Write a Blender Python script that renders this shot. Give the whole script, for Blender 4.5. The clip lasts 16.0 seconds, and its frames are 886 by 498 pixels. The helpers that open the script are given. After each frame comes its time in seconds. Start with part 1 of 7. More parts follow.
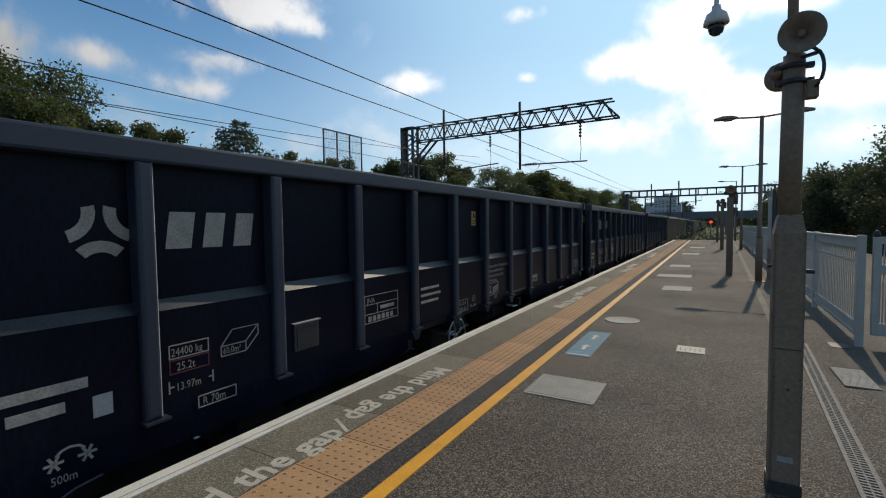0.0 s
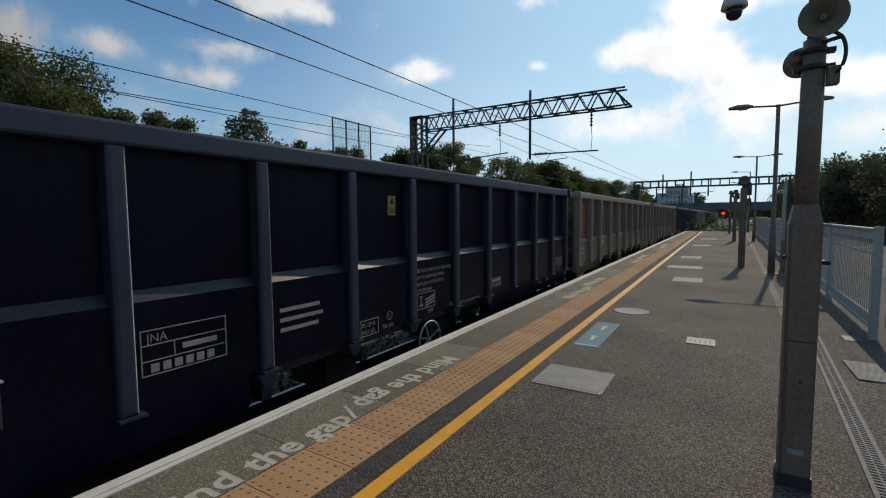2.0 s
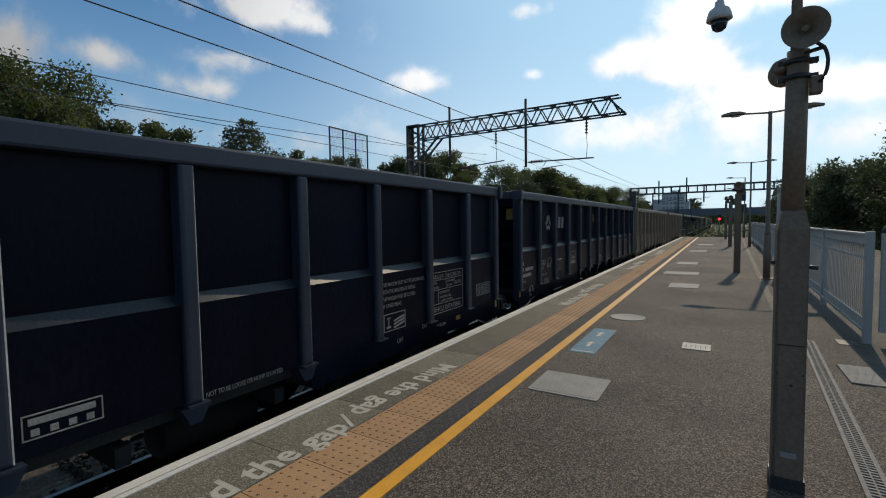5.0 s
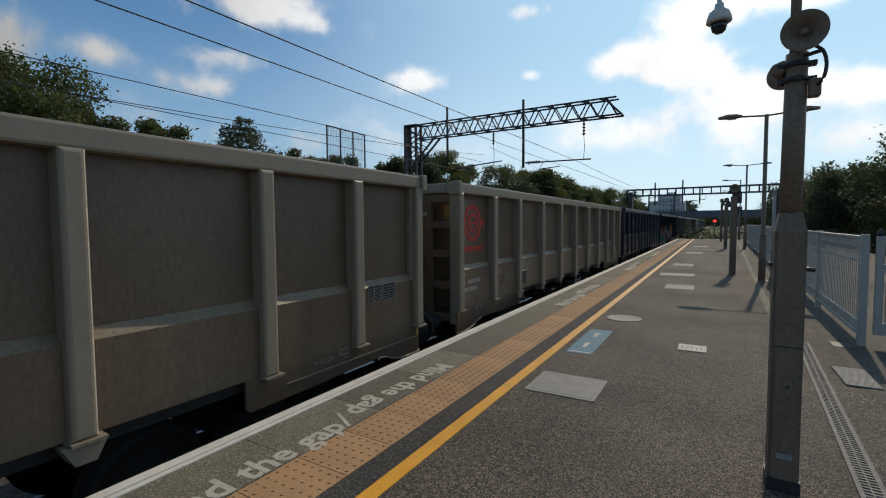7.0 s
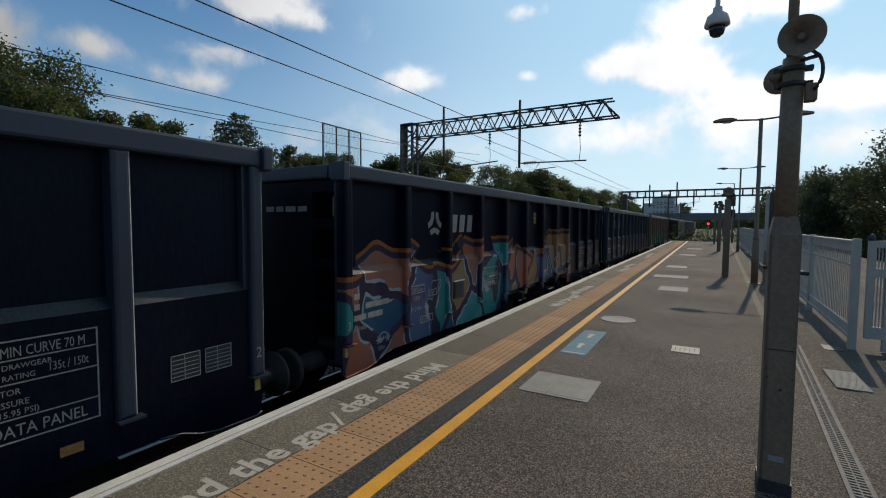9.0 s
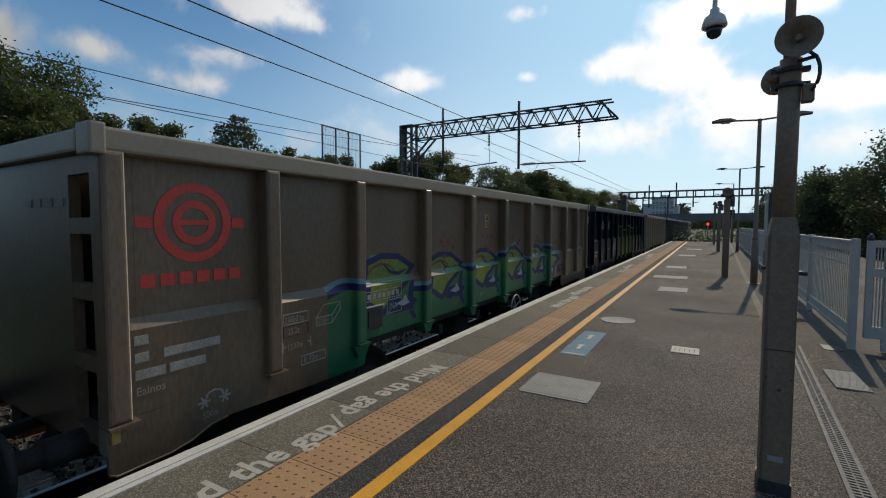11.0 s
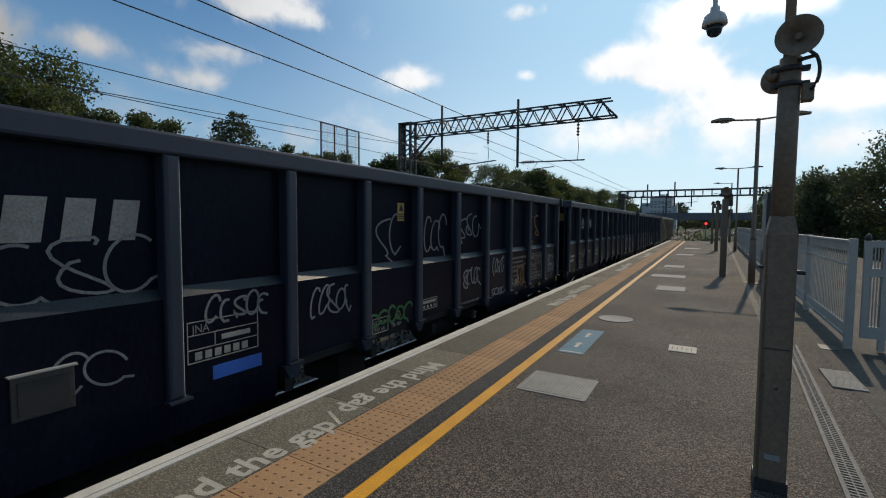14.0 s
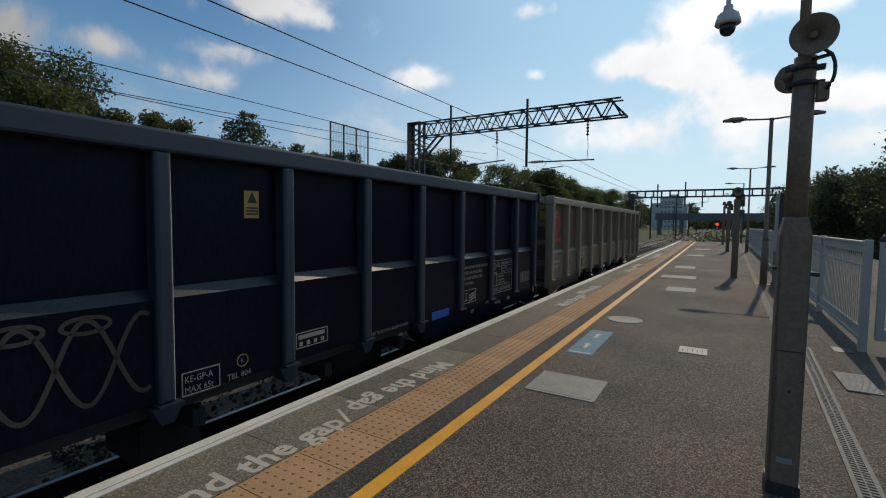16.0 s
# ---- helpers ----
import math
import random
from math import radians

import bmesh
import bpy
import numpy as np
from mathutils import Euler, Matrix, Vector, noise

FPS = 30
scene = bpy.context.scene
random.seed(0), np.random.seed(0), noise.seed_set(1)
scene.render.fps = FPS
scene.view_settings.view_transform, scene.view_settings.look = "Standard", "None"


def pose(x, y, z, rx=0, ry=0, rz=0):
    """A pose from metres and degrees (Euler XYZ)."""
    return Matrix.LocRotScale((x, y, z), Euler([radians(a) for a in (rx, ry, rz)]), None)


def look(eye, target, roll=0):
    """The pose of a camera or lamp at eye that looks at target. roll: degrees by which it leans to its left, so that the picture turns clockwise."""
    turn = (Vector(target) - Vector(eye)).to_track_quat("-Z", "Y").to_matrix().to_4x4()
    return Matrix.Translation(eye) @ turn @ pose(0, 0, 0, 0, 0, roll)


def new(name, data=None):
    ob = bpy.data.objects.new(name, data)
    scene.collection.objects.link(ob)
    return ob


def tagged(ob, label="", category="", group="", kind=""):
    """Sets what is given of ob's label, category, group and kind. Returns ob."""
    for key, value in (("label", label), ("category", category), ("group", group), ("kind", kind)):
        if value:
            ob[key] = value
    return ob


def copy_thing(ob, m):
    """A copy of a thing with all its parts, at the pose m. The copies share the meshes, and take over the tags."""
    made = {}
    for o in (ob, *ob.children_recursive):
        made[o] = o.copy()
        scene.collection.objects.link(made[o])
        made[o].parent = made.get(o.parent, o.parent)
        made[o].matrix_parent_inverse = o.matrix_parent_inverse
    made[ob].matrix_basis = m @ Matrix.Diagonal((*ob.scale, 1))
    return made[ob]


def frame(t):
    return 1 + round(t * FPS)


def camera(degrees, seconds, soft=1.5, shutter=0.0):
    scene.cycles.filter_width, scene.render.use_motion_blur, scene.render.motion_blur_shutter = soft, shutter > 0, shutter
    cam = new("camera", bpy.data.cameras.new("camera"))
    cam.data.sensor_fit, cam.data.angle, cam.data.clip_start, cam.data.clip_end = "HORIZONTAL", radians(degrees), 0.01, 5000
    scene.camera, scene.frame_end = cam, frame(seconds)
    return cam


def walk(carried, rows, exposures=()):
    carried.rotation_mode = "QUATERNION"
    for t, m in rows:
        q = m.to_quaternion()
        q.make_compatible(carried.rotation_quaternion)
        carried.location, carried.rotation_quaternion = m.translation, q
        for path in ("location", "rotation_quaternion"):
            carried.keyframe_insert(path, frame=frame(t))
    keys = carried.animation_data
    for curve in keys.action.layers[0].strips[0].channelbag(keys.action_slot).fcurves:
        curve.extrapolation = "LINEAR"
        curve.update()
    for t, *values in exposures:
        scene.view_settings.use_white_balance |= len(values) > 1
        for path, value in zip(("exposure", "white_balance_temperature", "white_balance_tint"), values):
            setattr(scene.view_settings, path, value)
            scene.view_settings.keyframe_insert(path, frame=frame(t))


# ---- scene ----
cam = camera(88.7, 16.0, soft=1.1)
PATH = [
    (0, (-0.024, 0.043, 1.479), (-1.04, 1.762, 1.38), -0.7),
    (0.5, (-0.033, 0.045, 1.473), (-1.089, 1.739, 1.347), -0.7),
    (1, (-0.036, 0.049, 1.472), (-1.088, 1.744, 1.333), -0.4),
    (1.5, (-0.031, 0.048, 1.472), (-1.088, 1.74, 1.328), -0.2),
    (2, (-0.03, 0.051, 1.471), (-1.078, 1.749, 1.328), -0.4),
    (2.5, (-0.031, 0.05, 1.47), (-1.091, 1.74, 1.318), -0.6),
    (3, (-0.031, 0.049, 1.469), (-1.097, 1.735, 1.32), -0.6),
    (3.5, (-0.012, 0.033, 1.475), (-1.066, 1.727, 1.348), -1.0),
    (4, (0.006, 0.03, 1.475), (-1.043, 1.729, 1.36), -1.2),
    (6.5, (-0.007, 0.034, 1.474), (-1.031, 1.748, 1.366), -0.3),
    (7, (-0.01, 0.029, 1.472), (-1.037, 1.742, 1.363), -0.4),
    (7.5, (-0.013, 0.033, 1.473), (-1.03, 1.752, 1.362), -0.3),
    (8, (-0.018, 0.03, 1.474), (-1.034, 1.75, 1.362), 0.0),
    (8.5, (-0.021, 0.032, 1.472), (-1.031, 1.754, 1.364), 0.3),
    (9, (-0.021, 0.031, 1.473), (-1.028, 1.755, 1.361), 0.3),
    (11.5, (-0.012, 0.03, 1.475), (-1.02, 1.755, 1.37), -0.0),
    (12, (-0.01, 0.034, 1.472), (-1.017, 1.758, 1.368), -0.1),
    (12.5, (-0.01, 0.029, 1.474), (-1.012, 1.757, 1.371), -0.1),
    (13, (-0.015, 0.035, 1.47), (-1.01, 1.767, 1.365), 0.4),
    (13.5, (-0.018, 0.034, 1.473), (-1.02, 1.76, 1.356), 0.5),
    (14, (-0.018, 0.034, 1.471), (-1.018, 1.762, 1.356), 0.4),
    (14.5, (-0.016, 0.036, 1.474), (-1.011, 1.767, 1.357), 0.3),
    (15, (-0.011, 0.037, 1.474), (-1.008, 1.767, 1.361), 0.1),
    (15.5, (-0.015, 0.031, 1.473), (-1.023, 1.755, 1.358), 0.2),
    (16, (-0.022, 0.024, 1.471), (-1.053, 1.734, 1.354), 0.6),
]
walk(cam, [(t, look(eye, target, roll)) for t, eye, target, roll in PATH], [(0, -0.83), (0.5, -0.98), (2.5, -1.0), (4, -0.93), (8, -0.98), (14, -0.98), (15.5, -1.06), (16, -1.07)])

# ---- world, sun, exposure ----
SUN_DIR = Vector((0.085, 0.763, 0.641)).normalized()
world = bpy.data.worlds.new("world")
scene.world = world
world.use_nodes = True


CLOUDS = ((-75, 16, 4.0, 3.5, 0.8), (-67, 17, 3.2, 1.3, 0.62), (-59, 15.0, 4.2, 1.2, 0.58), (-55, 18.3, 5.5, 1.6, 0.6), (-53, 24, 9, 2.6, 0.85),
          (-46, 22.5, 2.0, 1.1, 0.5), (-34.2, 17.2, 2.8, 1.3, 1.1), (-20.5, 24, 3.4, 1.2, 0.8), (-20, 17.5, 1.6, 0.7, 0.55),
          (-9, 18, 4.5, 1.9, 1.2), (-3, 16.5, 5.5, 2.2, 1.3), (-1, 21.6, 5.5, 2.0, 1.15), (4, 13, 6, 1.8, 1.2), (13, 12, 6, 1.3, 0.9), (9, 22, 4, 2.0, 1.0), (-7, 11.0, 11, 2.4, 0.55), (8, 8.0, 14, 2.6, 0.5), (-45, 10, 25, 3.0, 0.36))


def build_world():
    nt = world.node_tree
    nt.nodes.clear()
    N, L = nt.nodes.new, nt.links.new
    out, bg = N("ShaderNodeOutputWorld"), N("ShaderNodeBackground")
    sky = N("ShaderNodeTexSky")
    sky.sky_type, sky.sun_disc = "NISHITA", False
    sky.sun_elevation = math.asin(SUN_DIR.z)
    sky.sun_rotation = math.atan2(SUN_DIR.x, SUN_DIR.y)
    sky.air_density, sky.dust_density, sky.ozone_density = 1.0, 0.5, 2.0
    tc = N("ShaderNodeTexCoord")
    sep = N("ShaderNodeSeparateXYZ")
    L(tc.outputs["Generated"], sep.inputs[0])
    # clouds lie on a flat sheet high over the ground
    up = N("ShaderNodeMath"); up.operation = "MAXIMUM"; up.inputs[1].default_value = 0.0
    L(sep.outputs[2], up.inputs[0])
    add = N("ShaderNodeMath"); add.inputs[1].default_value = 0.12
    L(up.outputs[0], add.inputs[0])
    div = N("ShaderNodeVectorMath"); div.operation = "DIVIDE"
    comb = N("ShaderNodeCombineXYZ")
    for i in range(3):
        L(add.outputs[0], comb.inputs[i])
    L(tc.outputs["Generated"], div.inputs[0]); L(comb.outputs[0], div.inputs[1])
    flat = N("ShaderNodeVectorMath"); flat.operation = "MULTIPLY"; flat.inputs[1].default_value = (1, 1, 0)
    L(div.outputs[0], flat.inputs[0])
    off = N("ShaderNodeVectorMath"); off.inputs[1].default_value = (3.1, 1.7, 0.4)
    L(flat.outputs[0], off.inputs[0])
    big = N("ShaderNodeTexNoise"); big.inputs["Scale"].default_value = 1.5; big.inputs["Detail"].default_value = 9; big.inputs["Roughness"].default_value = 0.56
    L(off.outputs[0], big.inputs["Vector"])
    dot = N("ShaderNodeVectorMath"); dot.operation = "DOT_PRODUCT"; dot.inputs[1].default_value = SUN_DIR
    L(tc.outputs["Generated"], dot.inputs[0])

    def calc(op, a, c=None, clamp=False):
        n = N("ShaderNodeMath"); n.operation = op; n.use_clamp = clamp
        for i, v in enumerate((a, c)):
            if isinstance(v, (int, float)):
                n.inputs[i].default_value = v
            elif v is not None:
                L(v, n.inputs[i])
        return n.outputs[0]

    # separate clouds: bearing, height, half width, half height in degrees, and thickness
    bearing = calc("MULTIPLY", calc("ARCTAN2", sep.outputs[0], sep.outputs[1]), 57.296)
    height = calc("MULTIPLY", calc("ARCSINE", sep.outputs[2]), 57.296)
    cover = None
    for az, el, ra, re, thick in CLOUDS:
        q = calc("ADD", calc("POWER", calc("MULTIPLY", calc("SUBTRACT", bearing, az), 1 / ra), 2.0), calc("POWER", calc("MULTIPLY", calc("SUBTRACT", height, el), 1 / re), 2.0))
        g = calc("MULTIPLY", calc("EXPONENT", calc("MULTIPLY", q, -1.0)), thick)
        cover = g if cover is None else calc("ADD", cover, g)
    fluff = N("ShaderNodeTexNoise"); fluff.inputs["Scale"].default_value = 13.0; fluff.inputs["Detail"].default_value = 9; fluff.inputs["Roughness"].default_value = 0.58; fluff.inputs["Distortion"].default_value = 0.3
    L(tc.outputs["Generated"], fluff.inputs["Vector"])
    veil = N("ShaderNodeTexNoise"); veil.inputs["Scale"].default_value = 3.4; veil.inputs["Detail"].default_value = 8; veil.inputs["Roughness"].default_value = 0.6
    L(tc.outputs["Generated"], veil.inputs["Vector"])
    ragged = calc("ADD", cover, calc("MULTIPLY", calc("SUBTRACT", fluff.outputs["Fac"], 0.5), calc("MULTIPLY_ADD", cover, 2.0)))
    ragged = calc("ADD", ragged, calc("MULTIPLY", calc("SUBTRACT", veil.outputs["Fac"], 0.53), 1.5))
    # broken cloud goes on round the rest of the sky
    rest = N("ShaderNodeMapRange"); rest.interpolation_type = "SMOOTHSTEP"
    rest.inputs[1].default_value, rest.inputs[2].default_value = 52.0, 75.0
    L(calc("ABSOLUTE", calc("ADD", bearing, 30.0)), rest.inputs[0])
    ragged = calc("ADD", ragged, calc("MULTIPLY", rest.outputs[0], calc("MULTIPLY", calc("SUBTRACT", big.outputs["Fac"], 0.44), 4.0)))
    ramp = N("ShaderNodeMapRange"); ramp.interpolation_type = "SMOOTHSTEP"
    ramp.inputs[1].default_value, ramp.inputs[2].default_value = 0.14, 0.84
    L(ragged, ramp.inputs[0])
    # clouds glow more the nearer they stand to the sun
    lit = N("ShaderNodeMapRange"); lit.inputs[1].default_value = 0.2; lit.inputs[2].default_value = 1.0
    lit.inputs[3].default_value = 6.6; lit.inputs[4].default_value = 24.5
    L(dot.outputs["Value"], lit.inputs[0])
    col = N("ShaderNodeVectorMath"); col.operation = "SCALE"; col.inputs[0].default_value = (0.98, 0.99, 1.0)
    shade = N("ShaderNodeMapRange"); shade.inputs[1].default_value, shade.inputs[2].default_value, shade.inputs[3].default_value, shade.inputs[4].default_value = 0.3, 0.7, 0.80, 1.12
    L(veil.outputs["Fac"], shade.inputs[0])
    L(calc("MULTIPLY", lit.outputs[0], shade.outputs[0]), col.inputs["Scale"])
    mix = N("ShaderNodeMix"); mix.data_type = "RGBA"
    L(ramp.outputs[0], mix.inputs["Factor"])
    tint = N("ShaderNodeVectorMath"); tint.operation = "MULTIPLY"; tint.inputs[1].default_value = (0.76, 1.43, 1.80)
    L(sky.outputs[0], tint.inputs[0])
    # pale haze low down
    haze = N("ShaderNodeMapRange"); haze.interpolation_type = "SMOOTHSTEP"
    haze.inputs[1].default_value, haze.inputs[2].default_value = 0.0, 0.44
    haze.inputs[3].default_value, haze.inputs[4].default_value = 0.88, 0.10
    L(up.outputs[0], haze.inputs[0])
    hz = N("ShaderNodeMix"); hz.data_type = "RGBA"
    pale = N("ShaderNodeMapRange"); pale.interpolation_type = "SMOOTHSTEP"
    pale.inputs[1].default_value, pale.inputs[2].default_value = 0.45, 0.86
    L(dot.outputs["Value"], pale.inputs[0])
    hc = N("ShaderNodeMix"); hc.data_type = "RGBA"; hc.inputs["A"].default_value = (6.4, 9.8, 13.0, 1); hc.inputs["B"].default_value = (17.0, 19.0, 19.6, 1)
    L(pale.outputs[0], hc.inputs["Factor"]); L(hc.outputs["Result"], hz.inputs["B"])
    L(haze.outputs[0], hz.inputs["Factor"]); L(tint.outputs[0], hz.inputs["A"])
    # bright forward glow round the sun
    glare = N("ShaderNodeMapRange"); glare.interpolation_type = "SMOOTHSTEP"
    glare.inputs[1].default_value, glare.inputs[2].default_value, glare.inputs[4].default_value = 0.58, 0.98, 0.62
    L(dot.outputs["Value"], glare.inputs[0])
    gz = N("ShaderNodeMix"); gz.data_type = "RGBA"; gz.inputs["B"].default_value = (11.5, 17.0, 20.5, 1)
    L(glare.outputs[0], gz.inputs["Factor"]); L(hz.outputs["Result"], gz.inputs["A"])
    L(gz.outputs["Result"], mix.inputs["A"]); L(col.outputs[0], mix.inputs["B"])
    L(mix.outputs["Result"], bg.inputs["Color"])
    bg.inputs["Strength"].default_value = 0.098
    L(bg.outputs[0], out.inputs[0])


build_world()
sun_data = bpy.data.lights.new("sun", "SUN")
sun_data.energy, sun_data.angle, sun_data.color = 4.2, radians(0.6), (1.0, 0.83, 0.62)
sun = new("sun", sun_data)
sun.matrix_world = look((0, 0, 60), Vector((0, 0, 60)) - SUN_DIR)


# ---- materials ----
def mat(name, base, rough=0.7, metal=0.0, var=0.25, scale=3.0, fine=60.0, bump=0.15, second=None, spec=0.5, stretch=(1, 1, 1), rand=0.0, island=False):
    """A painted, rough or stony surface: patches at one scale, grain at another, and fine relief."""
    m = bpy.data.materials.new(name)
    m.use_nodes = True
    nt = m.node_tree
    N, L = nt.nodes.new, nt.links.new
    b = nt.nodes["Principled BSDF"]
    tc, mp = N("ShaderNodeTexCoord"), N("ShaderNodeMapping")
    mp.inputs["Scale"].default_value = stretch
    L(tc.outputs["Object"], mp.inputs[0])
    n1, n2 = N("ShaderNodeTexNoise"), N("ShaderNodeTexNoise")
    n1.inputs["Scale"].default_value, n1.inputs["Detail"].default_value = scale, 6
    n2.inputs["Scale"].default_value, n2.inputs["Detail"].default_value = fine, 4
    L(mp.outputs[0], n1.inputs["Vector"]); L(mp.outputs[0], n2.inputs["Vector"])
    r1 = N("ShaderNodeValToRGB")
    c2 = second or [c * (1 - var) for c in base]
    r1.color_ramp.elements[0].position, r1.color_ramp.elements[1].position = 0.35, 0.68
    r1.color_ramp.elements[0].color = (*c2, 1)
    r1.color_ramp.elements[1].color = (*base, 1)
    L(n1.outputs["Fac"], r1.inputs[0])
    mr = N("ShaderNodeMapRange")
    mr.inputs[1].default_value, mr.inputs[2].default_value = 0.3, 0.7
    mr.inputs[3].default_value, mr.inputs[4].default_value = 1 - var, 1 + var
    L(n2.outputs["Fac"], mr.inputs[0])
    sc = N("ShaderNodeVectorMath"); sc.operation = "SCALE"
    L(r1.outputs[0], sc.inputs[0]); L(mr.outputs[0], sc.inputs["Scale"])
    last = sc
    if rand:
        oi = N("ShaderNodeNewGeometry" if island else "ShaderNodeObjectInfo")
        mr2 = N("ShaderNodeMapRange")
        mr2.inputs[3].default_value, mr2.inputs[4].default_value = 1 - rand, 1 + rand
        L(oi.outputs["Random Per Island" if island else "Random"], mr2.inputs[0])
        s2 = N("ShaderNodeVectorMath"); s2.operation = "SCALE"
        L(sc.outputs[0], s2.inputs[0]); L(mr2.outputs[0], s2.inputs["Scale"])
        last = s2
    L(last.outputs[0], b.inputs["Base Color"])
    rr = N("ShaderNodeMapRange")
    rr.inputs[3].default_value, rr.inputs[4].default_value = max(0.02, rough - 0.12), min(1, rough + 0.12)
    L(n1.outputs["Fac"], rr.inputs[0]); L(rr.outputs[0], b.inputs["Roughness"])
    b.inputs["Metallic"].default_value = metal
    b.inputs["Specular IOR Level"].default_value = spec
    if bump:
        bp = N("ShaderNodeBump"); bp.inputs["Strength"].default_value = bump; bp.inputs["Distance"].default_value = 0.01
        L(n2.outputs["Fac"], bp.inputs["Height"]); L(bp.outputs[0], b.inputs["Normal"])
    return m


def glow(name, col, strength):
    m = bpy.data.materials.new(name); m.use_nodes = True
    b = m.node_tree.nodes["Principled BSDF"]
    b.inputs["Base Color"].default_value = (*col, 1)
    b.inputs["Emission Color"].default_value = (*col, 1)
    b.inputs["Emission Strength"].default_value = strength
    return m


M_ASPHALT = mat("asphalt", (0.060, 0.0465, 0.034), 0.85, var=0.2, scale=0.9, fine=160, bump=0.5)
M_CONCRETE = mat("coping_concrete", (0.195, 0.172, 0.125), 0.85, var=0.25, scale=2.5, fine=150, bump=0.3, rand=0.22)
M_EDGE = mat("edge_paint", (0.66, 0.63, 0.56), 0.7, var=0.16, scale=5, fine=120, bump=0.2)
M_TACTILE = mat("tactile_buff", (0.43, 0.245, 0.115), 0.8, var=0.2, scale=3, fine=140, bump=0.3, rand=0.1)
M_YELLOW = mat("yellow_paint", (0.78, 0.36, 0.02), 0.42, var=0.18, scale=4, fine=140, bump=0.3)
M_WHITE = mat("worn_white_paint", (0.50, 0.46, 0.38), 0.7, var=0.25, scale=7, fine=130, bump=0.2)
M_COVER = mat("cover_metal", (0.31, 0.29, 0.255), 0.75, 0.0, var=0.2, scale=6, fine=120)
M_DRAIN = mat("drain_steel", (0.19, 0.175, 0.155), 0.75, 0.0, var=0.3, scale=6)
M_BLUEPAINT = mat("blue_floor_paint", (0.075, 0.19, 0.26), 0.7, var=0.3, scale=8, fine=140)
M_BALLAST = mat("ballast", (0.14, 0.125, 0.105), 0.95, spec=0.1, var=0.5, scale=20, fine=60, bump=0.8, rand=0.45, island=True)
M_GROUND = mat("trackside_ground", (0.11, 0.10, 0.06), 0.95, spec=0.1, var=0.4, scale=0.6, fine=12, bump=0.6, second=(0.05, 0.08, 0.03))
M_RAIL = mat("rail_rust", (0.16, 0.09, 0.055), 0.7, 0.4, var=0.3, scale=8)
M_RAILTOP = mat("rail_head", (0.36, 0.34, 0.32), 0.42, 1.0, var=0.08, scale=5, bump=0.02)
M_SLEEPER = mat("sleeper_concrete", (0.13, 0.12, 0.105), 0.9, var=0.25, scale=4, rand=0.12)
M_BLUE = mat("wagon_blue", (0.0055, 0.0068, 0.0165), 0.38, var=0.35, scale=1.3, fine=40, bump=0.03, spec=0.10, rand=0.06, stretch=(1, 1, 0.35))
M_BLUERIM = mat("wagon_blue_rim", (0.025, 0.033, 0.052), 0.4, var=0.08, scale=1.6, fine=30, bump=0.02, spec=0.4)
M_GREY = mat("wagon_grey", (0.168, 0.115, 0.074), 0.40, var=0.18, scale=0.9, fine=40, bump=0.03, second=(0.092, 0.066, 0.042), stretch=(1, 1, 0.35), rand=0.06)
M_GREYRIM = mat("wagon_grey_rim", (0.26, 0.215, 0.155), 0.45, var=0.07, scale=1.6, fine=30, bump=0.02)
# pale post edges: the sun's highlight painted as base colour
M_SUNEDGEBLUE = mat("blue_edge_highlight", (0.36, 0.39, 0.42), 0.35, var=0.3, scale=9, fine=50, bump=0.02)
M_SUNEDGEGREY = mat("grey_edge_highlight", (0.52, 0.48, 0.41), 0.4, var=0.25, scale=9, fine=50, bump=0.02)
# ledge colours: dust, with the sun's glint painted in
M_DUSTGLINTBLUE = mat("dusty_blue_ledge_glint", (0.024, 0.028, 0.036), 0.36, var=0.35, scale=6, fine=60, bump=0.02, spec=0.3)
M_DUSTGLINTGREY = mat("dusty_grey_ledge_glint", (0.20, 0.15, 0.095), 0.5, var=0.25, scale=6, fine=60, bump=0.02)
M_UNDER = mat("underframe_grime", (0.030, 0.027, 0.024), 0.8, var=0.3, scale=5)
M_STEEL = mat("galvanised_steel", (0.38, 0.39, 0.39), 0.5, 0.55, var=0.2, scale=5, fine=90, bump=0.08)
M_POLE = mat("pole_paint", (0.23, 0.165, 0.112), 0.7, 0.0, var=0.18, scale=3, fine=50, bump=0.15)
M_FENCE = mat("fence_paint", (0.47, 0.45, 0.40), 0.75, 0.0, var=0.12, scale=4, fine=80, bump=0.1)
M_DARK = mat("dark_metal", (0.05, 0.05, 0.052), 0.5, 0.3, var=0.25, scale=6)
M_GANTRY = mat("gantry_steel", (0.085, 0.08, 0.08), 0.65, 0.3, var=0.25, scale=3)
M_WIRE = mat("wire", (0.06, 0.055, 0.05), 0.6, 0.5, var=0.1, bump=0)
M_CERAMIC = mat("insulator_brown", (0.12, 0.06, 0.04), 0.3, var=0.1)
M_DECAL = mat("white_lettering", (0.33, 0.305, 0.27), 0.6, var=0.25, scale=9, bump=0)
M_RED = mat("red_logo", (0.62, 0.06, 0.04), 0.5, var=0.15, scale=6, bump=0)
M_BARK = mat("bark", (0.09, 0.065, 0.045), 0.95, var=0.35, scale=6, bump=0.6)
M_LEAF = mat("leaves", (0.075, 0.092, 0.036), 0.6, var=0.3, scale=0.5, fine=4, bump=0, rand=0.45, island=True)
M_LEAFDARK = mat("dark_leaves", (0.075, 0.092, 0.048), 0.65, var=0.3, scale=0.5, fine=4, bump=0, rand=0.45, island=True)

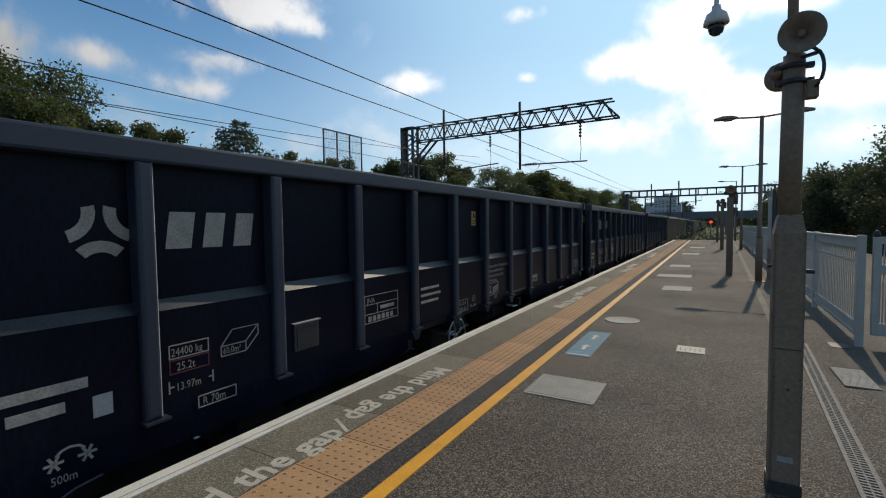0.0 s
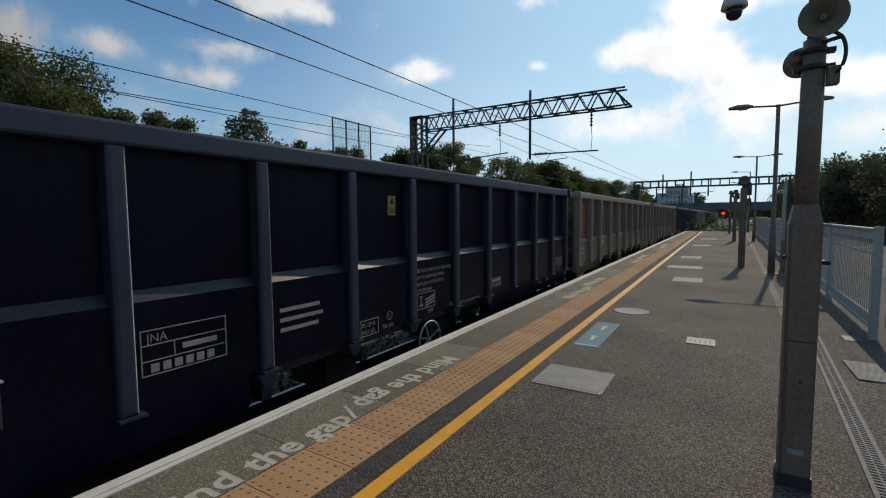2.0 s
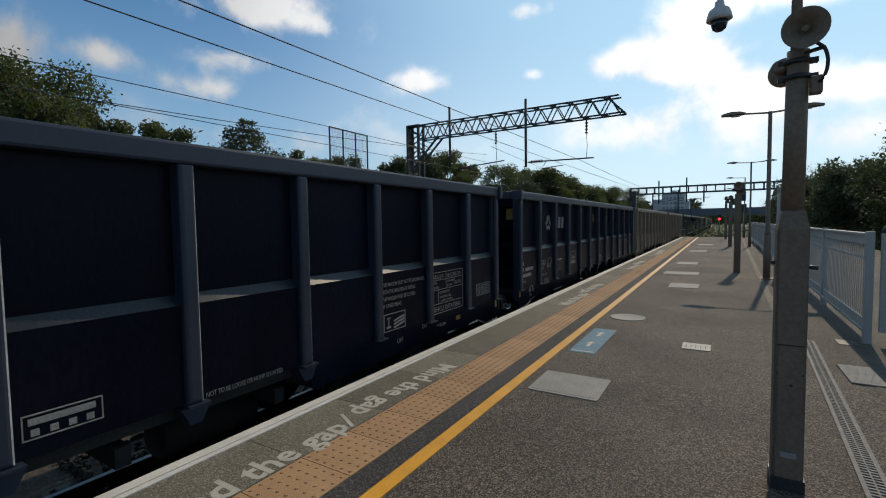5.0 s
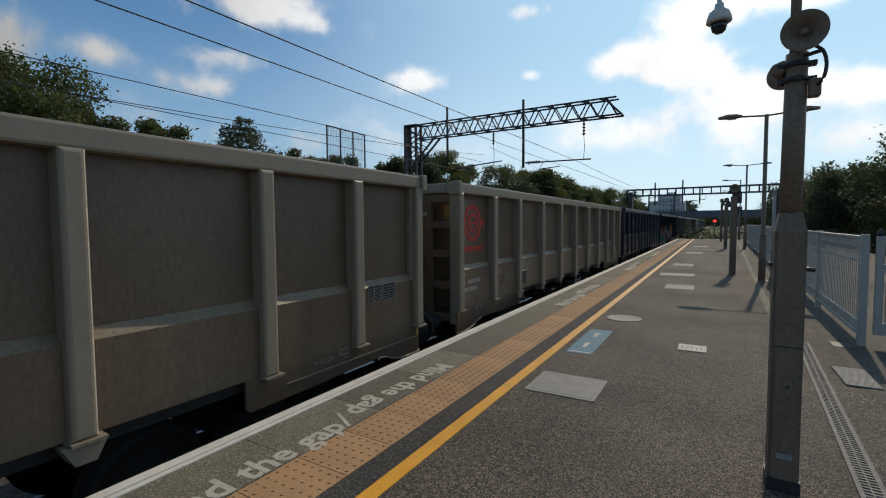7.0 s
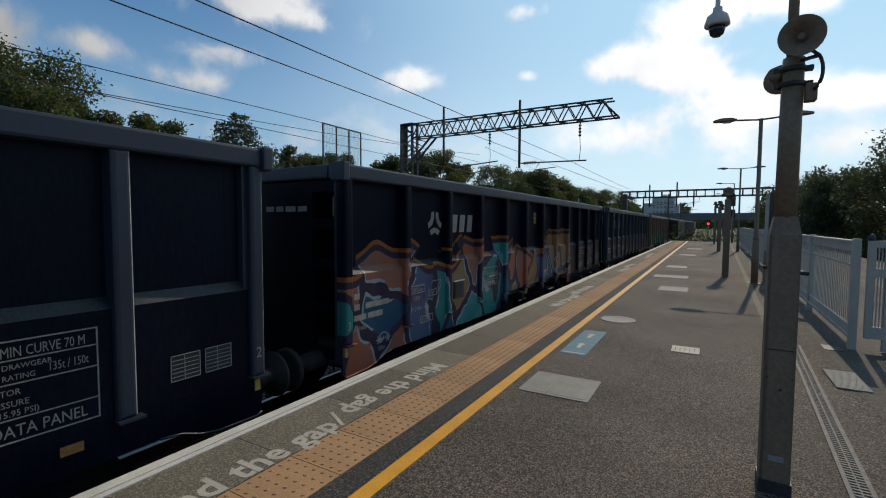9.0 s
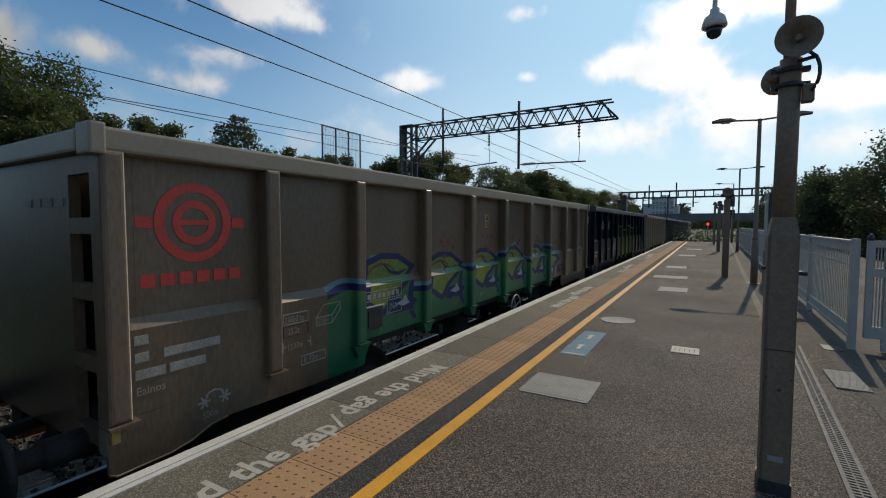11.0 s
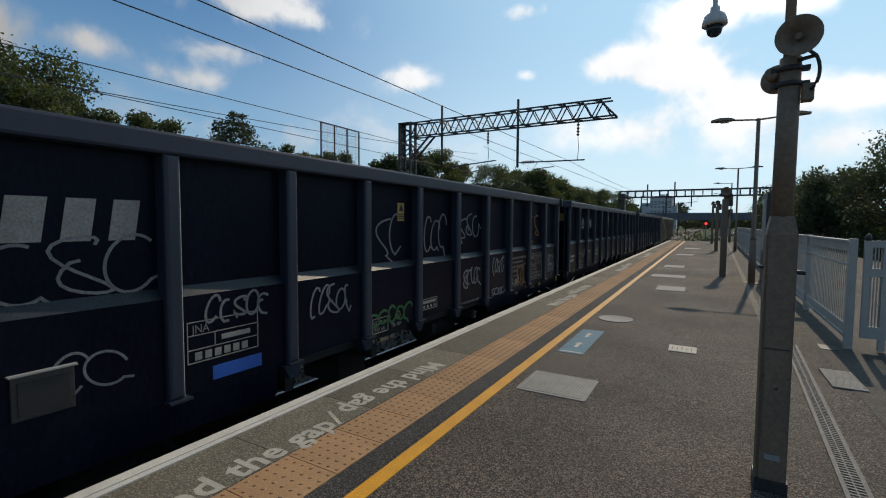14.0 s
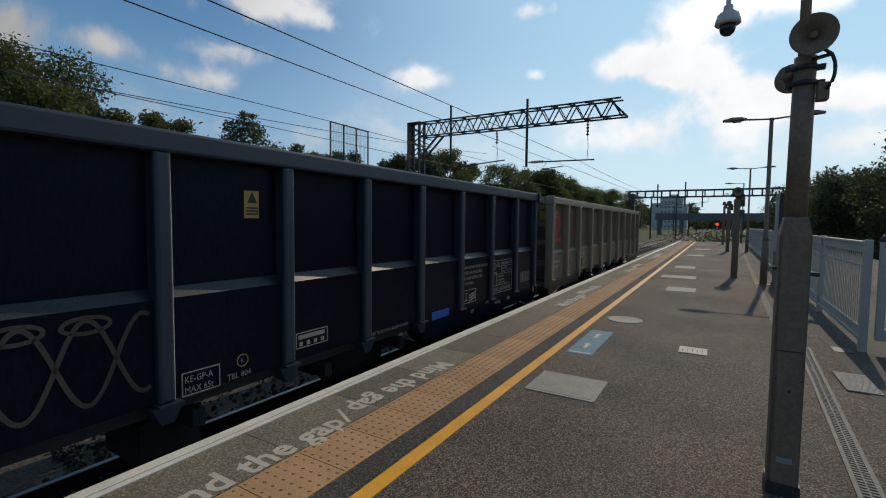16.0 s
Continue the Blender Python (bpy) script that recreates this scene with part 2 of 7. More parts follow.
def leafy(m, colour, share):
    """Lets light shine through leaves."""
    nt = m.node_tree
    tr, mx = nt.nodes.new("ShaderNodeBsdfTranslucent"), nt.nodes.new("ShaderNodeMixShader")
    tr.inputs["Color"].default_value = (*colour, 1)
    mx.inputs["Fac"].default_value = share
    nt.links.new(nt.nodes["Principled BSDF"].outputs[0], mx.inputs[1])
    nt.links.new(tr.outputs[0], mx.inputs[2])
    nt.links.new(mx.outputs[0], nt.nodes["Material Output"].inputs[0])


leafy(M_LEAF, (0.115, 0.14, 0.03), 0.42)
leafy(M_LEAFDARK, (0.10, 0.125, 0.04), 0.28)


def aggregate(m, cell, low, high, stain):
    """Stone chippings showing in a surface, over its own patches."""
    nt = m.node_tree
    N, L = nt.nodes.new, nt.links.new
    b = nt.nodes["Principled BSDF"]
    old = b.inputs["Base Color"].links[0].from_socket
    tc = N("ShaderNodeTexCoord")
    v = N("ShaderNodeTexVoronoi"); v.inputs["Scale"].default_value = cell
    L(tc.outputs["Object"], v.inputs["Vector"])
    sp = N("ShaderNodeSeparateColor"); L(v.outputs["Color"], sp.inputs[0])
    pw = N("ShaderNodeMath"); pw.operation = "POWER"; pw.inputs[1].default_value = 2.6
    L(sp.outputs[0], pw.inputs[0])
    mr = N("ShaderNodeMapRange"); mr.inputs[3].default_value, mr.inputs[4].default_value = low, high
    L(pw.outputs[0], mr.inputs[0])
    n = N("ShaderNodeTexNoise"); n.inputs["Scale"].default_value, n.inputs["Detail"].default_value = 0.55, 7
    L(tc.outputs["Object"], n.inputs["Vector"])
    mr2 = N("ShaderNodeMapRange"); mr2.inputs[1].default_value, mr2.inputs[2].default_value = 0.32, 0.7
    mr2.inputs[3].default_value, mr2.inputs[4].default_value = 1 - stain, 1 + stain
    L(n.outputs["Fac"], mr2.inputs[0])
    mu = N("ShaderNodeMath"); mu.operation = "MULTIPLY"
    L(mr.outputs[0], mu.inputs[0]); L(mr2.outputs[0], mu.inputs[1])
    sc = N("ShaderNodeVectorMath"); sc.operation = "SCALE"
    L(old, sc.inputs[0]); L(mu.outputs[0], sc.inputs["Scale"])
    L(sc.outputs[0], b.inputs["Base Color"])
    bp = N("ShaderNodeBump"); bp.inputs["Strength"].default_value, bp.inputs["Distance"].default_value = 0.6, 0.006
    L(sp.outputs[1], bp.inputs["Height"]); L(bp.outputs[0], b.inputs["Normal"])


aggregate(M_ASPHALT, 145, 0.30, 5.0, 0.42)
aggregate(M_CONCRETE, 130, 0.65, 1.9, 0.15)
# no haze volume: the distance haze is put into this paler wall colour
M_BUILDING = mat("hazed_block_render", (0.55, 0.55, 0.56), 0.9, var=0.1, scale=0.2)
M_GLASS = mat("dark_pane", (0.03, 0.035, 0.045), 0.12, var=0.1, bump=0)
M_SIGNALRED = glow("red_lamp", (1.0, 0.03, 0.02), 6)


# ---- mesh helpers ----
def box(bm, x0, x1, y0, y1, z0, z1):
    vs = [bm.verts.new((x, y, z)) for z in (z0, z1) for x, y in ((x0, y0), (x1, y0), (x1, y1), (x0, y1))]
    for f in ((0, 3, 2, 1), (4, 5, 6, 7), (0, 1, 5, 4), (1, 2, 6, 5), (2, 3, 7, 6), (3, 0, 4, 7)):
        bm.faces.new([vs[i] for i in f])
    return vs


def bar(bm, p, q, w, h=None, up=(0, 0, 1)):
    """A rectangular bar from p to q, w wide and h high."""
    p, q = Vector(p), Vector(q)
    d = (q - p).normalized()
    u = Vector(up)
    if abs(d.dot(u)) > 0.98:
        u = Vector((0, 1, 0))
    s = d.cross(u).normalized() * w / 2
    t = s.cross(d).normalized() * (h or w) / 2
    a = [bm.verts.new(p + i * s + j * t) for i, j in ((-1, -1), (1, -1), (1, 1), (-1, 1))]
    b = [bm.verts.new(q + i * s + j * t) for i, j in ((-1, -1), (1, -1), (1, 1), (-1, 1))]
    bm.faces.new(a), bm.faces.new(b[::-1])
    for i in range(4):
        bm.faces.new((a[i - 1], b[i - 1], b[i], a[i]))


def tube(bm, pts, radii, seg=12, caps=True):
    """Rings along pts joined to a tube."""
    pts = [Vector(p) for p in pts]
    if not isinstance(radii, (list, tuple)):
        radii = [radii] * len(pts)
    rings = []
    for i, p in enumerate(pts):
        d = (pts[min(i + 1, len(pts) - 1)] - pts[max(i - 1, 0)]).normalized()
        u = Vector((0, 0, 1)) if abs(d.z) < 0.9 else Vector((1, 0, 0))
        s = d.cross(u).normalized()
        t = s.cross(d)
        rings.append([bm.verts.new(p + (s * math.cos(a) + t * math.sin(a)) * radii[i]) for a in (2 * math.pi * k / seg for k in range(seg))])
    for r0, r1 in zip(rings, rings[1:]):
        for k in range(seg):
            f = bm.faces.new((r0[k - 1], r0[k], r1[k], r1[k - 1]))
            f.smooth = True
    if caps:
        bm.faces.new(rings[0][::-1]), bm.faces.new(rings[-1])


def lathe(bm, profile, centre=(0, 0, 0), seg=20, axis="z"):
    """Turn (radius, height) pairs about an axis."""
    c = Vector(centre)
    rings = []
    for r, h in profile:
        ring = []
        for k in range(seg):
            a = 2 * math.pi * k / seg
            v = (r * math.cos(a), r * math.sin(a), h) if axis == "z" else (h, r * math.cos(a), r * math.sin(a)) if axis == "x" else (r * math.cos(a), h, r * math.sin(a))
            ring.append(bm.verts.new(c + Vector(v)))
        rings.append(ring)
    for r0, r1 in zip(rings, rings[1:]):
        for k in range(seg):
            f = bm.faces.new((r0[k - 1], r0[k], r1[k], r1[k - 1])); f.smooth = True
    bm.faces.new(rings[0][::-1]), bm.faces.new(rings[-1])


def mesh_of(name, bm, material, bevel=0.0):
    if bevel:
        bmesh.ops.bevel(bm, geom=bm.edges[:], offset=bevel, segments=2, affect="EDGES", profile=0.6)
    bmesh.ops.recalc_face_normals(bm, faces=bm.faces[:])
    me = bpy.data.meshes.new(name)
    bm.to_mesh(me)
    bm.free()
    me.materials.append(material)
    return me


def part(name, bm, material, parent=None, label="", bevel=0.0, at=None):
    """One mesh object; a part where a parent is given."""
    ob = new(name, mesh_of(name, bm, material, bevel))
    if parent:
        ob.parent = parent
    if at:
        ob.location = at
    if label:
        ob["label"] = label
    return ob


def piece(name, me, parent, m):
    ob = new(name, me)
    ob.parent = parent
    ob.matrix_basis = m
    return ob


def empty(name, at=(0, 0, 0)):
    ob = new(name)
    ob.location = at
    return ob


def bm_new():
    return bmesh.new()


# ---- plan numbers ----
EDGE = -2.90          # platform edge
RAIL = -1.03          # rail top below the platform
TILT = 0.0051         # the line of the rails against the platform
TRACK = -4.60         # middle of the goods train's track
TRACK2 = -8.05        # middle of the next track
PLAT_END = 46.5
TURN = -math.degrees(math.atan(TILT))


def fence_x(y):
    return 1.50 + 0.015 * max(0.0, y - 7.1)


# ---- lettering ----
TEXTS = {}


def text_mesh(words, size, material, bold=0.0):
    """A flat mesh of a word in the built-in font, its left end at the origin."""
    key = (words, size, material.name)
    if key not in TEXTS:
        cu = bpy.data.curves.new("lettering", "FONT")
        cu.body, cu.size = words, size
        cu.resolution_u = 2
        cu.extrude = 0.0006
        cu.offset = size * bold
        ob = new("lettering_source", cu)
        bpy.context.view_layer.update()
        me = bpy.data.meshes.new_from_object(ob)
        bpy.data.objects.remove(ob)
        me.materials.clear()
        me.materials.append(material)
        TEXTS[key] = me
    return TEXTS[key]


SIDE_UP = Matrix(((0, 0, 1, 0), (1, 0, 0, 0), (0, 1, 0, 0), (0, 0, 0, 1)))    # words run along +y, upright, facing +x


def side_text(words, size, y, z, parent, x=1.246, material=None, squeeze=0.9):
    me = text_mesh(words, size, material or M_DECAL)
    return piece("lettering", me, parent, Matrix.Translation((x, y, z)) @ SIDE_UP @ Matrix.Diagonal((squeeze, 1, 1, 1)))


def strips(rects, x=1.246):
    """Thin painted bars on a wagon's side: (y0, y1, z0, z1)."""
    bm = bm_new()
    for y0, y1, z0, z1 in rects:
        box(bm, x - 0.004, x + 0.002, y0, y1, z0, z1)
    return bm


def rules(name, rects, material, parent, label="", x=1.246):
    """Ruled lines, each a part of its own."""
    for q in rects:
        part(name, strips([q], x), material, parent, label)


def outline(y0, y1, z0, z1, w=0.008):
    return [(y0, y1, z0, z0 + w), (y0, y1, z1 - w, z1), (y0, y0 + w, z0 + w, z1 - w), (y1 - w, y1, z0 + w, z1 - w)]


def poly(bm, pts, x=1.246, t=0.004):
    """A flat shape on a wagon's side from (y, z) corners, with a little thickness."""
    a = [bm.verts.new((x + 0.002, y, z)) for y, z in pts]
    b = [bm.verts.new((x - t, y, z)) for y, z in pts]
    bm.faces.new(a), bm.faces.new(b[::-1])
    for i in range(len(pts)):
        bm.faces.new((a[i - 1], b[i - 1], b[i], a[i]))


def ring(bm, cy, cz, r0, r1, a0=0.0, a1=360.0, x=1.181, seg=28):
    n = max(3, int(seg * (a1 - a0) / 360))
    for i in range(n):
        p, q = radians(a0 + (a1 - a0) * i / n), radians(a0 + (a1 - a0) * (i + 1) / n)
        poly(bm, [(cy + r0 * math.cos(p), cz + r0 * math.sin(p)), (cy + r1 * math.cos(p), cz + r1 * math.sin(p)),
                  (cy + r1 * math.cos(q), cz + r1 * math.sin(q)), (cy + r0 * math.cos(q), cz + r0 * math.sin(q))], x)


def ribbon(bm, pts, w, x):
    """A painted line through (y, z) points, one unbroken strip."""
    pts = [Vector(p) for p in pts]
    n = len(pts) - 1
    ends = []
    for i, p in enumerate(pts):
        before, after = p - pts[max(i - 1, 0)], pts[min(i + 1, n)] - p
        d = (before.normalized() if before.length > 1e-6 else Vector((0, 0))) + (after.normalized() if after.length > 1e-6 else Vector((0, 0)))
        d = d.normalized() if d.length > 1e-3 else Vector((1, 0))
        step = (after if after.length > 1e-6 else before).normalized()
        k = Vector((-d.y, d.x)) * w / 2 / max(0.6, abs(d.dot(step)))
        ends.append([bm.verts.new((x + h, q.x, q.y)) for q, h in ((p + k, 0.002), (p - k, 0.002), (p - k, -0.003), (p + k, -0.003))])
    for a, b in zip(ends, ends[1:]):
        for j in range(4):
            bm.faces.new((a[j - 1], a[j], b[j], b[j - 1]))
    bm.faces.new(ends[0][::-1]), bm.faces.new(ends[-1])


def scrawl(seed, cy, cz, wide, high, w, parent, material, x, label, turns=3.0):
    """A tag: looping strokes of the spray can, one letter after the other."""
    r = random.Random(seed)
    n = max(2, int(round(turns)))
    for k in range(n):
        c = cy + wide * ((k + 0.5) / n - 0.5), cz + high * r.uniform(-0.10, 0.10)
        ry, rz = wide / n * r.uniform(0.42, 0.62), high * r.uniform(0.34, 0.52)
        a0, a1 = r.uniform(0.2, 1.4), r.uniform(4.2, 6.6)
        skew, eight = r.uniform(-0.25, 0.35), r.choice((0, 0, 1))
        pts = []
        for j in range(23):
            a = a0 + (a1 - a0) * j / 22
            dy = ry * (math.sin(2 * a) if eight else math.cos(a))
            dz = rz * math.sin(a + 0.3 * eight)
            pts.append((c[0] + dy + skew * dz, c[1] + dz))
        pts.append((pts[-1][0] + ry * r.uniform(0.3, 0.9), pts[-1][1] - rz * r.uniform(-0.5, 0.9)))
        bm = bm_new()
        ribbon(bm, pts, w, x)
        part("sprayed_tag", bm, material, parent, label)


def sprayed(w, pts, ledge, material, lift, name="sprayed_letter", label=""):
    """A flat painted shape over both halves of a side: the part below the ledge lies on the lower plate."""
    bm = bm_new()
    bm.faces.new([bm.verts.new((0, y, z)) for y, z in pts])
    bmesh.ops.triangulate(bm, faces=bm.faces[:], ngon_method="EAR_CLIP")
    bmesh.ops.bisect_plane(bm, geom=bm.verts[:] + bm.edges[:] + bm.faces[:], plane_co=(0, 0, ledge), plane_no=(0, 0, 1))
    bmesh.ops.split_edges(bm, edges=bm.edges[:])
    for f in bm.faces:
        low = f.calc_center_median().z < ledge
        for v in f.verts:
            v.co.x = (LOW if low else UP) + lift
    bmesh.ops.remove_doubles(bm, verts=bm.verts[:], dist=0.0002)
    bmesh.ops.recalc_face_normals(bm, faces=bm.faces[:])
    for f in bm.faces:
        if f.normal.x < 0:
            f.normal_flip()
    return part(name, bm, material, w, label)


def grown(pts, d):
    """The same outline pushed outwards by d, with mitred corners."""
    area = sum(a[0] * b[1] - b[0] * a[1] for a, b in zip(pts, pts[1:] + pts[:1]))
    k = 1 if area > 0 else -1
    out = []
    for i, p in enumerate(pts):
        a, b = Vector(pts[i - 1]), Vector(pts[(i + 1) % len(pts)])
        p = Vector(p)
        n1, n2 = (p - a).normalized(), (b - p).normalized()
        m = Vector((n1.y + n2.y, -n1.x - n2.x)) * k
        m = m.normalized() if m.length > 1e-4 else Vector((n1.y, -n1.x)) * k
        q = p + m * d / max(0.5, m.dot(Vector((n1.y, -n1.x)) * k))
        out.append((q.x, q.y))
    return out


def graffiti(name, ground, colours, outer, z_top, y0, y1, scale, seed, bubbles=None, upper=None, fade=(1.35, 1.65), wline=0.07, gleam=(0.3, 0.3, 0.32)):
    """Sprayed lettering over a wagon's paint: cells of colour with lines between, below a wavy upper edge."""
    m = ground.copy()
    m.name = name
    nt = m.node_tree
    N, L = nt.nodes.new, nt.links.new
    b = nt.nodes["Principled BSDF"]
    old = b.inputs["Base Color"].links[0].from_socket

    def math_(op, a, c=None, clamp=False):
        n = N("ShaderNodeMath"); n.operation = op; n.use_clamp = clamp
        for i, v in enumerate((a, c)):
            if v is None:
                continue
            if isinstance(v, (int, float)):
                n.inputs[i].default_value = v
            else:
                L(v, n.inputs[i])
        return n.outputs[0]

    tc = N("ShaderNodeTexCoord")
    sep = N("ShaderNodeSeparateXYZ"); L(tc.outputs["Object"], sep.inputs[0])
    y, z = sep.outputs[1], sep.outputs[2]
    flat = N("ShaderNodeCombineXYZ"); L(y, flat.inputs[0]); L(z, flat.inputs[1]); flat.inputs[2].default_value = seed
    wob = N("ShaderNodeTexNoise"); wob.inputs["Scale"].default_value = 1.6; L(flat.outputs[0], wob.inputs["Vector"])
    add = N("ShaderNodeMix"); add.data_type = "VECTOR"; add.inputs["Factor"].default_value = 0.28
    L(flat.outputs[0], add.inputs["A"]); L(wob.outputs["Color"], add.inputs["B"])
    slant = N("ShaderNodeMapping"); slant.inputs["Scale"].default_value = (1.0, 0.62, 1.0); slant.inputs["Rotation"].default_value = (0, 0, 0.45)
    L(add.outputs["Result"], slant.inputs[0])
    v1 = N("ShaderNodeTexVoronoi"); v1.inputs["Scale"].default_value = scale; L(slant.outputs[0], v1.inputs["Vector"])
    v2 = N("ShaderNodeTexVoronoi"); v2.feature = "DISTANCE_TO_EDGE"; v2.inputs["Scale"].default_value = scale; L(slant.outputs[0], v2.inputs["Vector"])
    sepc = N("ShaderNodeSeparateColor"); L(v1.outputs["Color"], sepc.inputs[0])
    ramp = N("ShaderNodeValToRGB"); ramp.color_ramp.interpolation = "CONSTANT"
    els = ramp.color_ramp.elements
    while len(els) < len(colours):
        els.new(0.5)
    for i, c in enumerate(colours):
        els[i].position = i / len(colours); els[i].color = (*c, 1)
    L(sepc.outputs[0], ramp.inputs[0])
    # a soft second colour within each cell
    sh = N("ShaderNodeMix"); sh.data_type = "RGBA"
    L(math_("MULTIPLY", wob.outputs["Fac"], 0.6), sh.inputs["Factor"]); L(ramp.outputs[0], sh.inputs["A"]); sh.inputs["B"].default_value = (*colours[0], 1)
    # the fill fades to another colour higher up
    if upper:
        hi = N("ShaderNodeMapRange"); hi.interpolation_type = "SMOOTHSTEP"
        hi.inputs[1].default_value, hi.inputs[2].default_value = fade
        L(math_("ADD", z, math_("MULTIPLY", math_("SUBTRACT", wob.outputs["Fac"], 0.5), 0.7)), hi.inputs[0])
        up2 = N("ShaderNodeMix"); up2.data_type = "RGBA"; up2.inputs["B"].default_value = (*upper, 1)
        L(hi.outputs[0], up2.inputs["Factor"]); L(sh.outputs["Result"], up2.inputs["A"])
        sh = up2
    shine = math_("MULTIPLY", math_("GREATER_THAN", v2.outputs["Distance"], wline), math_("MULTIPLY", math_("LESS_THAN", v2.outputs["Distance"], wline + 0.028), math_("GREATER_THAN", wob.outputs["Fac"], 0.52)))
    gl = N("ShaderNodeMix"); gl.data_type = "RGBA"; gl.inputs["B"].default_value = (*gleam, 1)
    L(shine, gl.inputs["Factor"]); L(sh.outputs["Result"], gl.inputs["A"])
    sh = gl
    line = math_("LESS_THAN", v2.outputs["Distance"], wline)
    c1 = N("ShaderNodeMix"); c1.data_type = "RGBA"
    L(line, c1.inputs["Factor"]); L(sh.outputs["Result"], c1.inputs["A"]); c1.inputs["B"].default_value = (*outer, 1)
    # the upper edge of the picture wanders
    bump = N("ShaderNodeTexNoise"); bump.inputs["Scale"].default_value = 0.9; bump.inputs["Detail"].default_value = 1.5
    fy = N("ShaderNodeCombineXYZ"); L(y, fy.inputs[0]); fy.inputs[1].default_value = seed * 3.1
    L(fy.outputs[0], bump.inputs["Vector"])
    top = math_("ADD", math_("MULTIPLY", math_("SUBTRACT", bump.outputs["Fac"], 0.5), 1.0), math_("ADD", z_top - 0.2, math_("MULTIPLY", sepc.outputs[1], 0.4)))
    inside = math_("MULTIPLY", math_("LESS_THAN", z, top), math_("MULTIPLY", math_("GREATER_THAN", y, y0), math_("LESS_THAN", y, y1)))
    edge = N("ShaderNodeMix"); edge.data_type = "RGBA"
    L(math_("GREATER_THAN", z, math_("SUBTRACT", top, 0.13)), edge.inputs["Factor"]); L(c1.outputs["Result"], edge.inputs["A"]); edge.inputs["B"].default_value = (*outer, 1)
    c1 = edge
    rim = math_("MULTIPLY", inside, math_("GREATER_THAN", z, math_("SUBTRACT", top, 0.055)))
    c2 = N("ShaderNodeMix"); c2.data_type = "RGBA"
    L(rim, c2.inputs["Factor"]); L(c1.outputs["Result"], c2.inputs["A"]); c2.inputs["B"].default_value = (*(bubbles or outer), 1)
    fin = N("ShaderNodeMix"); fin.data_type = "RGBA"
    L(inside, fin.inputs["Factor"]); L(old, fin.inputs["A"]); L(c2.outputs["Result"], fin.inputs["B"])
    L(fin.outputs["Result"], b.inputs["Base Color"])
    return m


# ---- ground, tracks ----
bm = bm_new()
box(bm, -3000, 3000, -1500, 4000, -2.2, -1.45)
tagged(part("ground", bm, M_GROUND), "rough trackside earth with grass", "ground", kind="structure")


def stones(name, x0, x1, y0, y1, z, count, size, seed, label):
    """Loose track stones as many small blocks in one mesh."""
    r = np.random.RandomState(seed)
    base = np.array([(-1, -1, -1), (1, -1, -1), (0, 1.2, -1), (-0.7, -0.6, 1), (0.8, -0.4, 0.9), (0.1, 0.9, 0.8)])
    tri = np.array([(0, 2, 1), (3, 4, 5), (0, 1, 4), (0, 4, 3), (1, 2, 5), (1, 5, 4), (2, 0, 3), (2, 3, 5)])
    c = np.stack([r.uniform(x0, x1, count), y0 + (y1 - y0) * r.uniform(0, 1, count) ** 1.6, z + r.uniform(-0.02, 0.03, count)], 1)
    s = r.uniform(0.5, 1.2, (count, 1, 1)) * size * r.uniform(0.6, 1.2, (count, 1, 3))
    a, t = r.uniform(0, 6.28, count), r.uniform(-0.8, 0.8, count)
    R = np.zeros((count, 3, 3))
    R[:, 0, 0], R[:, 0, 1], R[:, 1, 0], R[:, 1, 1] = np.cos(a), -np.sin(a) * np.cos(t), np.sin(a), np.cos(a) * np.cos(t)
    R[:, 0, 2], R[:, 1, 2], R[:, 2, 1], R[:, 2, 2] = np.sin(a) * np.sin(t), -np.cos(a) * np.sin(t), np.sin(t), np.cos(t)
    v = np.einsum("nij,nkj->nki", R, base[None] * s) + c[:, None]
    f = (tri[None] + (np.arange(count) * 6)[:, None, None]).reshape(-1, 3)
    me = bpy.data.meshes.new(name)
    me.from_pydata(v.reshape(-1, 3).tolist(), [], f.tolist())
    me.materials.append(M_BALLAST)
    return tagged(new(name, me), label, "ballast", kind="stuff")


bm = bm_new()
y0, y1 = -70, 420
lo, hi = TRACK2 - 2.6, EDGE + 0.1
vs = [bm.verts.new(p) for p in ((lo, y0, -1.46), (lo, y1, -1.46), (lo + 1.0, y1, RAIL - 0.16), (lo + 1.0, y0, RAIL - 0.16), (hi, y1, RAIL - 0.16), (hi, y0, RAIL - 0.16), (hi, y0, -1.6), (hi, y1, -1.6))]
for f in ((0, 3, 2, 1), (3, 5, 4, 2), (5, 6, 7, 4)):
    bm.faces.new([vs[i] for i in f])
tagged(part("track_bed", bm, M_BALLAST), "grey stone ballast bed under the tracks", "track bed", kind="structure")
stones("ballast_stones", TRACK - 1.1, EDGE - 0.25, -2, 34, RAIL - 0.14, 9000, 0.032, 3, "loose grey ballast stones between the rails")
stones("ballast_stones", TRACK2 - 2.0, TRACK - 1.1, 2, 60, RAIL - 0.14, 8000, 0.034, 4, "loose grey ballast stones beside the second track")


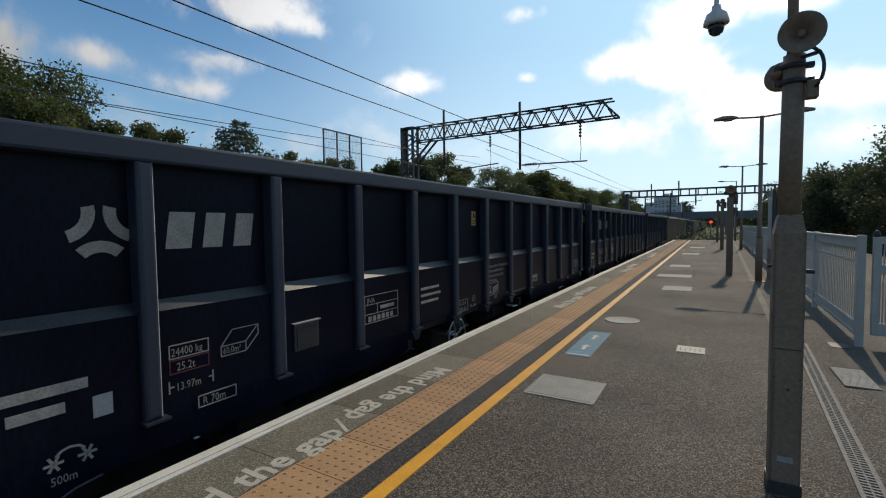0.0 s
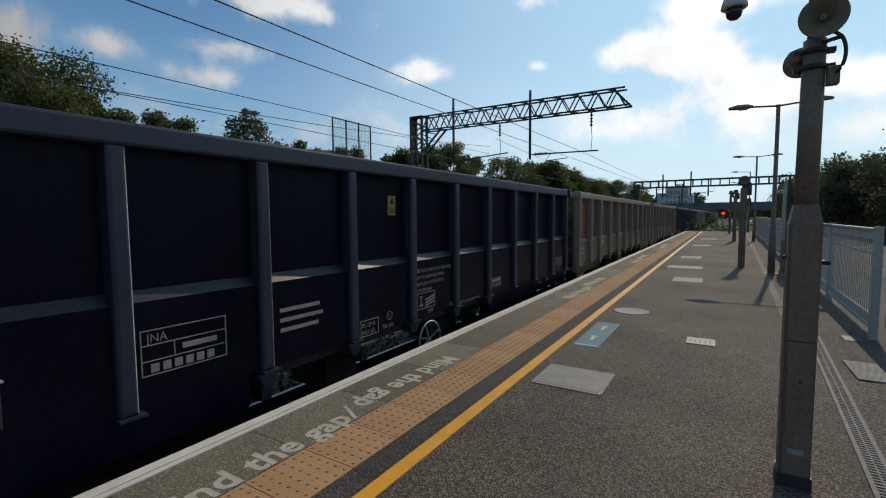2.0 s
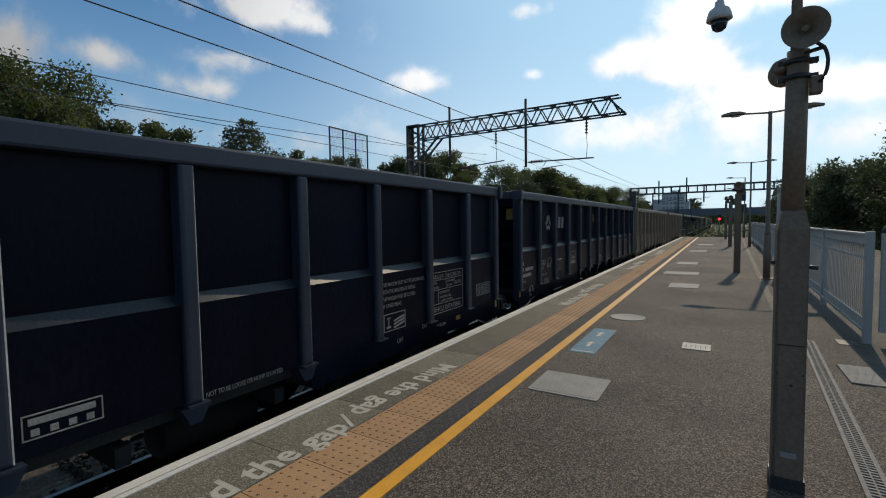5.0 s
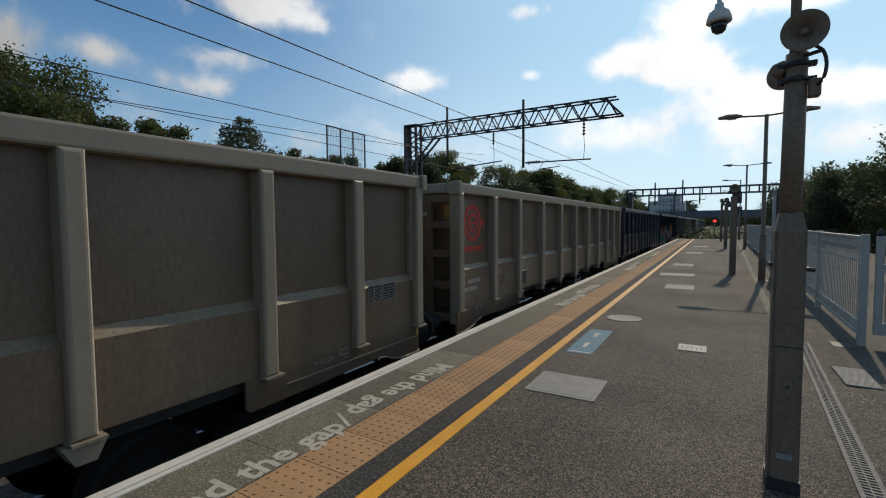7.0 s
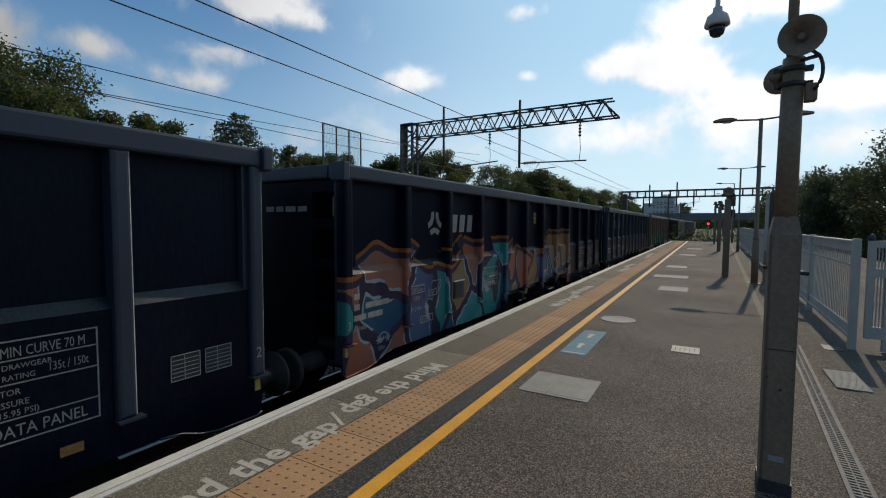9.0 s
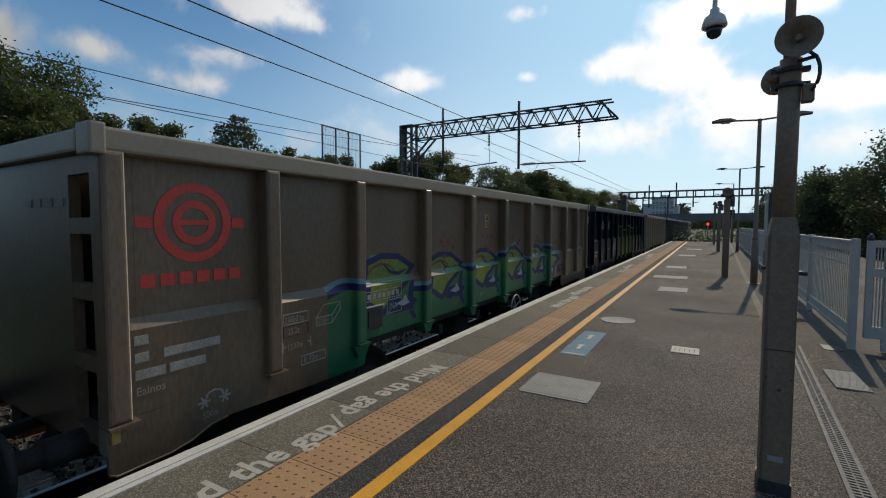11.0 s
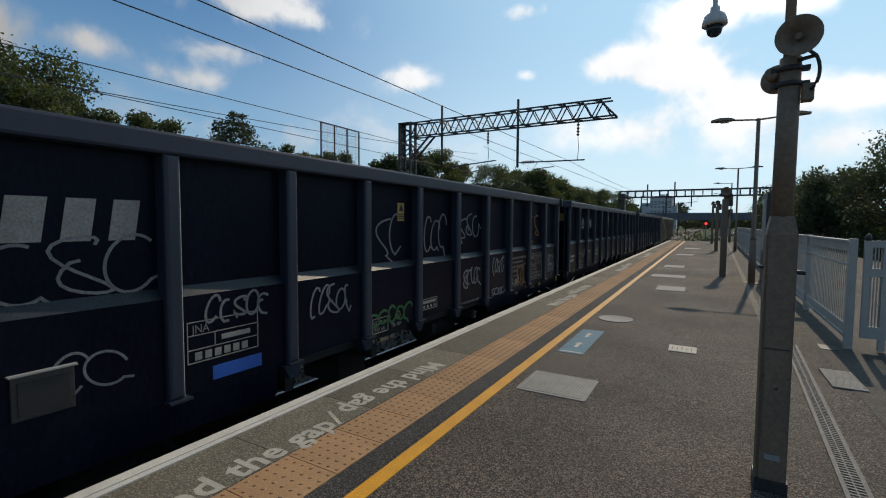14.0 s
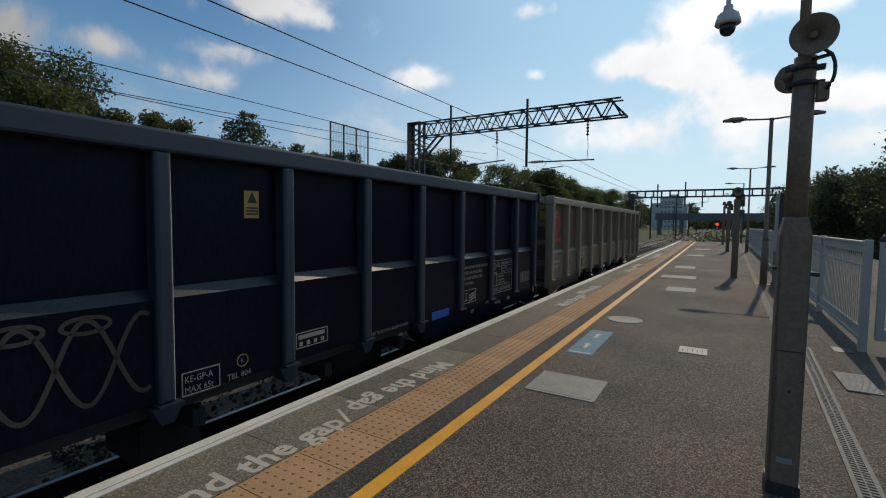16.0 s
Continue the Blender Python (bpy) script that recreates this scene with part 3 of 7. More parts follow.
def track(x, ends):
    t = empty("railway_track", (x, 0, 0))
    t.rotation_euler.z = radians(TURN)
    for s in (-1, 1):
        bm = bm_new()
        c = s * 0.7525
        box(bm, c - 0.07, c + 0.07, -70, ends, RAIL - 0.16, RAIL - 0.14)
        box(bm, c - 0.01, c + 0.01, -70, ends, RAIL - 0.14, RAIL - 0.04)
        box(bm, c - 0.035, c + 0.035, -70, ends, RAIL - 0.04, RAIL - 0.004)
        rail = part("rail", bm, M_RAIL, t)
        bm = bm_new()
        box(bm, c - 0.030, c + 0.030, -70, ends, RAIL - 0.004, RAIL)
        part("running_surface", bm, M_RAILTOP, rail, "polished rail head")
    bm = bm_new()
    box(bm, -1.25, 1.25, -0.125, 0.125, -0.1, 0.0)
    me = mesh_of("sleeper", bm, M_SLEEPER, 0.015)
    for i in range(130):
        piece("sleeper", me, t, Matrix.Translation((0, -6 + i * 0.65, RAIL - 0.155)))
    tagged(t, "rusty running rails with polished heads on concrete sleepers", "railway track", kind="structure")


track(TRACK, 420)
track(TRACK2, 420)
track(8.0, 420)
bm = bm_new()
box(bm, 6.3, 9.7, -70, 420, -1.6, RAIL - 0.16)
tagged(part("track_bed", bm, M_BALLAST), "grey stone ballast bed behind the platform", "track bed", kind="structure")


# ---- platform ----
def platform():
    bm = bm_new()
    box(bm, EDGE + 0.10, 6.2, -12, PLAT_END, -1.5, 0.0)
    base = tagged(part("platform", bm, M_ASPHALT), "dark worn asphalt platform with painted edge markings", "platform", kind="structure")
    bm = bm_new()
    vs = [bm.verts.new(p) for p in ((EDGE + 0.1, PLAT_END, -1.5), (3.0, PLAT_END, -1.5), (3.0, PLAT_END, -0.004), (EDGE + 0.1, PLAT_END, -0.004), (EDGE + 0.1, PLAT_END + 9, -1.5), (3.0, PLAT_END + 9, -1.5))]
    for f in ((3, 2, 5, 4), (0, 3, 4), (1, 5, 2)):
        bm.faces.new([vs[i] for i in f])
    part("ramp", bm, M_ASPHALT, base, "sloping end of the platform")
    # white edge: two painted bands with a groove between
    for x0, x1 in ((0.0, 0.085), (0.095, 0.14)):
        bm = bm_new()
        box(bm, EDGE + x0, EDGE + x1, -12, PLAT_END, -0.12, 0.010)
        part("edge_band", bm, M_EDGE, base, bevel=0.004)
    bm = bm_new()
    box(bm, -1.64, -1.54, -12, PLAT_END, -0.01, 0.005)
    part("yellow_line", bm, M_YELLOW, base)
    # right-hand strip of paler paving by the fence, with its kerb line
    bm = bm_new()
    vs = [bm.verts.new(p) for p in ((0.98, -12, 0.004), (2.6, -12, 0.004), (2.9, PLAT_END, 0.004), (1.66, PLAT_END, 0.004))]
    bm.faces.new(vs)
    part("paved_strip", bm, M_PAVED, base, "paler concrete strip along the fence")
    bm = bm_new()
    vs = [bm.verts.new(p) for p in ((0.70, 6.8, 0.006), (0.80, 6.8, 0.006), (1.70, PLAT_END, 0.006), (1.58, PLAT_END, 0.006))]
    bm.faces.new(vs)
    part("kerb_line", bm, M_CONCRETE, base)
    return base


M_PAVED = mat("pale_paving", (0.095, 0.082, 0.064), 0.85, var=0.3, scale=1.6, fine=140, bump=0.4)
aggregate(M_PAVED, 120, 0.6, 2.0, 0.3)
M_PATCH = mat("asphalt_patch", (0.050, 0.045, 0.040), 0.9, var=0.3, scale=2, fine=170, bump=0.5)
aggregate(M_PATCH, 160, 0.4, 3.4, 0.25)
M_BRICKRED = mat("red_brick", (0.24, 0.09, 0.065), 0.85, var=0.2, scale=6, fine=120, bump=0.2)
M_STONE = mat("stone_block", (0.27, 0.25, 0.23), 0.85, var=0.2, scale=6, fine=120, bump=0.2)
PLATFORM = platform()

# fresh dark asphalt between the tactile strip and the yellow line
bm = bm_new()
box(bm, -1.82, -1.66, -12, PLAT_END, -0.01, 0.0035)
part("asphalt_band", bm, M_PATCH, PLATFORM)


def floor_text(words, size, x, y, turn, material=None, squeeze=0.955):
    return piece("floor_lettering", text_mesh(words, size, material or M_WHITE, 0.024), PLATFORM, pose(x, y, 0.0042, 0, 0, turn) @ Matrix.Diagonal((squeeze, 1, 1, 1)))


for yc in (2.52, 9.55, 16.6, 23.6):
    floor_text("Mind the gap", 0.29, -2.272, yc - 1.53, 90)
    floor_text("Mind the gap", 0.285, -2.488, yc + 1.53, -90)
    bm = bm_new()
    bar(bm, (-2.27, yc - 0.07, 0.0035), (-2.50, yc + 0.05, 0.0035), 0.028, 0.003)
    part("slash", bm, M_WHITE, PLATFORM)


# ---- wagons ----
LENGTH = 13.97
BLUE_BAYS = [1.10] + [1.073] * 10 + [1.01]
GREY_BAYS = [1.23, 1.15] + [1.362] * 6 + [1.15, 1.14]
HALF = 6.42
LOW, UP, OUT = 1.243, 1.178, 1.30     # lower plating, upper plating, face of the posts
M_SAFETY = mat("yellow_notice", (0.42, 0.28, 0.07), 0.6, var=0.1, bump=0)
M_PLATE = mat("pale_plate", (0.34, 0.34, 0.33), 0.6, var=0.1, bump=0)
M_BLACKPLATE = mat("black_plate", (0.02, 0.02, 0.022), 0.6, var=0.1, bump=0)
M_TAGBLUE = mat("blue_label", (0.02, 0.11, 0.45), 0.5, var=0.15, bump=0)
M_TAGWHITE = mat("white_spray", (0.24, 0.23, 0.23), 0.7, var=0.3, scale=4, bump=0)
M_TAGORANGE = mat("orange_spray", (0.34, 0.16, 0.045), 0.7, var=0.3, scale=4, bump=0)
M_TAGDARK = mat("dark_spray", (0.035, 0.03, 0.07), 0.7, var=0.3, scale=4, bump=0)
M_TAGPALE = mat("faded_spray", (0.062, 0.05, 0.043), 0.7, var=0.3, scale=4, bump=0)


def posts_of(bays):
    ys = [-HALF]
    for b in bays:
        ys.append(ys[-1] + b)
    return ys


def profile_mesh(name, pts, y0, y1, material):
    """A plate whose (x, z) outline is drawn along y."""
    bm = bm_new()
    a = [bm.verts.new((x, y0, z)) for x, z in pts]
    b = [bm.verts.new((x, y1, z)) for x, z in pts]
    bm.faces.new(a), bm.faces.new(b[::-1])
    for i in range(len(pts)):
        bm.faces.new((a[i - 1], b[i - 1], b[i], a[i]))
    return bm


def post_bmesh(s, w, deep, low, out):
    """A pressed side post with rolled edges, a splayed foot and, between the bogies, a bracket below."""
    bm = bm_new()
    x0, x1 = sorted((s * 1.17, s * out))
    box(bm, x0, x1, -w, w, 1.20, 2.975)
    bmesh.ops.bevel(bm, geom=[e for e in bm.edges if abs(e.verts[0].co.x - s * out) < 1e-4 and abs(e.verts[1].co.x - s * out) < 1e-4], offset=0.03, segments=3, affect="EDGES", profile=0.5)
    f0, f1 = sorted((s * 1.2, s * (out + 0.025)))
    box(bm, f0, f1, -w - 0.012, w + 0.035, 1.182, 1.200)
    if deep:
        pts = [(-w - 0.05, 1.180), (w + 0.05, 1.180), (w - 0.015, low), (-w + 0.015, low)]
        a = [bm.verts.new((s * (out - 0.015), y, z)) for y, z in pts]
        b = [bm.verts.new((s * 1.15, y, z)) for y, z in pts]
        bm.faces.new(a), bm.faces.new(b[::-1])
        for i in range(4):
            bm.faces.new((a[i - 1], b[i - 1], b[i], a[i]))
    return bm


def wheelset_mesh():
    bm = bm_new()
    for s in (-1, 1):
        lathe(bm, [(0.09, s * 0.66), (0.10, s * 0.70), (0.36, s * 0.715), (0.40, s * 0.69), (0.485, s * 0.69), (0.485, s * 0.72), (0.46, s * 0.725), (0.455, s * 0.82), (0.40, s * 0.825), (0.37, s * 0.78), (0.13, s * 0.77), (0.12, s * 0.86)], seg=28, axis="x")
        for k in range(3):
            a = k * 2.094
            box(bm, *sorted((s * 0.775, s * 0.79)), 0.25 * math.cos(a) - 0.03, 0.25 * math.cos(a) + 0.03, 0.25 * math.sin(a) - 0.03, 0.25 * math.sin(a) + 0.03)
    lathe(bm, [(0.08, -0.95), (0.08, 0.95)], seg=12, axis="x")
    return mesh_of("wheelset", bm, M_UNDER)


WHEELSET = wheelset_mesh()
AXLES = (-4.26 - 0.9, -4.26 + 0.9, 4.26 - 0.9, 4.26 + 0.9)


def undercarriage(w, body_m):
    bm = bm_new()
    box(bm, -1.14, 1.14, -HALF + 0.03, HALF - 0.03, 1.08, 1.19)
    part("floor_pan", bm, M_UNDER, w)
    bm = bm_new()
    for s in (-1, 1):
        box(bm, s * 0.35 - 0.1, s * 0.35 + 0.1, -HALF - 0.05, HALF + 0.05, 0.80, 1.0)
    for y in (-2.0, -0.7, 0.7, 2.0):
        box(bm, -1.1, 1.1, y - 0.05, y + 0.05, 0.86, 1.0)
    part("centre_sill", bm, M_UNDER, w)
    bm = bm_new()
    lathe(bm, [(0.16, -0.45), (0.18, -0.43), (0.18, 0.43), (0.16, 0.45)], (0.55, 1.6, 0.74), 16, "y")
    part("air_tank", bm, M_UNDER, w)
    bm = bm_new()
    box(bm, 0.2, 0.8, -1.0, -0.5, 0.55, 0.9)
    part("brake_cylinder", bm, M_UNDER, w, bevel=0.03)
    for c in (-4.26, 4.26):
        bm = bm_new()
        for s in (-1, 1):
            box(bm, s * 1.0 - 0.06, s * 1.0 + 0.06, c - 1.25, c + 1.25, 0.50, 0.68)
            box(bm, s * 1.0 - 0.07, s * 1.0 + 0.07, c - 0.45, c + 0.45, 0.28, 0.72)
            for a in (-0.9, 0.9):
                box(bm, s * 1.03 - 0.1, s * 1.03 + 0.1, c + a - 0.16, c + a + 0.16, 0.32, 0.66)
            for a in (-0.2, 0.2):
                lathe(bm, [(0.08, 0.30), (0.08, 0.62)], (s * 1.02, c + a, 0), 10)
        box(bm, -1.0, 1.0, c - 0.25, c + 0.25, 0.55, 0.85)
        part("bogie_frame", bm, M_UNDER, w)
    for y in AXLES:
        piece("wheelset", WHEELSET, w, Matrix.Translation((0, y, 0.46)))
    # hand brake wheel near the middle of the side
    HW = -1.0 if body_m == M_BLUE else -0.73
    bm = bm_new()
    n = 24
    tube(bm, [(1.26, HW + 0.25 * math.cos(2 * math.pi * i / n), 0.86 + 0.25 * math.sin(2 * math.pi * i / n)) for i in range(n + 1)], 0.014, 6)
    for k in range(4):
        a = k * math.pi / 2 + 0.4
        bar(bm, (1.24, HW, 0.86), (1.26, HW + 0.25 * math.cos(a), 0.86 + 0.25 * math.sin(a)), 0.02)
    tube(bm, [(0.9, HW, 0.86), (1.27, HW, 0.86)], 0.02, 8)
    part("hand_brake_wheel", bm, M_STEEL, w, "bare steel hand brake wheel")
    for s in (-1, 1):
        for x in (-0.875, 0.875):
            bm = bm_new()
            e = s * HALF
            lathe(bm, [(0.10, e), (0.10, e + s * 0.28), (0.075, e + s * 0.28), (0.075, e + s * 0.44), (0.22, e + s * 0.46), (0.225, e + s * 0.49), (0.20, e + s * 0.505)], (x, 0, 1.0), 18, "y")
            part("buffer", bm, M_UNDER, w)
        bm = bm_new()
        tube(bm, [(0.25, s * HALF, 0.95), (0.27, s * (HALF + 0.2), 0.75), (0.22, s * (HALF + 0.42), 0.45), (0.1, s * (HALF + 0.5), 0.42)], 0.025, 8)
        bar(bm, (0, s * HALF, 0.95), (0, s * (HALF + 0.5), 0.9), 0.07)
        part("coupling_hose", bm, M_UNDER, w)


def wagon(colour, body_m, rim_m):
    bays = BLUE_BAYS if colour == "b" else GREY_BAYS
    w = empty("box_wagon")
    ys = posts_of(bays)
    wid = 0.060 if colour == "b" else 0.072
    ledge = 1.94 if colour == "b" else 1.79
    out = OUT if colour == "b" else OUT + 0.022
    for s in (1, -1):
        bm = profile_mesh("upper_side", [(s * 1.13, 1.7), (s * 1.13, 2.99), (s * UP, 2.99), (s * UP, ledge + 0.08), (s * (UP - 0.02), 1.7)], -HALF, HALF, body_m)
        part("upper_side", bm, body_m, w)
        bm = profile_mesh("lower_side", [(s * 1.15, 1.20), (s * 1.15, ledge + 0.075), (s * (UP + 0.003), ledge + 0.075), (s * LOW, ledge), (s * LOW, 1.20)], -HALF, HALF, body_m)
        low = part("lower_side", bm, body_m, w)
        # dust on the sloping ledge, its colour raised to imitate the sun's glint
        low.data.materials.append(M_DUSTGLINTBLUE if colour == "b" else M_DUSTGLINTGREY)
        for f in low.data.polygons:
            if f.normal.z > 0.4 and f.center.z > ledge and abs(f.center.x) > UP:
                f.material_index = 1
        bm = bm_new()
        lo, hi = sorted((s * 1.10, s * 1.305))
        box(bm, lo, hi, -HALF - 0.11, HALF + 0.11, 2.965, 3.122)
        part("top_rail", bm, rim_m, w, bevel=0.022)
        for e in (-1, 1):
            bm = bm_new()
            lo, hi = sorted((s * 1.16, s * 1.345))
            a, b = sorted((e * (HALF + 0.04), e * (HALF + 0.135)))
            box(bm, lo, hi, a, b, 2.94, 3.137)
            part("corner_cap", bm, rim_m, w, bevel=0.015)
            # deep skirt over each bogie, cut back towards the middle
            bm = bm_new()
            inner, outer = e * (2.26 if colour == "b" else 3.92), e * (HALF + 0.055)
            pts = [(outer, 1.198), (inner, 1.198), (inner, 0.95), (inner + e * 0.03, 0.92), (inner + e * 0.8, 0.925), (outer - e * 0.85, 0.955), (outer - e * 0.70, 0.935), (outer - e * 0.55, 0.875), (outer - e * 0.40, 0.845), (outer - e * 0.05, 0.835), (outer, 0.86)]
            a = [bm.verts.new((s * LOW, y, z)) for y, z in pts]
            b = [bm.verts.new((s * (LOW - 0.03), y, z)) for y, z in pts]
            bm.faces.new(a), bm.faces.new(b[::-1])
            for i in range(len(pts)):
                bm.faces.new((a[i - 1], b[i - 1], b[i], a[i]))
            part("skirt", bm, body_m, w)
            bm = bm_new()
            tube(bm, [(s * (LOW + 0.004), y, z) for y, z in pts[5:]], 0.009, 6)
            part("skirt_lip", bm, rim_m, w, "rolled lower edge in the rim colour")
            bm = bm_new()
            lo, hi = sorted((s * (LOW + 0.001), s * (LOW + 0.012)))
            a, b = sorted((outer - e * 0.02, outer - e * 0.07))
            box(bm, lo, hi, a, b, 1.06, 1.20)
            part("marker", bm, M_SAFETY, w, "yellow end marker")
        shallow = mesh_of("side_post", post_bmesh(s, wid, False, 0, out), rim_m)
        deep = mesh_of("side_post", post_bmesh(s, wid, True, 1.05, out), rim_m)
        for me in (shallow, deep):
            # sun's highlight along one rolled edge, put into a paler face colour
            me.materials.append(M_SUNEDGEBLUE if colour == "b" else M_SUNEDGEGREY)
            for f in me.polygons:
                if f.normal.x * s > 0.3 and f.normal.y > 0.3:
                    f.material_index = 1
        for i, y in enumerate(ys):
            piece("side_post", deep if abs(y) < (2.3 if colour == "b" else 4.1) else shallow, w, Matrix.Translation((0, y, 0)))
    for e in (1, -1):
        bm = bm_new()
        a, b = sorted((e * (HALF - 0.02), e * (HALF + 0.05)))
        box(bm, -0.80, 0.80, a, b, 0.98, 2.965)
        for lo, hi in ((-1.128, -0.80), (0.80, 1.128)):
            box(bm, lo, hi, a, b, 2.84, 2.965)
        part("end_wall", bm, body_m, w)
        for z in (1.02, 1.52, 2.00, 2.44):
            for s in (-1, 1):
                bm = bm_new()
                lo, hi = sorted((s * 0.802, s * 1.128))
                box(bm, lo, hi, a, b, z, z + 0.11)
                part("end_rib", bm, body_m, w)
        bm = bm_new()
        a, b = sorted((e * (HALF - 0.06), e * (HALF + 0.115)))
        box(bm, -1.098, 1.098, a, b, 2.97, 3.118)
        part("end_rail", bm, rim_m, w, bevel=0.02)
        bm = bm_new()
        a, b = sorted((e * (HALF - 0.22), e * (HALF - 0.17)))
        box(bm, -1.18, 1.18, a, b, 1.0, 3.0)
        part("end_recess", bm, body_m, w)
        for s in (-1, 1):
            bm = bm_new()
            lo, hi = sorted((s * 1.13, s * 1.24))
            a, b = sorted((e * (HALF - 0.1), e * (HALF + 0.06)))
            box(bm, lo, hi, a, b, 0.98, 2.98)
            part("corner_post", bm, rim_m, w, bevel=0.01)
        bm = bm_new()
        a, b = sorted((e * (HALF - 0.168), e * (HALF - 0.160)))
        box(bm, 0.90, 1.06, a, b, 2.58, 2.80)
        part("notice", bm, M_SAFETY, w, "yellow warning notice")
        a, b = sorted((e * (HALF + 0.051), e * (HALF + 0.056)))
        for x0, x1 in ((0.05, 0.18), (0.22, 0.34), (0.38, 0.54), (0.58, 0.72)):
            bm = bm_new()
            box(bm, x0, x1, a, b, 2.63, 2.69)
            part("number_bar", bm, M_DECAL, w)
    undercarriage(w, body_m)
    return w, ys


def number_bars(w, y, z):
    """The wagon's number in white, as plain bars."""
    bm = strips([(y, y + 0.09, z + 0.36, z + 0.425), (y, y + 0.09, z + 0.24, z + 0.305), (y + 0.19, y + 0.62, z + 0.24, z + 0.305), (y, y + 0.20, z + 0.12, z + 0.185), (y + 0.23, y + 0.50, z + 0.12, z + 0.185)])
    part("number_marking", bm, M_DECAL, w, "white painted number")
    side_text("Ealnos", 0.085, y, z + 0.01, w)


def label_plate(w, y):
    bm = bm_new()
    box(bm, LOW - 0.004, LOW + 0.004, y, y + 0.11, 1.33, 1.47)
    part("label_plate", bm, M_PLATE, w, "small pale plate with faded writing")


def load_marks(w, y, kg, tons, vol, radius):
    part("load_box", strips(outline(y, y + 0.30, 1.575, 1.68)), M_DECAL, w)
    side_text(kg, 0.085, y + 0.015, 1.595, w, squeeze=0.75)
    part("load_box", strips(outline(y, y + 0.30, 1.465, 1.568)), M_CRIMSON, w)
    side_text(tons, 0.085, y + 0.05, 1.485, w, squeeze=0.8)
    bm = bm_new()
    ribbon(bm, [(y + 0.40, 1.50), (y + 0.40, 1.58), (y + 0.62, 1.58), (y + 0.62, 1.50), (y + 0.40, 1.50)], 0.008, 1.246)
    ribbon(bm, [(y + 0.40, 1.58), (y + 0.50, 1.70), (y + 0.74, 1.70), (y + 0.62, 1.58)], 0.008, 1.246)
    ribbon(bm, [(y + 0.74, 1.70), (y + 0.74, 1.62), (y + 0.62, 1.50)], 0.008, 1.246)
    part("volume_mark", bm, M_DECAL, w)["kind"] = "stuff"
    side_text(vol, 0.075, y + 0.415, 1.515, w, squeeze=0.75)
    side_text("13.97m", 0.08, y + 0.04, 1.34, w, squeeze=0.8)
    part("length_mark", strips([(y - 0.01, y, 1.33, 1.42), (y, y + 0.03, 1.37, 1.38), (y + 0.29, y + 0.32, 1.37, 1.38), (y + 0.32, y + 0.33, 1.33, 1.42)]), M_DECAL, w)["kind"] = "stuff"
    part("radius_box", strips(outline(y + 0.2, y + 0.52, 1.155, 1.25)), M_DECAL, w)
    side_text(radius, 0.085, y + 0.235, 1.172, w, squeeze=0.85)


def star_mark(w, y):
    bm = bm_new()
    for c in (y, y + 0.17):
        for a in range(3):
            d = Vector((math.cos(a * 1.047), math.sin(a * 1.047))) * 0.05
            ribbon(bm, [(c - d.x, 1.13 - d.y), (c + d.x, 1.13 + d.y)], 0.016, 1.246)
    ribbon(bm, [(y + 0.085 + 0.085 * math.cos(a), 1.135 + 0.07 * math.sin(a)) for a in (0.5, 1.0, 1.57, 2.1, 2.64)], 0.014, 1.246)
    part("brake_mark", bm, M_DECAL, w)["kind"] = "stuff"
    side_text("500m", 0.075, y - 0.02, 1.0, w, squeeze=0.8)


def ramp_icon(w, y, z):
    part("ramp_box", strips(outline(y, y + 0.42, z, z + 0.21)), M_DECAL, w)
    bm = bm_new()
    ribbon(bm, [(y + 0.06, z + 0.16), (y + 0.12, z + 0.16)], 0.01, 1.246)
    ribbon(bm, [(y + 0.09, z + 0.16), (y + 0.09, z + 0.06)], 0.012, 1.246)
    ribbon(bm, [(y + 0.05, z + 0.05), (y + 0.13, z + 0.05)], 0.025, 1.246)
    for i in range(3):
        ribbon(bm, [(y + 0.19, z + 0.03 + i * 0.04), (y + 0.40, z + 0.07 + i * 0.04)], 0.022, 1.246)
    part("ramp_mark", bm, M_DECAL, w)["kind"] = "stuff"


def emblem(w, y, ye):
    """Pale company device: three curved blades, then three plain slanting blocks."""
    for k in range(3):
        bm = bm_new()
        a0 = 90 + k * 120
        c = Vector((y, 2.50))
        o = c + Vector((math.cos(radians(a0 + 60)), math.sin(radians(a0 + 60)))) * 0.255
        ring(bm, o.x, o.y, 0.125, 0.20, a0 + 60 + 180 - 43, a0 + 60 + 180 + 43, UP + 0.003)
        bmesh.ops.remove_doubles(bm, verts=bm.verts[:], dist=0.0005)
        part("emblem_blade", bm, M_DECAL, w, "pale grey company emblem")
    for a, b in ((-0.10, 0.15), (0.18, 0.40), (0.44, 0.66)):
        bm = bm_new()
        poly(bm, [(ye + a + 0.05, 2.37), (ye + a + 0.09, 2.64), (ye + b + 0.03, 2.64), (ye + b - 0.01, 2.37)], UP + 0.003)
        part("emblem_block", bm, M_DECAL, w)


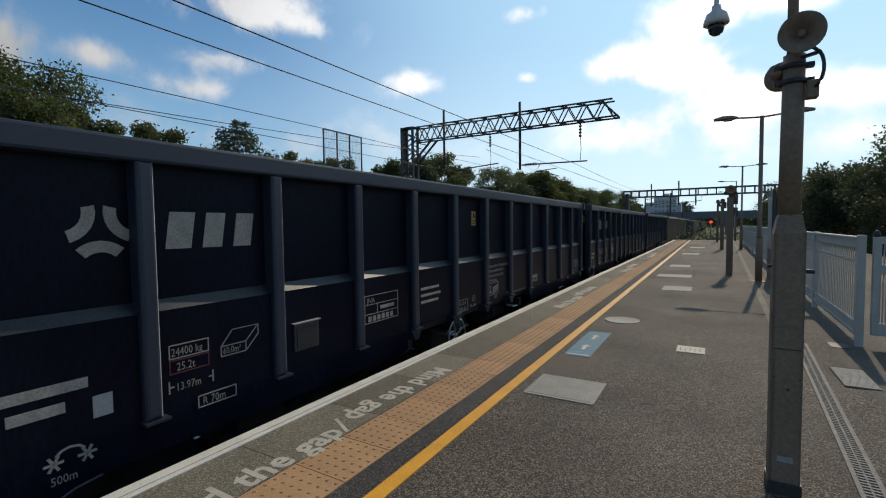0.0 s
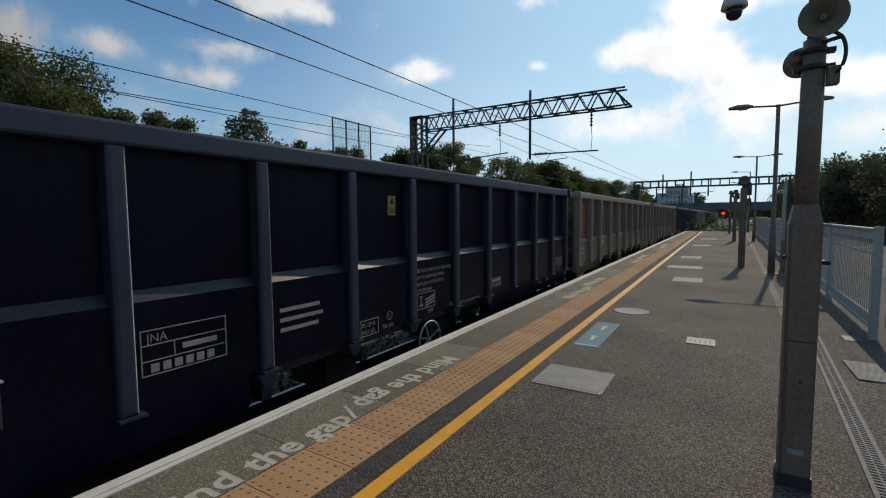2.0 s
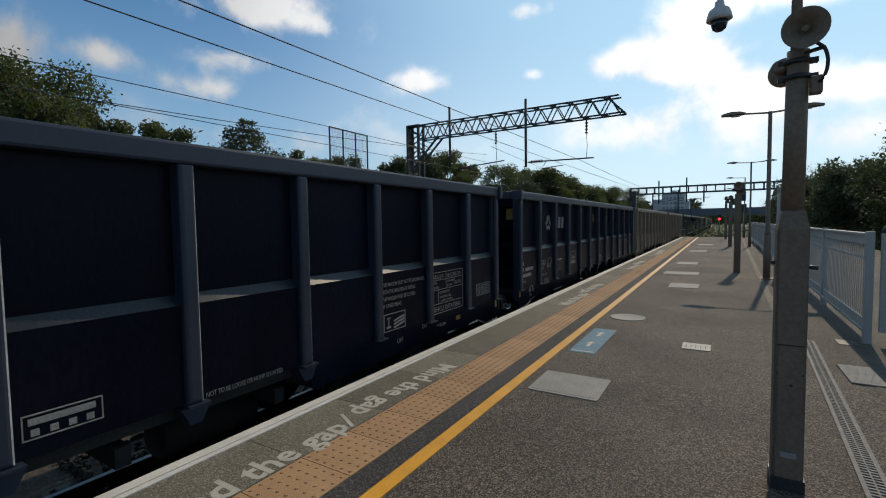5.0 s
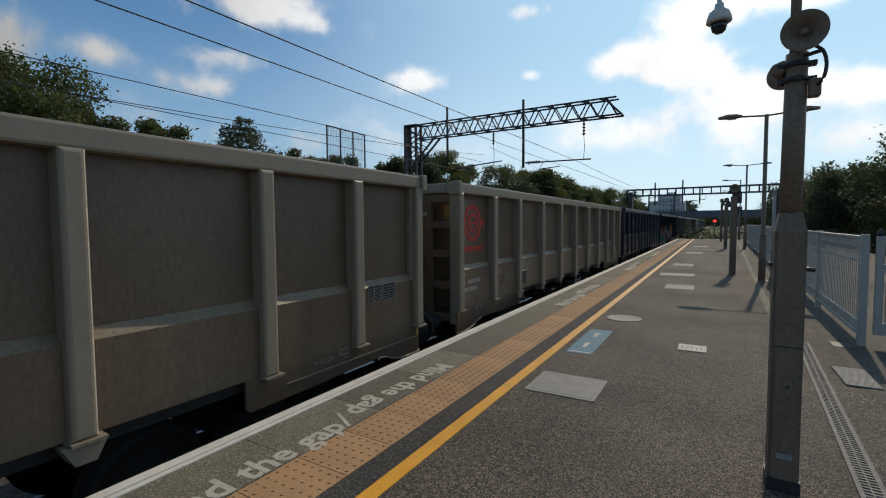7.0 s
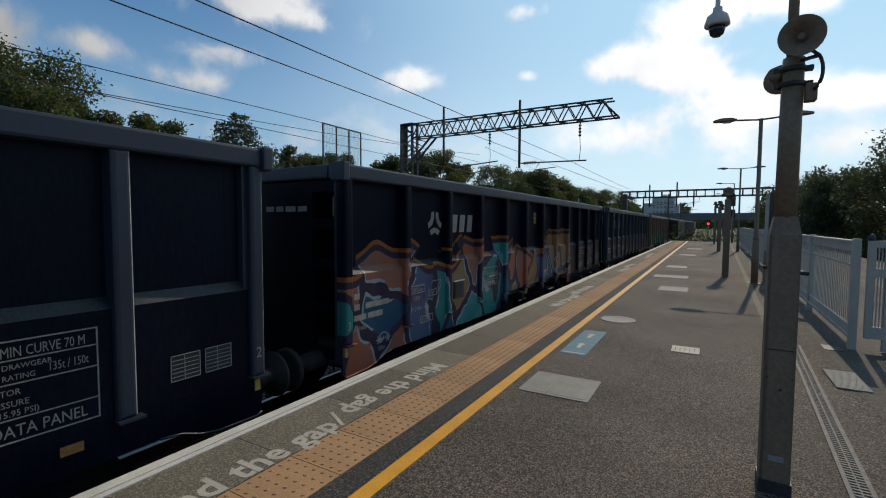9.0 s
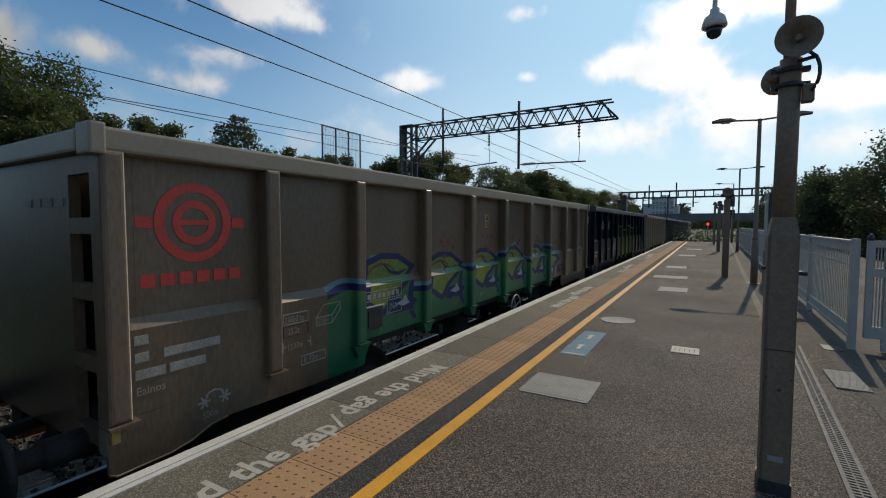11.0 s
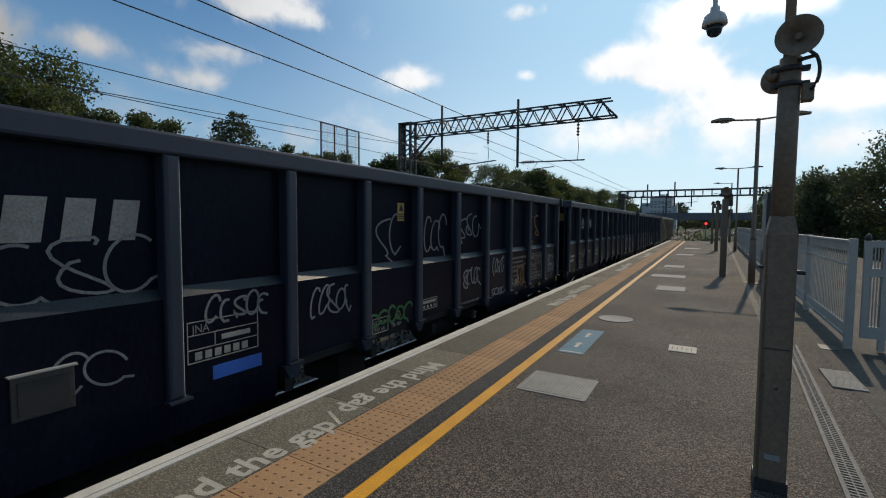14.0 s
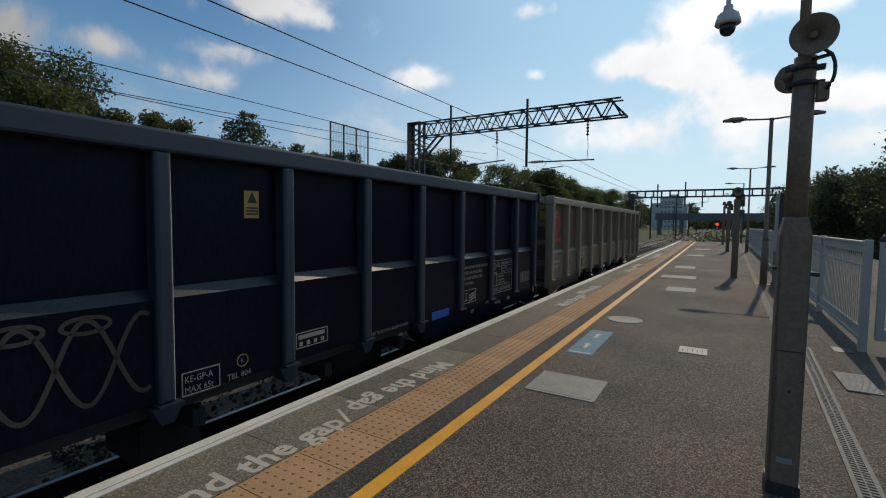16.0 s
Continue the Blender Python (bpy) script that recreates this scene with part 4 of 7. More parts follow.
def red_device(w, y):
    bm = bm_new()
    ring(bm, y, 2.52, 0.23, 0.30, x=1.182)
    ring(bm, y, 2.52, 0.11, 0.17, x=1.183)
    poly(bm, [(y - 0.42, 2.48), (y - 0.42, 2.56), (y - 0.31, 2.56), (y - 0.31, 2.48)], 1.182)
    poly(bm, [(y + 0.31, 2.48), (y + 0.31, 2.56), (y + 0.42, 2.56), (y + 0.42, 2.48)], 1.182)
    poly(bm, [(y - 0.13, 2.50), (y - 0.13, 2.54), (y + 0.13, 2.54), (y + 0.13, 2.50)], 1.184)
    part("company_device", bm, M_RED, w, "red ring and bar company device")
    for i in range(6):
        bm = bm_new()
        poly(bm, [(y - 0.40 + i * 0.135, 2.06), (y - 0.40 + i * 0.135, 2.15), (y - 0.30 + i * 0.135, 2.15), (y - 0.30 + i * 0.135, 2.06)], 1.182)
        part("device_block", bm, M_RED, w)


def data_panel(w, y, width):
    z0, z1 = 1.26, 1.84
    rows = outline(y, y + width, z0, z1) + [(y, y + width, z0 + 0.13, z0 + 0.137), (y, y + width, z1 - 0.115, z1 - 0.108), (y + width * 0.43, y + width * 0.437, z1 - 0.25, z1),
                                            (y + 0.16, y + 0.167, z0 + 0.137, z1 - 0.25), (y, y + width, z1 - 0.25, z1 - 0.243)]
    rules("panel_rule", rows, M_DECAL, w)
    side_text("VEHICLE DATA PANEL", 0.098, y + 0.02, z0 + 0.032, w, squeeze=0.78)
    side_text("WB 6.52 M", 0.085, y + 0.02, z1 - 0.095, w, squeeze=0.7)
    side_text("MIN CURVE 70 M", 0.085, y + width * 0.455, z1 - 0.095, w, squeeze=0.62)
    side_text("TYPE", 0.05, y + 0.02, z1 - 0.165, w)
    side_text("PROFILE", 0.05, y + 0.02, z1 - 0.23, w)
    side_text("DRAWGEAR", 0.045, y + width * 0.46, z1 - 0.165, w)
    side_text("RATING", 0.045, y + width * 0.46, z1 - 0.225, w)
    side_text("135t / 150t", 0.075, y + width * 0.70, z1 - 0.215, w, squeeze=0.6)
    side_text("DISTRIBUTOR", 0.05, y + 0.19, z0 + 0.27, w)
    side_text("TARE PRESSURE", 0.05, y + 0.19, z0 + 0.205, w)
    side_text("1.1 BAR (15.95 PSI)", 0.05, y + 0.19, z0 + 0.15, w)


def small_plates(w, y, z):
    for k in range(2):
        yy = y + k * 0.26
        part("plate", strips([(yy, yy + 0.22, z, z + 0.19)]), M_BLACKPLATE, w, "black plate with white ruling")
        o = part("plate_rule", strips(outline(yy, yy + 0.22, z, z + 0.19, 0.004) + [(yy + 0.01, yy + 0.21, z + 0.03 * j, z + 0.03 * j + 0.003) for j in range(1, 6)] + [(yy + 0.1, yy + 0.103, z, z + 0.19)], 1.249), M_PLATE, w)
        tagged(o, kind="stuff")


def document_box(w, y, z):
    bm = bm_new()
    box(bm, LOW - 0.01, LOW + 0.022, y, y + 0.30, z, z + 0.26)
    b = part("document_box", bm, M_DARK, w, "hinged dark document box", bevel=0.006)
    bm = bm_new()
    box(bm, LOW + 0.022, LOW + 0.028, y + 0.03, y + 0.27, z + 0.03, z + 0.22)
    part("box_window", bm, M_BLACKPLATE, b)
    bm = bm_new()
    box(bm, LOW, LOW + 0.04, y - 0.012, y + 0.312, z + 0.26, z + 0.270)
    part("box_lid", bm, M_PLATE, b)


def notice(w, y, z, mark):
    bm = bm_new()
    box(bm, UP - 0.002, UP + 0.004, y, y + 0.14, z, z + 0.23)
    n = part("hazard_notice", bm, M_SAFETY, w, "yellow electric hazard notice")
    bm = bm_new()
    poly(bm, [(y + 0.03, z + 0.13), (y + 0.12, z + 0.13), (y + 0.075, z + 0.22)], UP + 0.006)
    part("triangle", bm, M_BLACKPLATE, n)
    for j in range(3):
        part("lettering_bar", strips([(y + 0.02, y + 0.13, z + 0.03 + 0.025 * j, z + 0.042 + 0.025 * j)], UP + 0.006), M_BLACKPLATE, n)


def dress_blue(w, ys, i, shift=0):
    r = random.Random(i)
    number_bars(w, ys[0] + 0.12, 1.30)
    side_text("3", 0.13, ys[0] - 0.04, 1.36, w, x=OUT + 0.002)
    star_mark(w, ys[0] + 0.55)
    if i == 0:
        label_plate(w, ys[0] + 0.76)
    emblem(w, ys[1 + shift] + (0.87 if shift else 0.80), ys[2 + shift] + 0.22)
    load_marks(w, ys[1] + 0.13, r.choice(("23850 kg", "24400 kg", "23800 kg")), r.choice(("24.0t", "25.2t")), "60.0m\u00b3", r.choice(("R 70m", "R 75m")))
    document_box(w, ys[2] + 0.17, 1.36)
    y = ys[3] + 0.10
    part("number_panel", strips(outline(y, y + 0.62, 1.42, 1.74) + [(y, y + 0.62, 1.52, 1.527), (y, y + 0.62, 1.63, 1.637), (y + 0.22, y + 0.227, 1.53, 1.63)] + [(y + 0.06 + 0.08 * j, y + 0.115 + 0.08 * j, 1.44, 1.50) for j in range(6)] + [(y + 0.28, y + 0.54, 1.56, 1.60)]), M_DECAL, w, "ruled white number panel")["kind"] = "stuff"
    side_text("JNA", 0.09, y + 0.04, 1.65, w)
    if i in (0, 2):
        for d, z in ((0.62, 1.66), (0.66, 1.57), (0.60, 1.48)):
            part("address_bar", strips([(ys[4] + 0.16, ys[4] + d, z, z + 0.035)]), M_DECAL, w)
    notice(w, ys[5] + 0.70, 2.52, i)
    y = ys[5] + 0.12
    part("brake_box", strips(outline(y, y + 0.30, 1.19, 1.37)), M_DECAL, w)
    side_text("KE-GP-A", 0.07, y + 0.02, 1.29, w, squeeze=0.85)
    side_text("MAX 65t", 0.07, y + 0.02, 1.21, w, squeeze=0.85)
    side_text("TBL 804", 0.07, y + 0.36, 1.21, w, squeeze=0.9)
    bm = bm_new()
    ring(bm, y + 0.50, 1.345, 0.045, 0.053, x=LOW + 0.003)
    part("brake_ring", bm, M_SAFETY, w)
    side_text("K", 0.06, y + 0.48, 1.325, w)
    older = i in (0, 2)
    y = ys[8 if older else 6] + 0.10
    part("test_box", strips(outline(y, y + 0.40, 1.30, 1.45)), M_DECAL, w)
    for q in [(y + 0.03, y + 0.36, 1.385, 1.425)] + [(y + 0.04 + 0.09 * j, y + 0.08 + 0.09 * j, 1.32, 1.36) for j in range(4)]:
        part("test_bar", strips([q]), M_DECAL, w)
    side_text("NOT TO BE LOOSE OR HUMP SHUNTED", 0.058, ys[7] + 0.10, 1.20, w, squeeze=0.68)
    y = ys[6 if older else 9] + 0.09
    for j, line in enumerate(("THIS WAGON MUST NOT BE DISCHARGED", "WITH THE HANDBRAKE APPLIED", "THE WAGON MUST BE SECURED", "BY OTHER MEANS")):
        side_text(line, 0.066, y, 1.78 - 0.085 * j, w, squeeze=0.68)
    ramp_icon(w, y + 0.02, 1.30 if older else 1.24)
    side_text("OFF", 0.08, y + 0.26, 1.22 if older else 1.06, w)
    side_text("ON", 0.08, y + 0.80, 1.22 if older else 1.13, w)
    if not older:
        data_panel(w, ys[10] + 0.08, 0.85)
    side_text("8.52m", 0.075, ys[11] - 0.82, 1.07, w)
    part("arrow", strips([(ys[11] - 0.88, ys[11] - 0.84, 1.095, 1.105)]), M_DECAL, w)
    part("vent_plate", strips([(ys[11] - 0.36, ys[11] - 0.24, 1.08, 1.14)], LOW + 0.008), M_TAGORANGE, w, "faded orange plate")
    small_plates(w, ys[11] + 0.30, 1.34)
    for k, bay, z in ((9, 5, 1.16), (15, 3, 1.25), (17, 8, 1.15)):
        if i == k:
            part("blue_label", strips([(ys[bay] + 0.30, ys[bay] + 0.75, z, z + 0.11)]), M_TAGBLUE, w, "bright blue stuck label")
    if i in (1, 13):
        part("blue_label", strips([(ys[11] + 0.35, ys[11] + 0.75, 1.20, 1.32)]), M_TAGBLUE, w, "bright blue stuck label")
    side_text("2", 0.13, ys[12] - 0.035, 1.36, w, x=OUT + 0.002)


def dress_grey(w, ys, i):
    r = random.Random(i)
    number_bars(w, ys[0] + 0.12, 1.32)
    star_mark(w, ys[0] + 0.60)
    red_device(w, ys[0] + 0.60)
    load_marks(w, ys[1] + 0.13, r.choice(("23750 kg", "23850 kg")), "25.2t", "60.0m\u00b3", "R 70m")
    y = ys[2] + 0.10
    part("number_panel", strips(outline(y, y + 0.72, 1.62, 1.83) + [(y, y + 0.72, 1.73, 1.737)] + [(y + 0.06 + 0.09 * j, y + 0.12 + 0.09 * j, 1.645, 1.705) for j in range(7)]), M_DECAL, w, "ruled white number panel")["kind"] = "stuff"
    part("type_box", strips(outline(y + 0.42, y + 0.72, 1.43, 1.60)), M_DECAL, w)
    side_text("JNA", 0.11, y + 0.47, 1.475, w, squeeze=0.85)
    document_box(w, y + 0.02, 1.30)
    notice(w, ys[4] + 0.68, 2.46, i)
    if i != 12:
        ramp_icon(w, ys[6] + 0.12, 1.50)
    part("plate_outline", strips(outline(ys[6] + 0.80, ys[6] + 0.98, 1.50, 1.62)), M_DECAL, w)
    side_text("OFF", 0.08, ys[5] - 1.02, 1.30, w)
    side_text("ON", 0.08, ys[5] - 0.42, 1.32, w)
    side_text("8.52m", 0.08, ys[8] + 0.62, 1.12, w)
    part("lifting_mark", strips(outline(ys[8] + 0.88, ys[8] + 1.02, 1.14, 1.20)), M_DECAL, w)
    rules("arrow", [(ys[8] + 0.53, ys[8] + 0.59, 1.145, 1.157), (ys[8] + 0.95, ys[8] + 1.0, 1.10, 1.112)], M_DECAL, w)
    small_plates(w, ys[9] + 0.20, 1.62)
    part("edge_rule", strips([(ys[8] + 0.2, ys[10], 1.045, 1.058)], LOW + 0.006), M_GREYRIM, w)


ORDER = "bbbggbbggbbbgbgbbbg"
G_COLOUR = graffiti("blue_with_wildstyle", M_BLUE, [(0.03, 0.17, 0.17), (0.35, 0.08, 0.03), (0.02, 0.03, 0.10), (0.06, 0.24, 0.24), (0.30, 0.13, 0.03), (0.08, 0.06, 0.16)], (0.035, 0.03, 0.05), 2.15, -6.6, 2.6, 1.9, 2.0, (0.24, 0.09, 0.03), None, (1.35, 1.65), 0.05, (0.26, 0.28, 0.30))
G_GREEN = graffiti("grey_with_green_lettering", M_GREY, [(0.012, 0.10, 0.05), (0.016, 0.12, 0.055), (0.012, 0.095, 0.045), (0.02, 0.13, 0.05)], (0.010, 0.014, 0.07), 1.95, -4.5, 2.9, 1.1, 5.0, (0.12, 0.22, 0.27), (0.06, 0.15, 0.04), (1.5, 1.75), 0.0, (0.015, 0.11, 0.05))
G_LIME = graffiti("blue_with_lime_lettering", M_BLUE, [(0.058, 0.078, 0.018), (0.05, 0.07, 0.016), (0.064, 0.084, 0.02), (0.055, 0.075, 0.018)], (0.012, 0.011, 0.013), 2.34, -2.1, 3.05, 1.1, 9.0, (0.26, 0.21, 0.07), (0.03, 0.044, 0.02), (1.5, 2.0), 0.0, (0.055, 0.075, 0.018))
M_PEACH = mat("peach_spray", (0.36, 0.155, 0.085), 0.7, var=0.15, scale=4, fine=30, bump=0)
M_CRIMSON = mat("crimson_spray", (0.13, 0.018, 0.035), 0.7, var=0.2, scale=4, fine=30, bump=0)
M_NAVY = mat("navy_spray", (0.022, 0.016, 0.055), 0.7, var=0.2, scale=4, fine=30, bump=0)
M_ORANGE = mat("orange_blotch", (0.42, 0.10, 0.03), 0.7, var=0.2, scale=4, fine=30, bump=0)
M_PINK = mat("pink_spray", (0.28, 0.075, 0.07), 0.8, var=0.35, scale=5, fine=30, bump=0)
M_SKY = mat("pale_blue_spray", (0.13, 0.19, 0.22), 0.8, var=0.3, scale=5, fine=30, bump=0)
M_TAGGREEN = mat("green_spray", (0.05, 0.16, 0.05), 0.7, var=0.3, scale=4, bump=0)


def round_blot(c, r, n=14):
    return [(c[0] + r * math.cos(6.2832 * k / n), c[1] + r * math.sin(6.2832 * k / n)) for k in range(n)]


def block_letter(w, ys, bay, shape, hole, seed):
    """One fat sprayed letter in a bay: navy shadow, crimson border, peach fill, orange blots."""
    r = random.Random(seed)
    y0, z0 = ys[bay] + 0.17, 1.31
    pts = [(y0 + a * 0.72, z0 + b * 0.78) for a, b in shape]
    for d, m, k, name in ((0.105, M_NAVY, 0.002, "letter_shadow"), (0.075, M_CRIMSON, 0.003, "letter_border"), (0.0, M_PEACH, 0.004, "letter_fill")):
        sprayed(w, grown(pts, d) if d else pts, 1.79, m, k, name)
    if hole:
        sprayed(w, [(y0 + a * 0.72, z0 + b * 0.78) for a, b in hole], 1.79, M_CRIMSON, 0.005, "letter_hole")
    for k in range(3):
        a, b = r.choice(((0.25, 0.12), (0.75, 0.18), (0.2, 0.8), (0.8, 0.3)))
        sprayed(w, round_blot((y0 + a * 0.72 + r.uniform(-0.03, 0.03), z0 + b * 0.78), r.uniform(0.025, 0.05)), 1.79, M_ORANGE, 0.0055, "spray_blot")
    for k in range(3):
        sprayed(w, round_blot((y0 + 0.84 + r.uniform(-0.02, 0.05), 1.30 + 0.13 * k), r.uniform(0.02, 0.04)), 1.79, M_SKY, 0.0015, "spray_blot")


LETTERS = (([(0.3, 0), (0.66, 0), (0.64, 0.5), (1.0, 0.62), (1.0, 0.95), (0.45, 1.0), (0.4, 1.08), (0, 0.98), (0, 0.55), (0.36, 0.52)], None),
           ([(0.05, 0.02), (0.95, 0), (1.0, 0.95), (0.85, 1.08), (0.02, 0.86)], [(0.42, 0.3), (0.6, 0.3), (0.58, 0.62), (0.42, 0.64)]),
           ([(0.02, 0.03), (0.85, 0.02), (1.0, 0.45), (0.72, 0.98), (0.5, 1.08), (0, 0.9), (0.1, 0.72), (0.02, 0.6)], [(0.38, 0.28), (0.62, 0.36), (0.5, 0.66), (0.38, 0.66)]),
           ([(0, 0.02), (0.28, 0.02), (0.36, 0.26), (0.6, 0.26), (0.68, 0.02), (1.0, 0.02), (0.78, 1.02), (0.3, 1.0)], [(0.42, 0.42), (0.58, 0.42), (0.52, 0.68)]),
           ([(0.02, 0.1), (0.98, 0.02), (1.04, 0.36), (0.62, 0.40), (0.92, 0.62), (1.0, 1.04), (0.12, 0.98), (0.04, 0.70), (0.40, 0.66), (0.44, 0.56), (0.0, 0.40)], None))


M_LIME = mat("lime_spray", (0.115, 0.15, 0.04), 0.7, var=0.3, scale=3, fine=30, bump=0)
M_INK = mat("black_spray", (0.013, 0.012, 0.014), 0.7, var=0.2, scale=4, fine=30, bump=0)
M_STRAW = mat("straw_spray", (0.24, 0.19, 0.07), 0.7, var=0.2, scale=4, fine=30, bump=0)


def rounded(y, z, wide, high, flat=1.0, n=26):
    """A fat rounded shape, squarer as flat grows."""
    e = 2.0 / (2.0 + flat)
    out = []
    for k in range(n):
        a = 6.2832 * k / n
        f = 1 + 0.09 * math.sin(2 * a + 5 * flat + 1) + 0.06 * math.sin(3 * a + 9 * flat) + 0.04 * math.sin(5 * a + 3 * flat)
        out.append((y + f * wide * math.copysign(abs(math.cos(a)) ** e, math.cos(a)), z + f * high * math.copysign(abs(math.sin(a)) ** e, math.sin(a))))
    return out


def stroke(w, pts, width, ledge, material, lift, name="spray_line"):
    """A sprayed line that lies on both plates of a side, thinner towards its ends."""
    n = len(pts) - 1
    left, right = [], []
    for i, p in enumerate(pts):
        d = Vector(pts[min(i + 1, n)]) - Vector(pts[max(i - 1, 0)])
        k = Vector((-d.y, d.x)).normalized() * width * (0.35 + 0.65 * math.sin(math.pi * min(1, max(0, (i + 0.6) / (n + 1.2)))))/ 2
        left.append((p[0] + k.x, p[1] + k.y)); right.append((p[0] - k.x, p[1] - k.y))
    bm = bm_new()
    va, vb = [[bm.verts.new((0, y, z)) for y, z in side] for side in (left, right)]
    for i in range(n):
        bm.faces.new((va[i], vb[i], vb[i + 1], va[i + 1]))
    bmesh.ops.bisect_plane(bm, geom=bm.verts[:] + bm.edges[:] + bm.faces[:], plane_co=(0, 0, ledge), plane_no=(0, 0, 1))
    bmesh.ops.split_edges(bm, edges=bm.edges[:])
    for f in bm.faces:
        low = f.calc_center_median().z < ledge
        for v in f.verts:
            v.co.x = (LOW if low else UP) + lift
        f.normal_update()
        if f.normal.x < 0:
            f.normal_flip()
    bmesh.ops.remove_doubles(bm, verts=bm.verts[:], dist=0.0002)
    me = bpy.data.meshes.new(name)
    bm.to_mesh(me)
    bm.free()
    me.materials.append(material)
    ob = new(name, me)
    ob.parent = w
    return ob


def arc(cy, cz, ry, rz, a0, a1, n=16, skew=0.0):
    out = []
    for k in range(n + 1):
        a = radians(a0 + (a1 - a0) * k / n)
        out.append((cy + ry * math.cos(a) + skew * rz * math.sin(a), cz + rz * math.sin(a)))
    return out


def lime_letters(w, ys):
    """Fat arched letters run together, edged in straw and black, with curled counters."""
    r = random.Random(17)
    for bay in (4, 5, 6, 7, 8):
        c = ys[bay] + 0.54
        for dy, half, top in ((-0.24, 0.24, r.uniform(2.10, 2.24)), (0.24, 0.23, r.uniform(2.0, 2.2))):
            edge = arc(c + dy, 1.62, half, top - 1.62, -8, 188, 18, r.uniform(-0.1, 0.12))
            edge = [(edge[0][0], 1.26)] + edge + [(edge[-1][0] + r.uniform(-0.03, 0.06), 1.30)]
            stroke(w, edge, 0.085, 1.94, M_INK, 0.0022)
            stroke(w, edge, 0.034, 1.94, M_STRAW, 0.003)
        # curled counters
        for k in range(2):
            y, z, q = c + r.uniform(-0.25, 0.25), r.uniform(1.36, 1.78), r.uniform(0.09, 0.15)
            sprayed(w, rounded(y, z, q, q * 1.5, 0.1, 18), 1.94, M_INK, 0.0038, "letter_ring")
            sprayed(w, rounded(y, z, q * 0.74, q * 1.18, 0.1, 18), 1.94, M_STRAW if k else M_CRIMSON, 0.0044, "letter_ring")
            sprayed(w, rounded(y, z, q * 0.5, q * 0.85, 0.1, 18), 1.94, M_INK if k else M_LIME, 0.005, "letter_ring")
        y = c + r.uniform(-0.3, 0.1)
        stroke(w, arc(y, 1.80, 0.13, 0.22, 200, 20, 12), 0.05, 1.94, M_TAGPALE2, 0.0042, "spray_gleam")
        stroke(w, arc(y + 0.3, 1.30, 0.16, 0.30, 170, 60, 10), 0.045, 1.94, M_INK, 0.0042)
        stroke(w, arc(y + 0.1, 1.52, 0.22, 0.12, 190, 330, 10), 0.03, 1.94, M_INK, 0.0042)
    # mauve wall of blocks trailing off before the letters
    for y, z, a in ((ys[3] + 0.30, 1.35, 0.22), (ys[3] + 0.60, 1.52, 0.30), (ys[3] + 0.85, 1.66, 0.24), (ys[9] + 0.12, 1.36, 0.2), (ys[9] + 0.40, 1.28, 0.14)):
        sprayed(w, rounded(y, z, a, a * 0.95, 0.2), 1.94, M_TAGPALE2, 0.0016, "sprayed_cloud")
        for k in range(3):
            stroke(w, [(y - a * 0.5 + 0.1 * k, z - a * 0.5 + 0.13 * k), (y + 0.02 + 0.08 * k, z - a * 0.48 + 0.13 * k)], 0.02, 1.94, M_TAGDARK, 0.0026)
    for k in range(9):
        sprayed(w, round_blot((ys[3] + r.uniform(0.35, 0.8), r.uniform(1.26, 1.42)), r.uniform(0.02, 0.045), 10), 1.94, M_STRAW, 0.0024, "spray_blot")


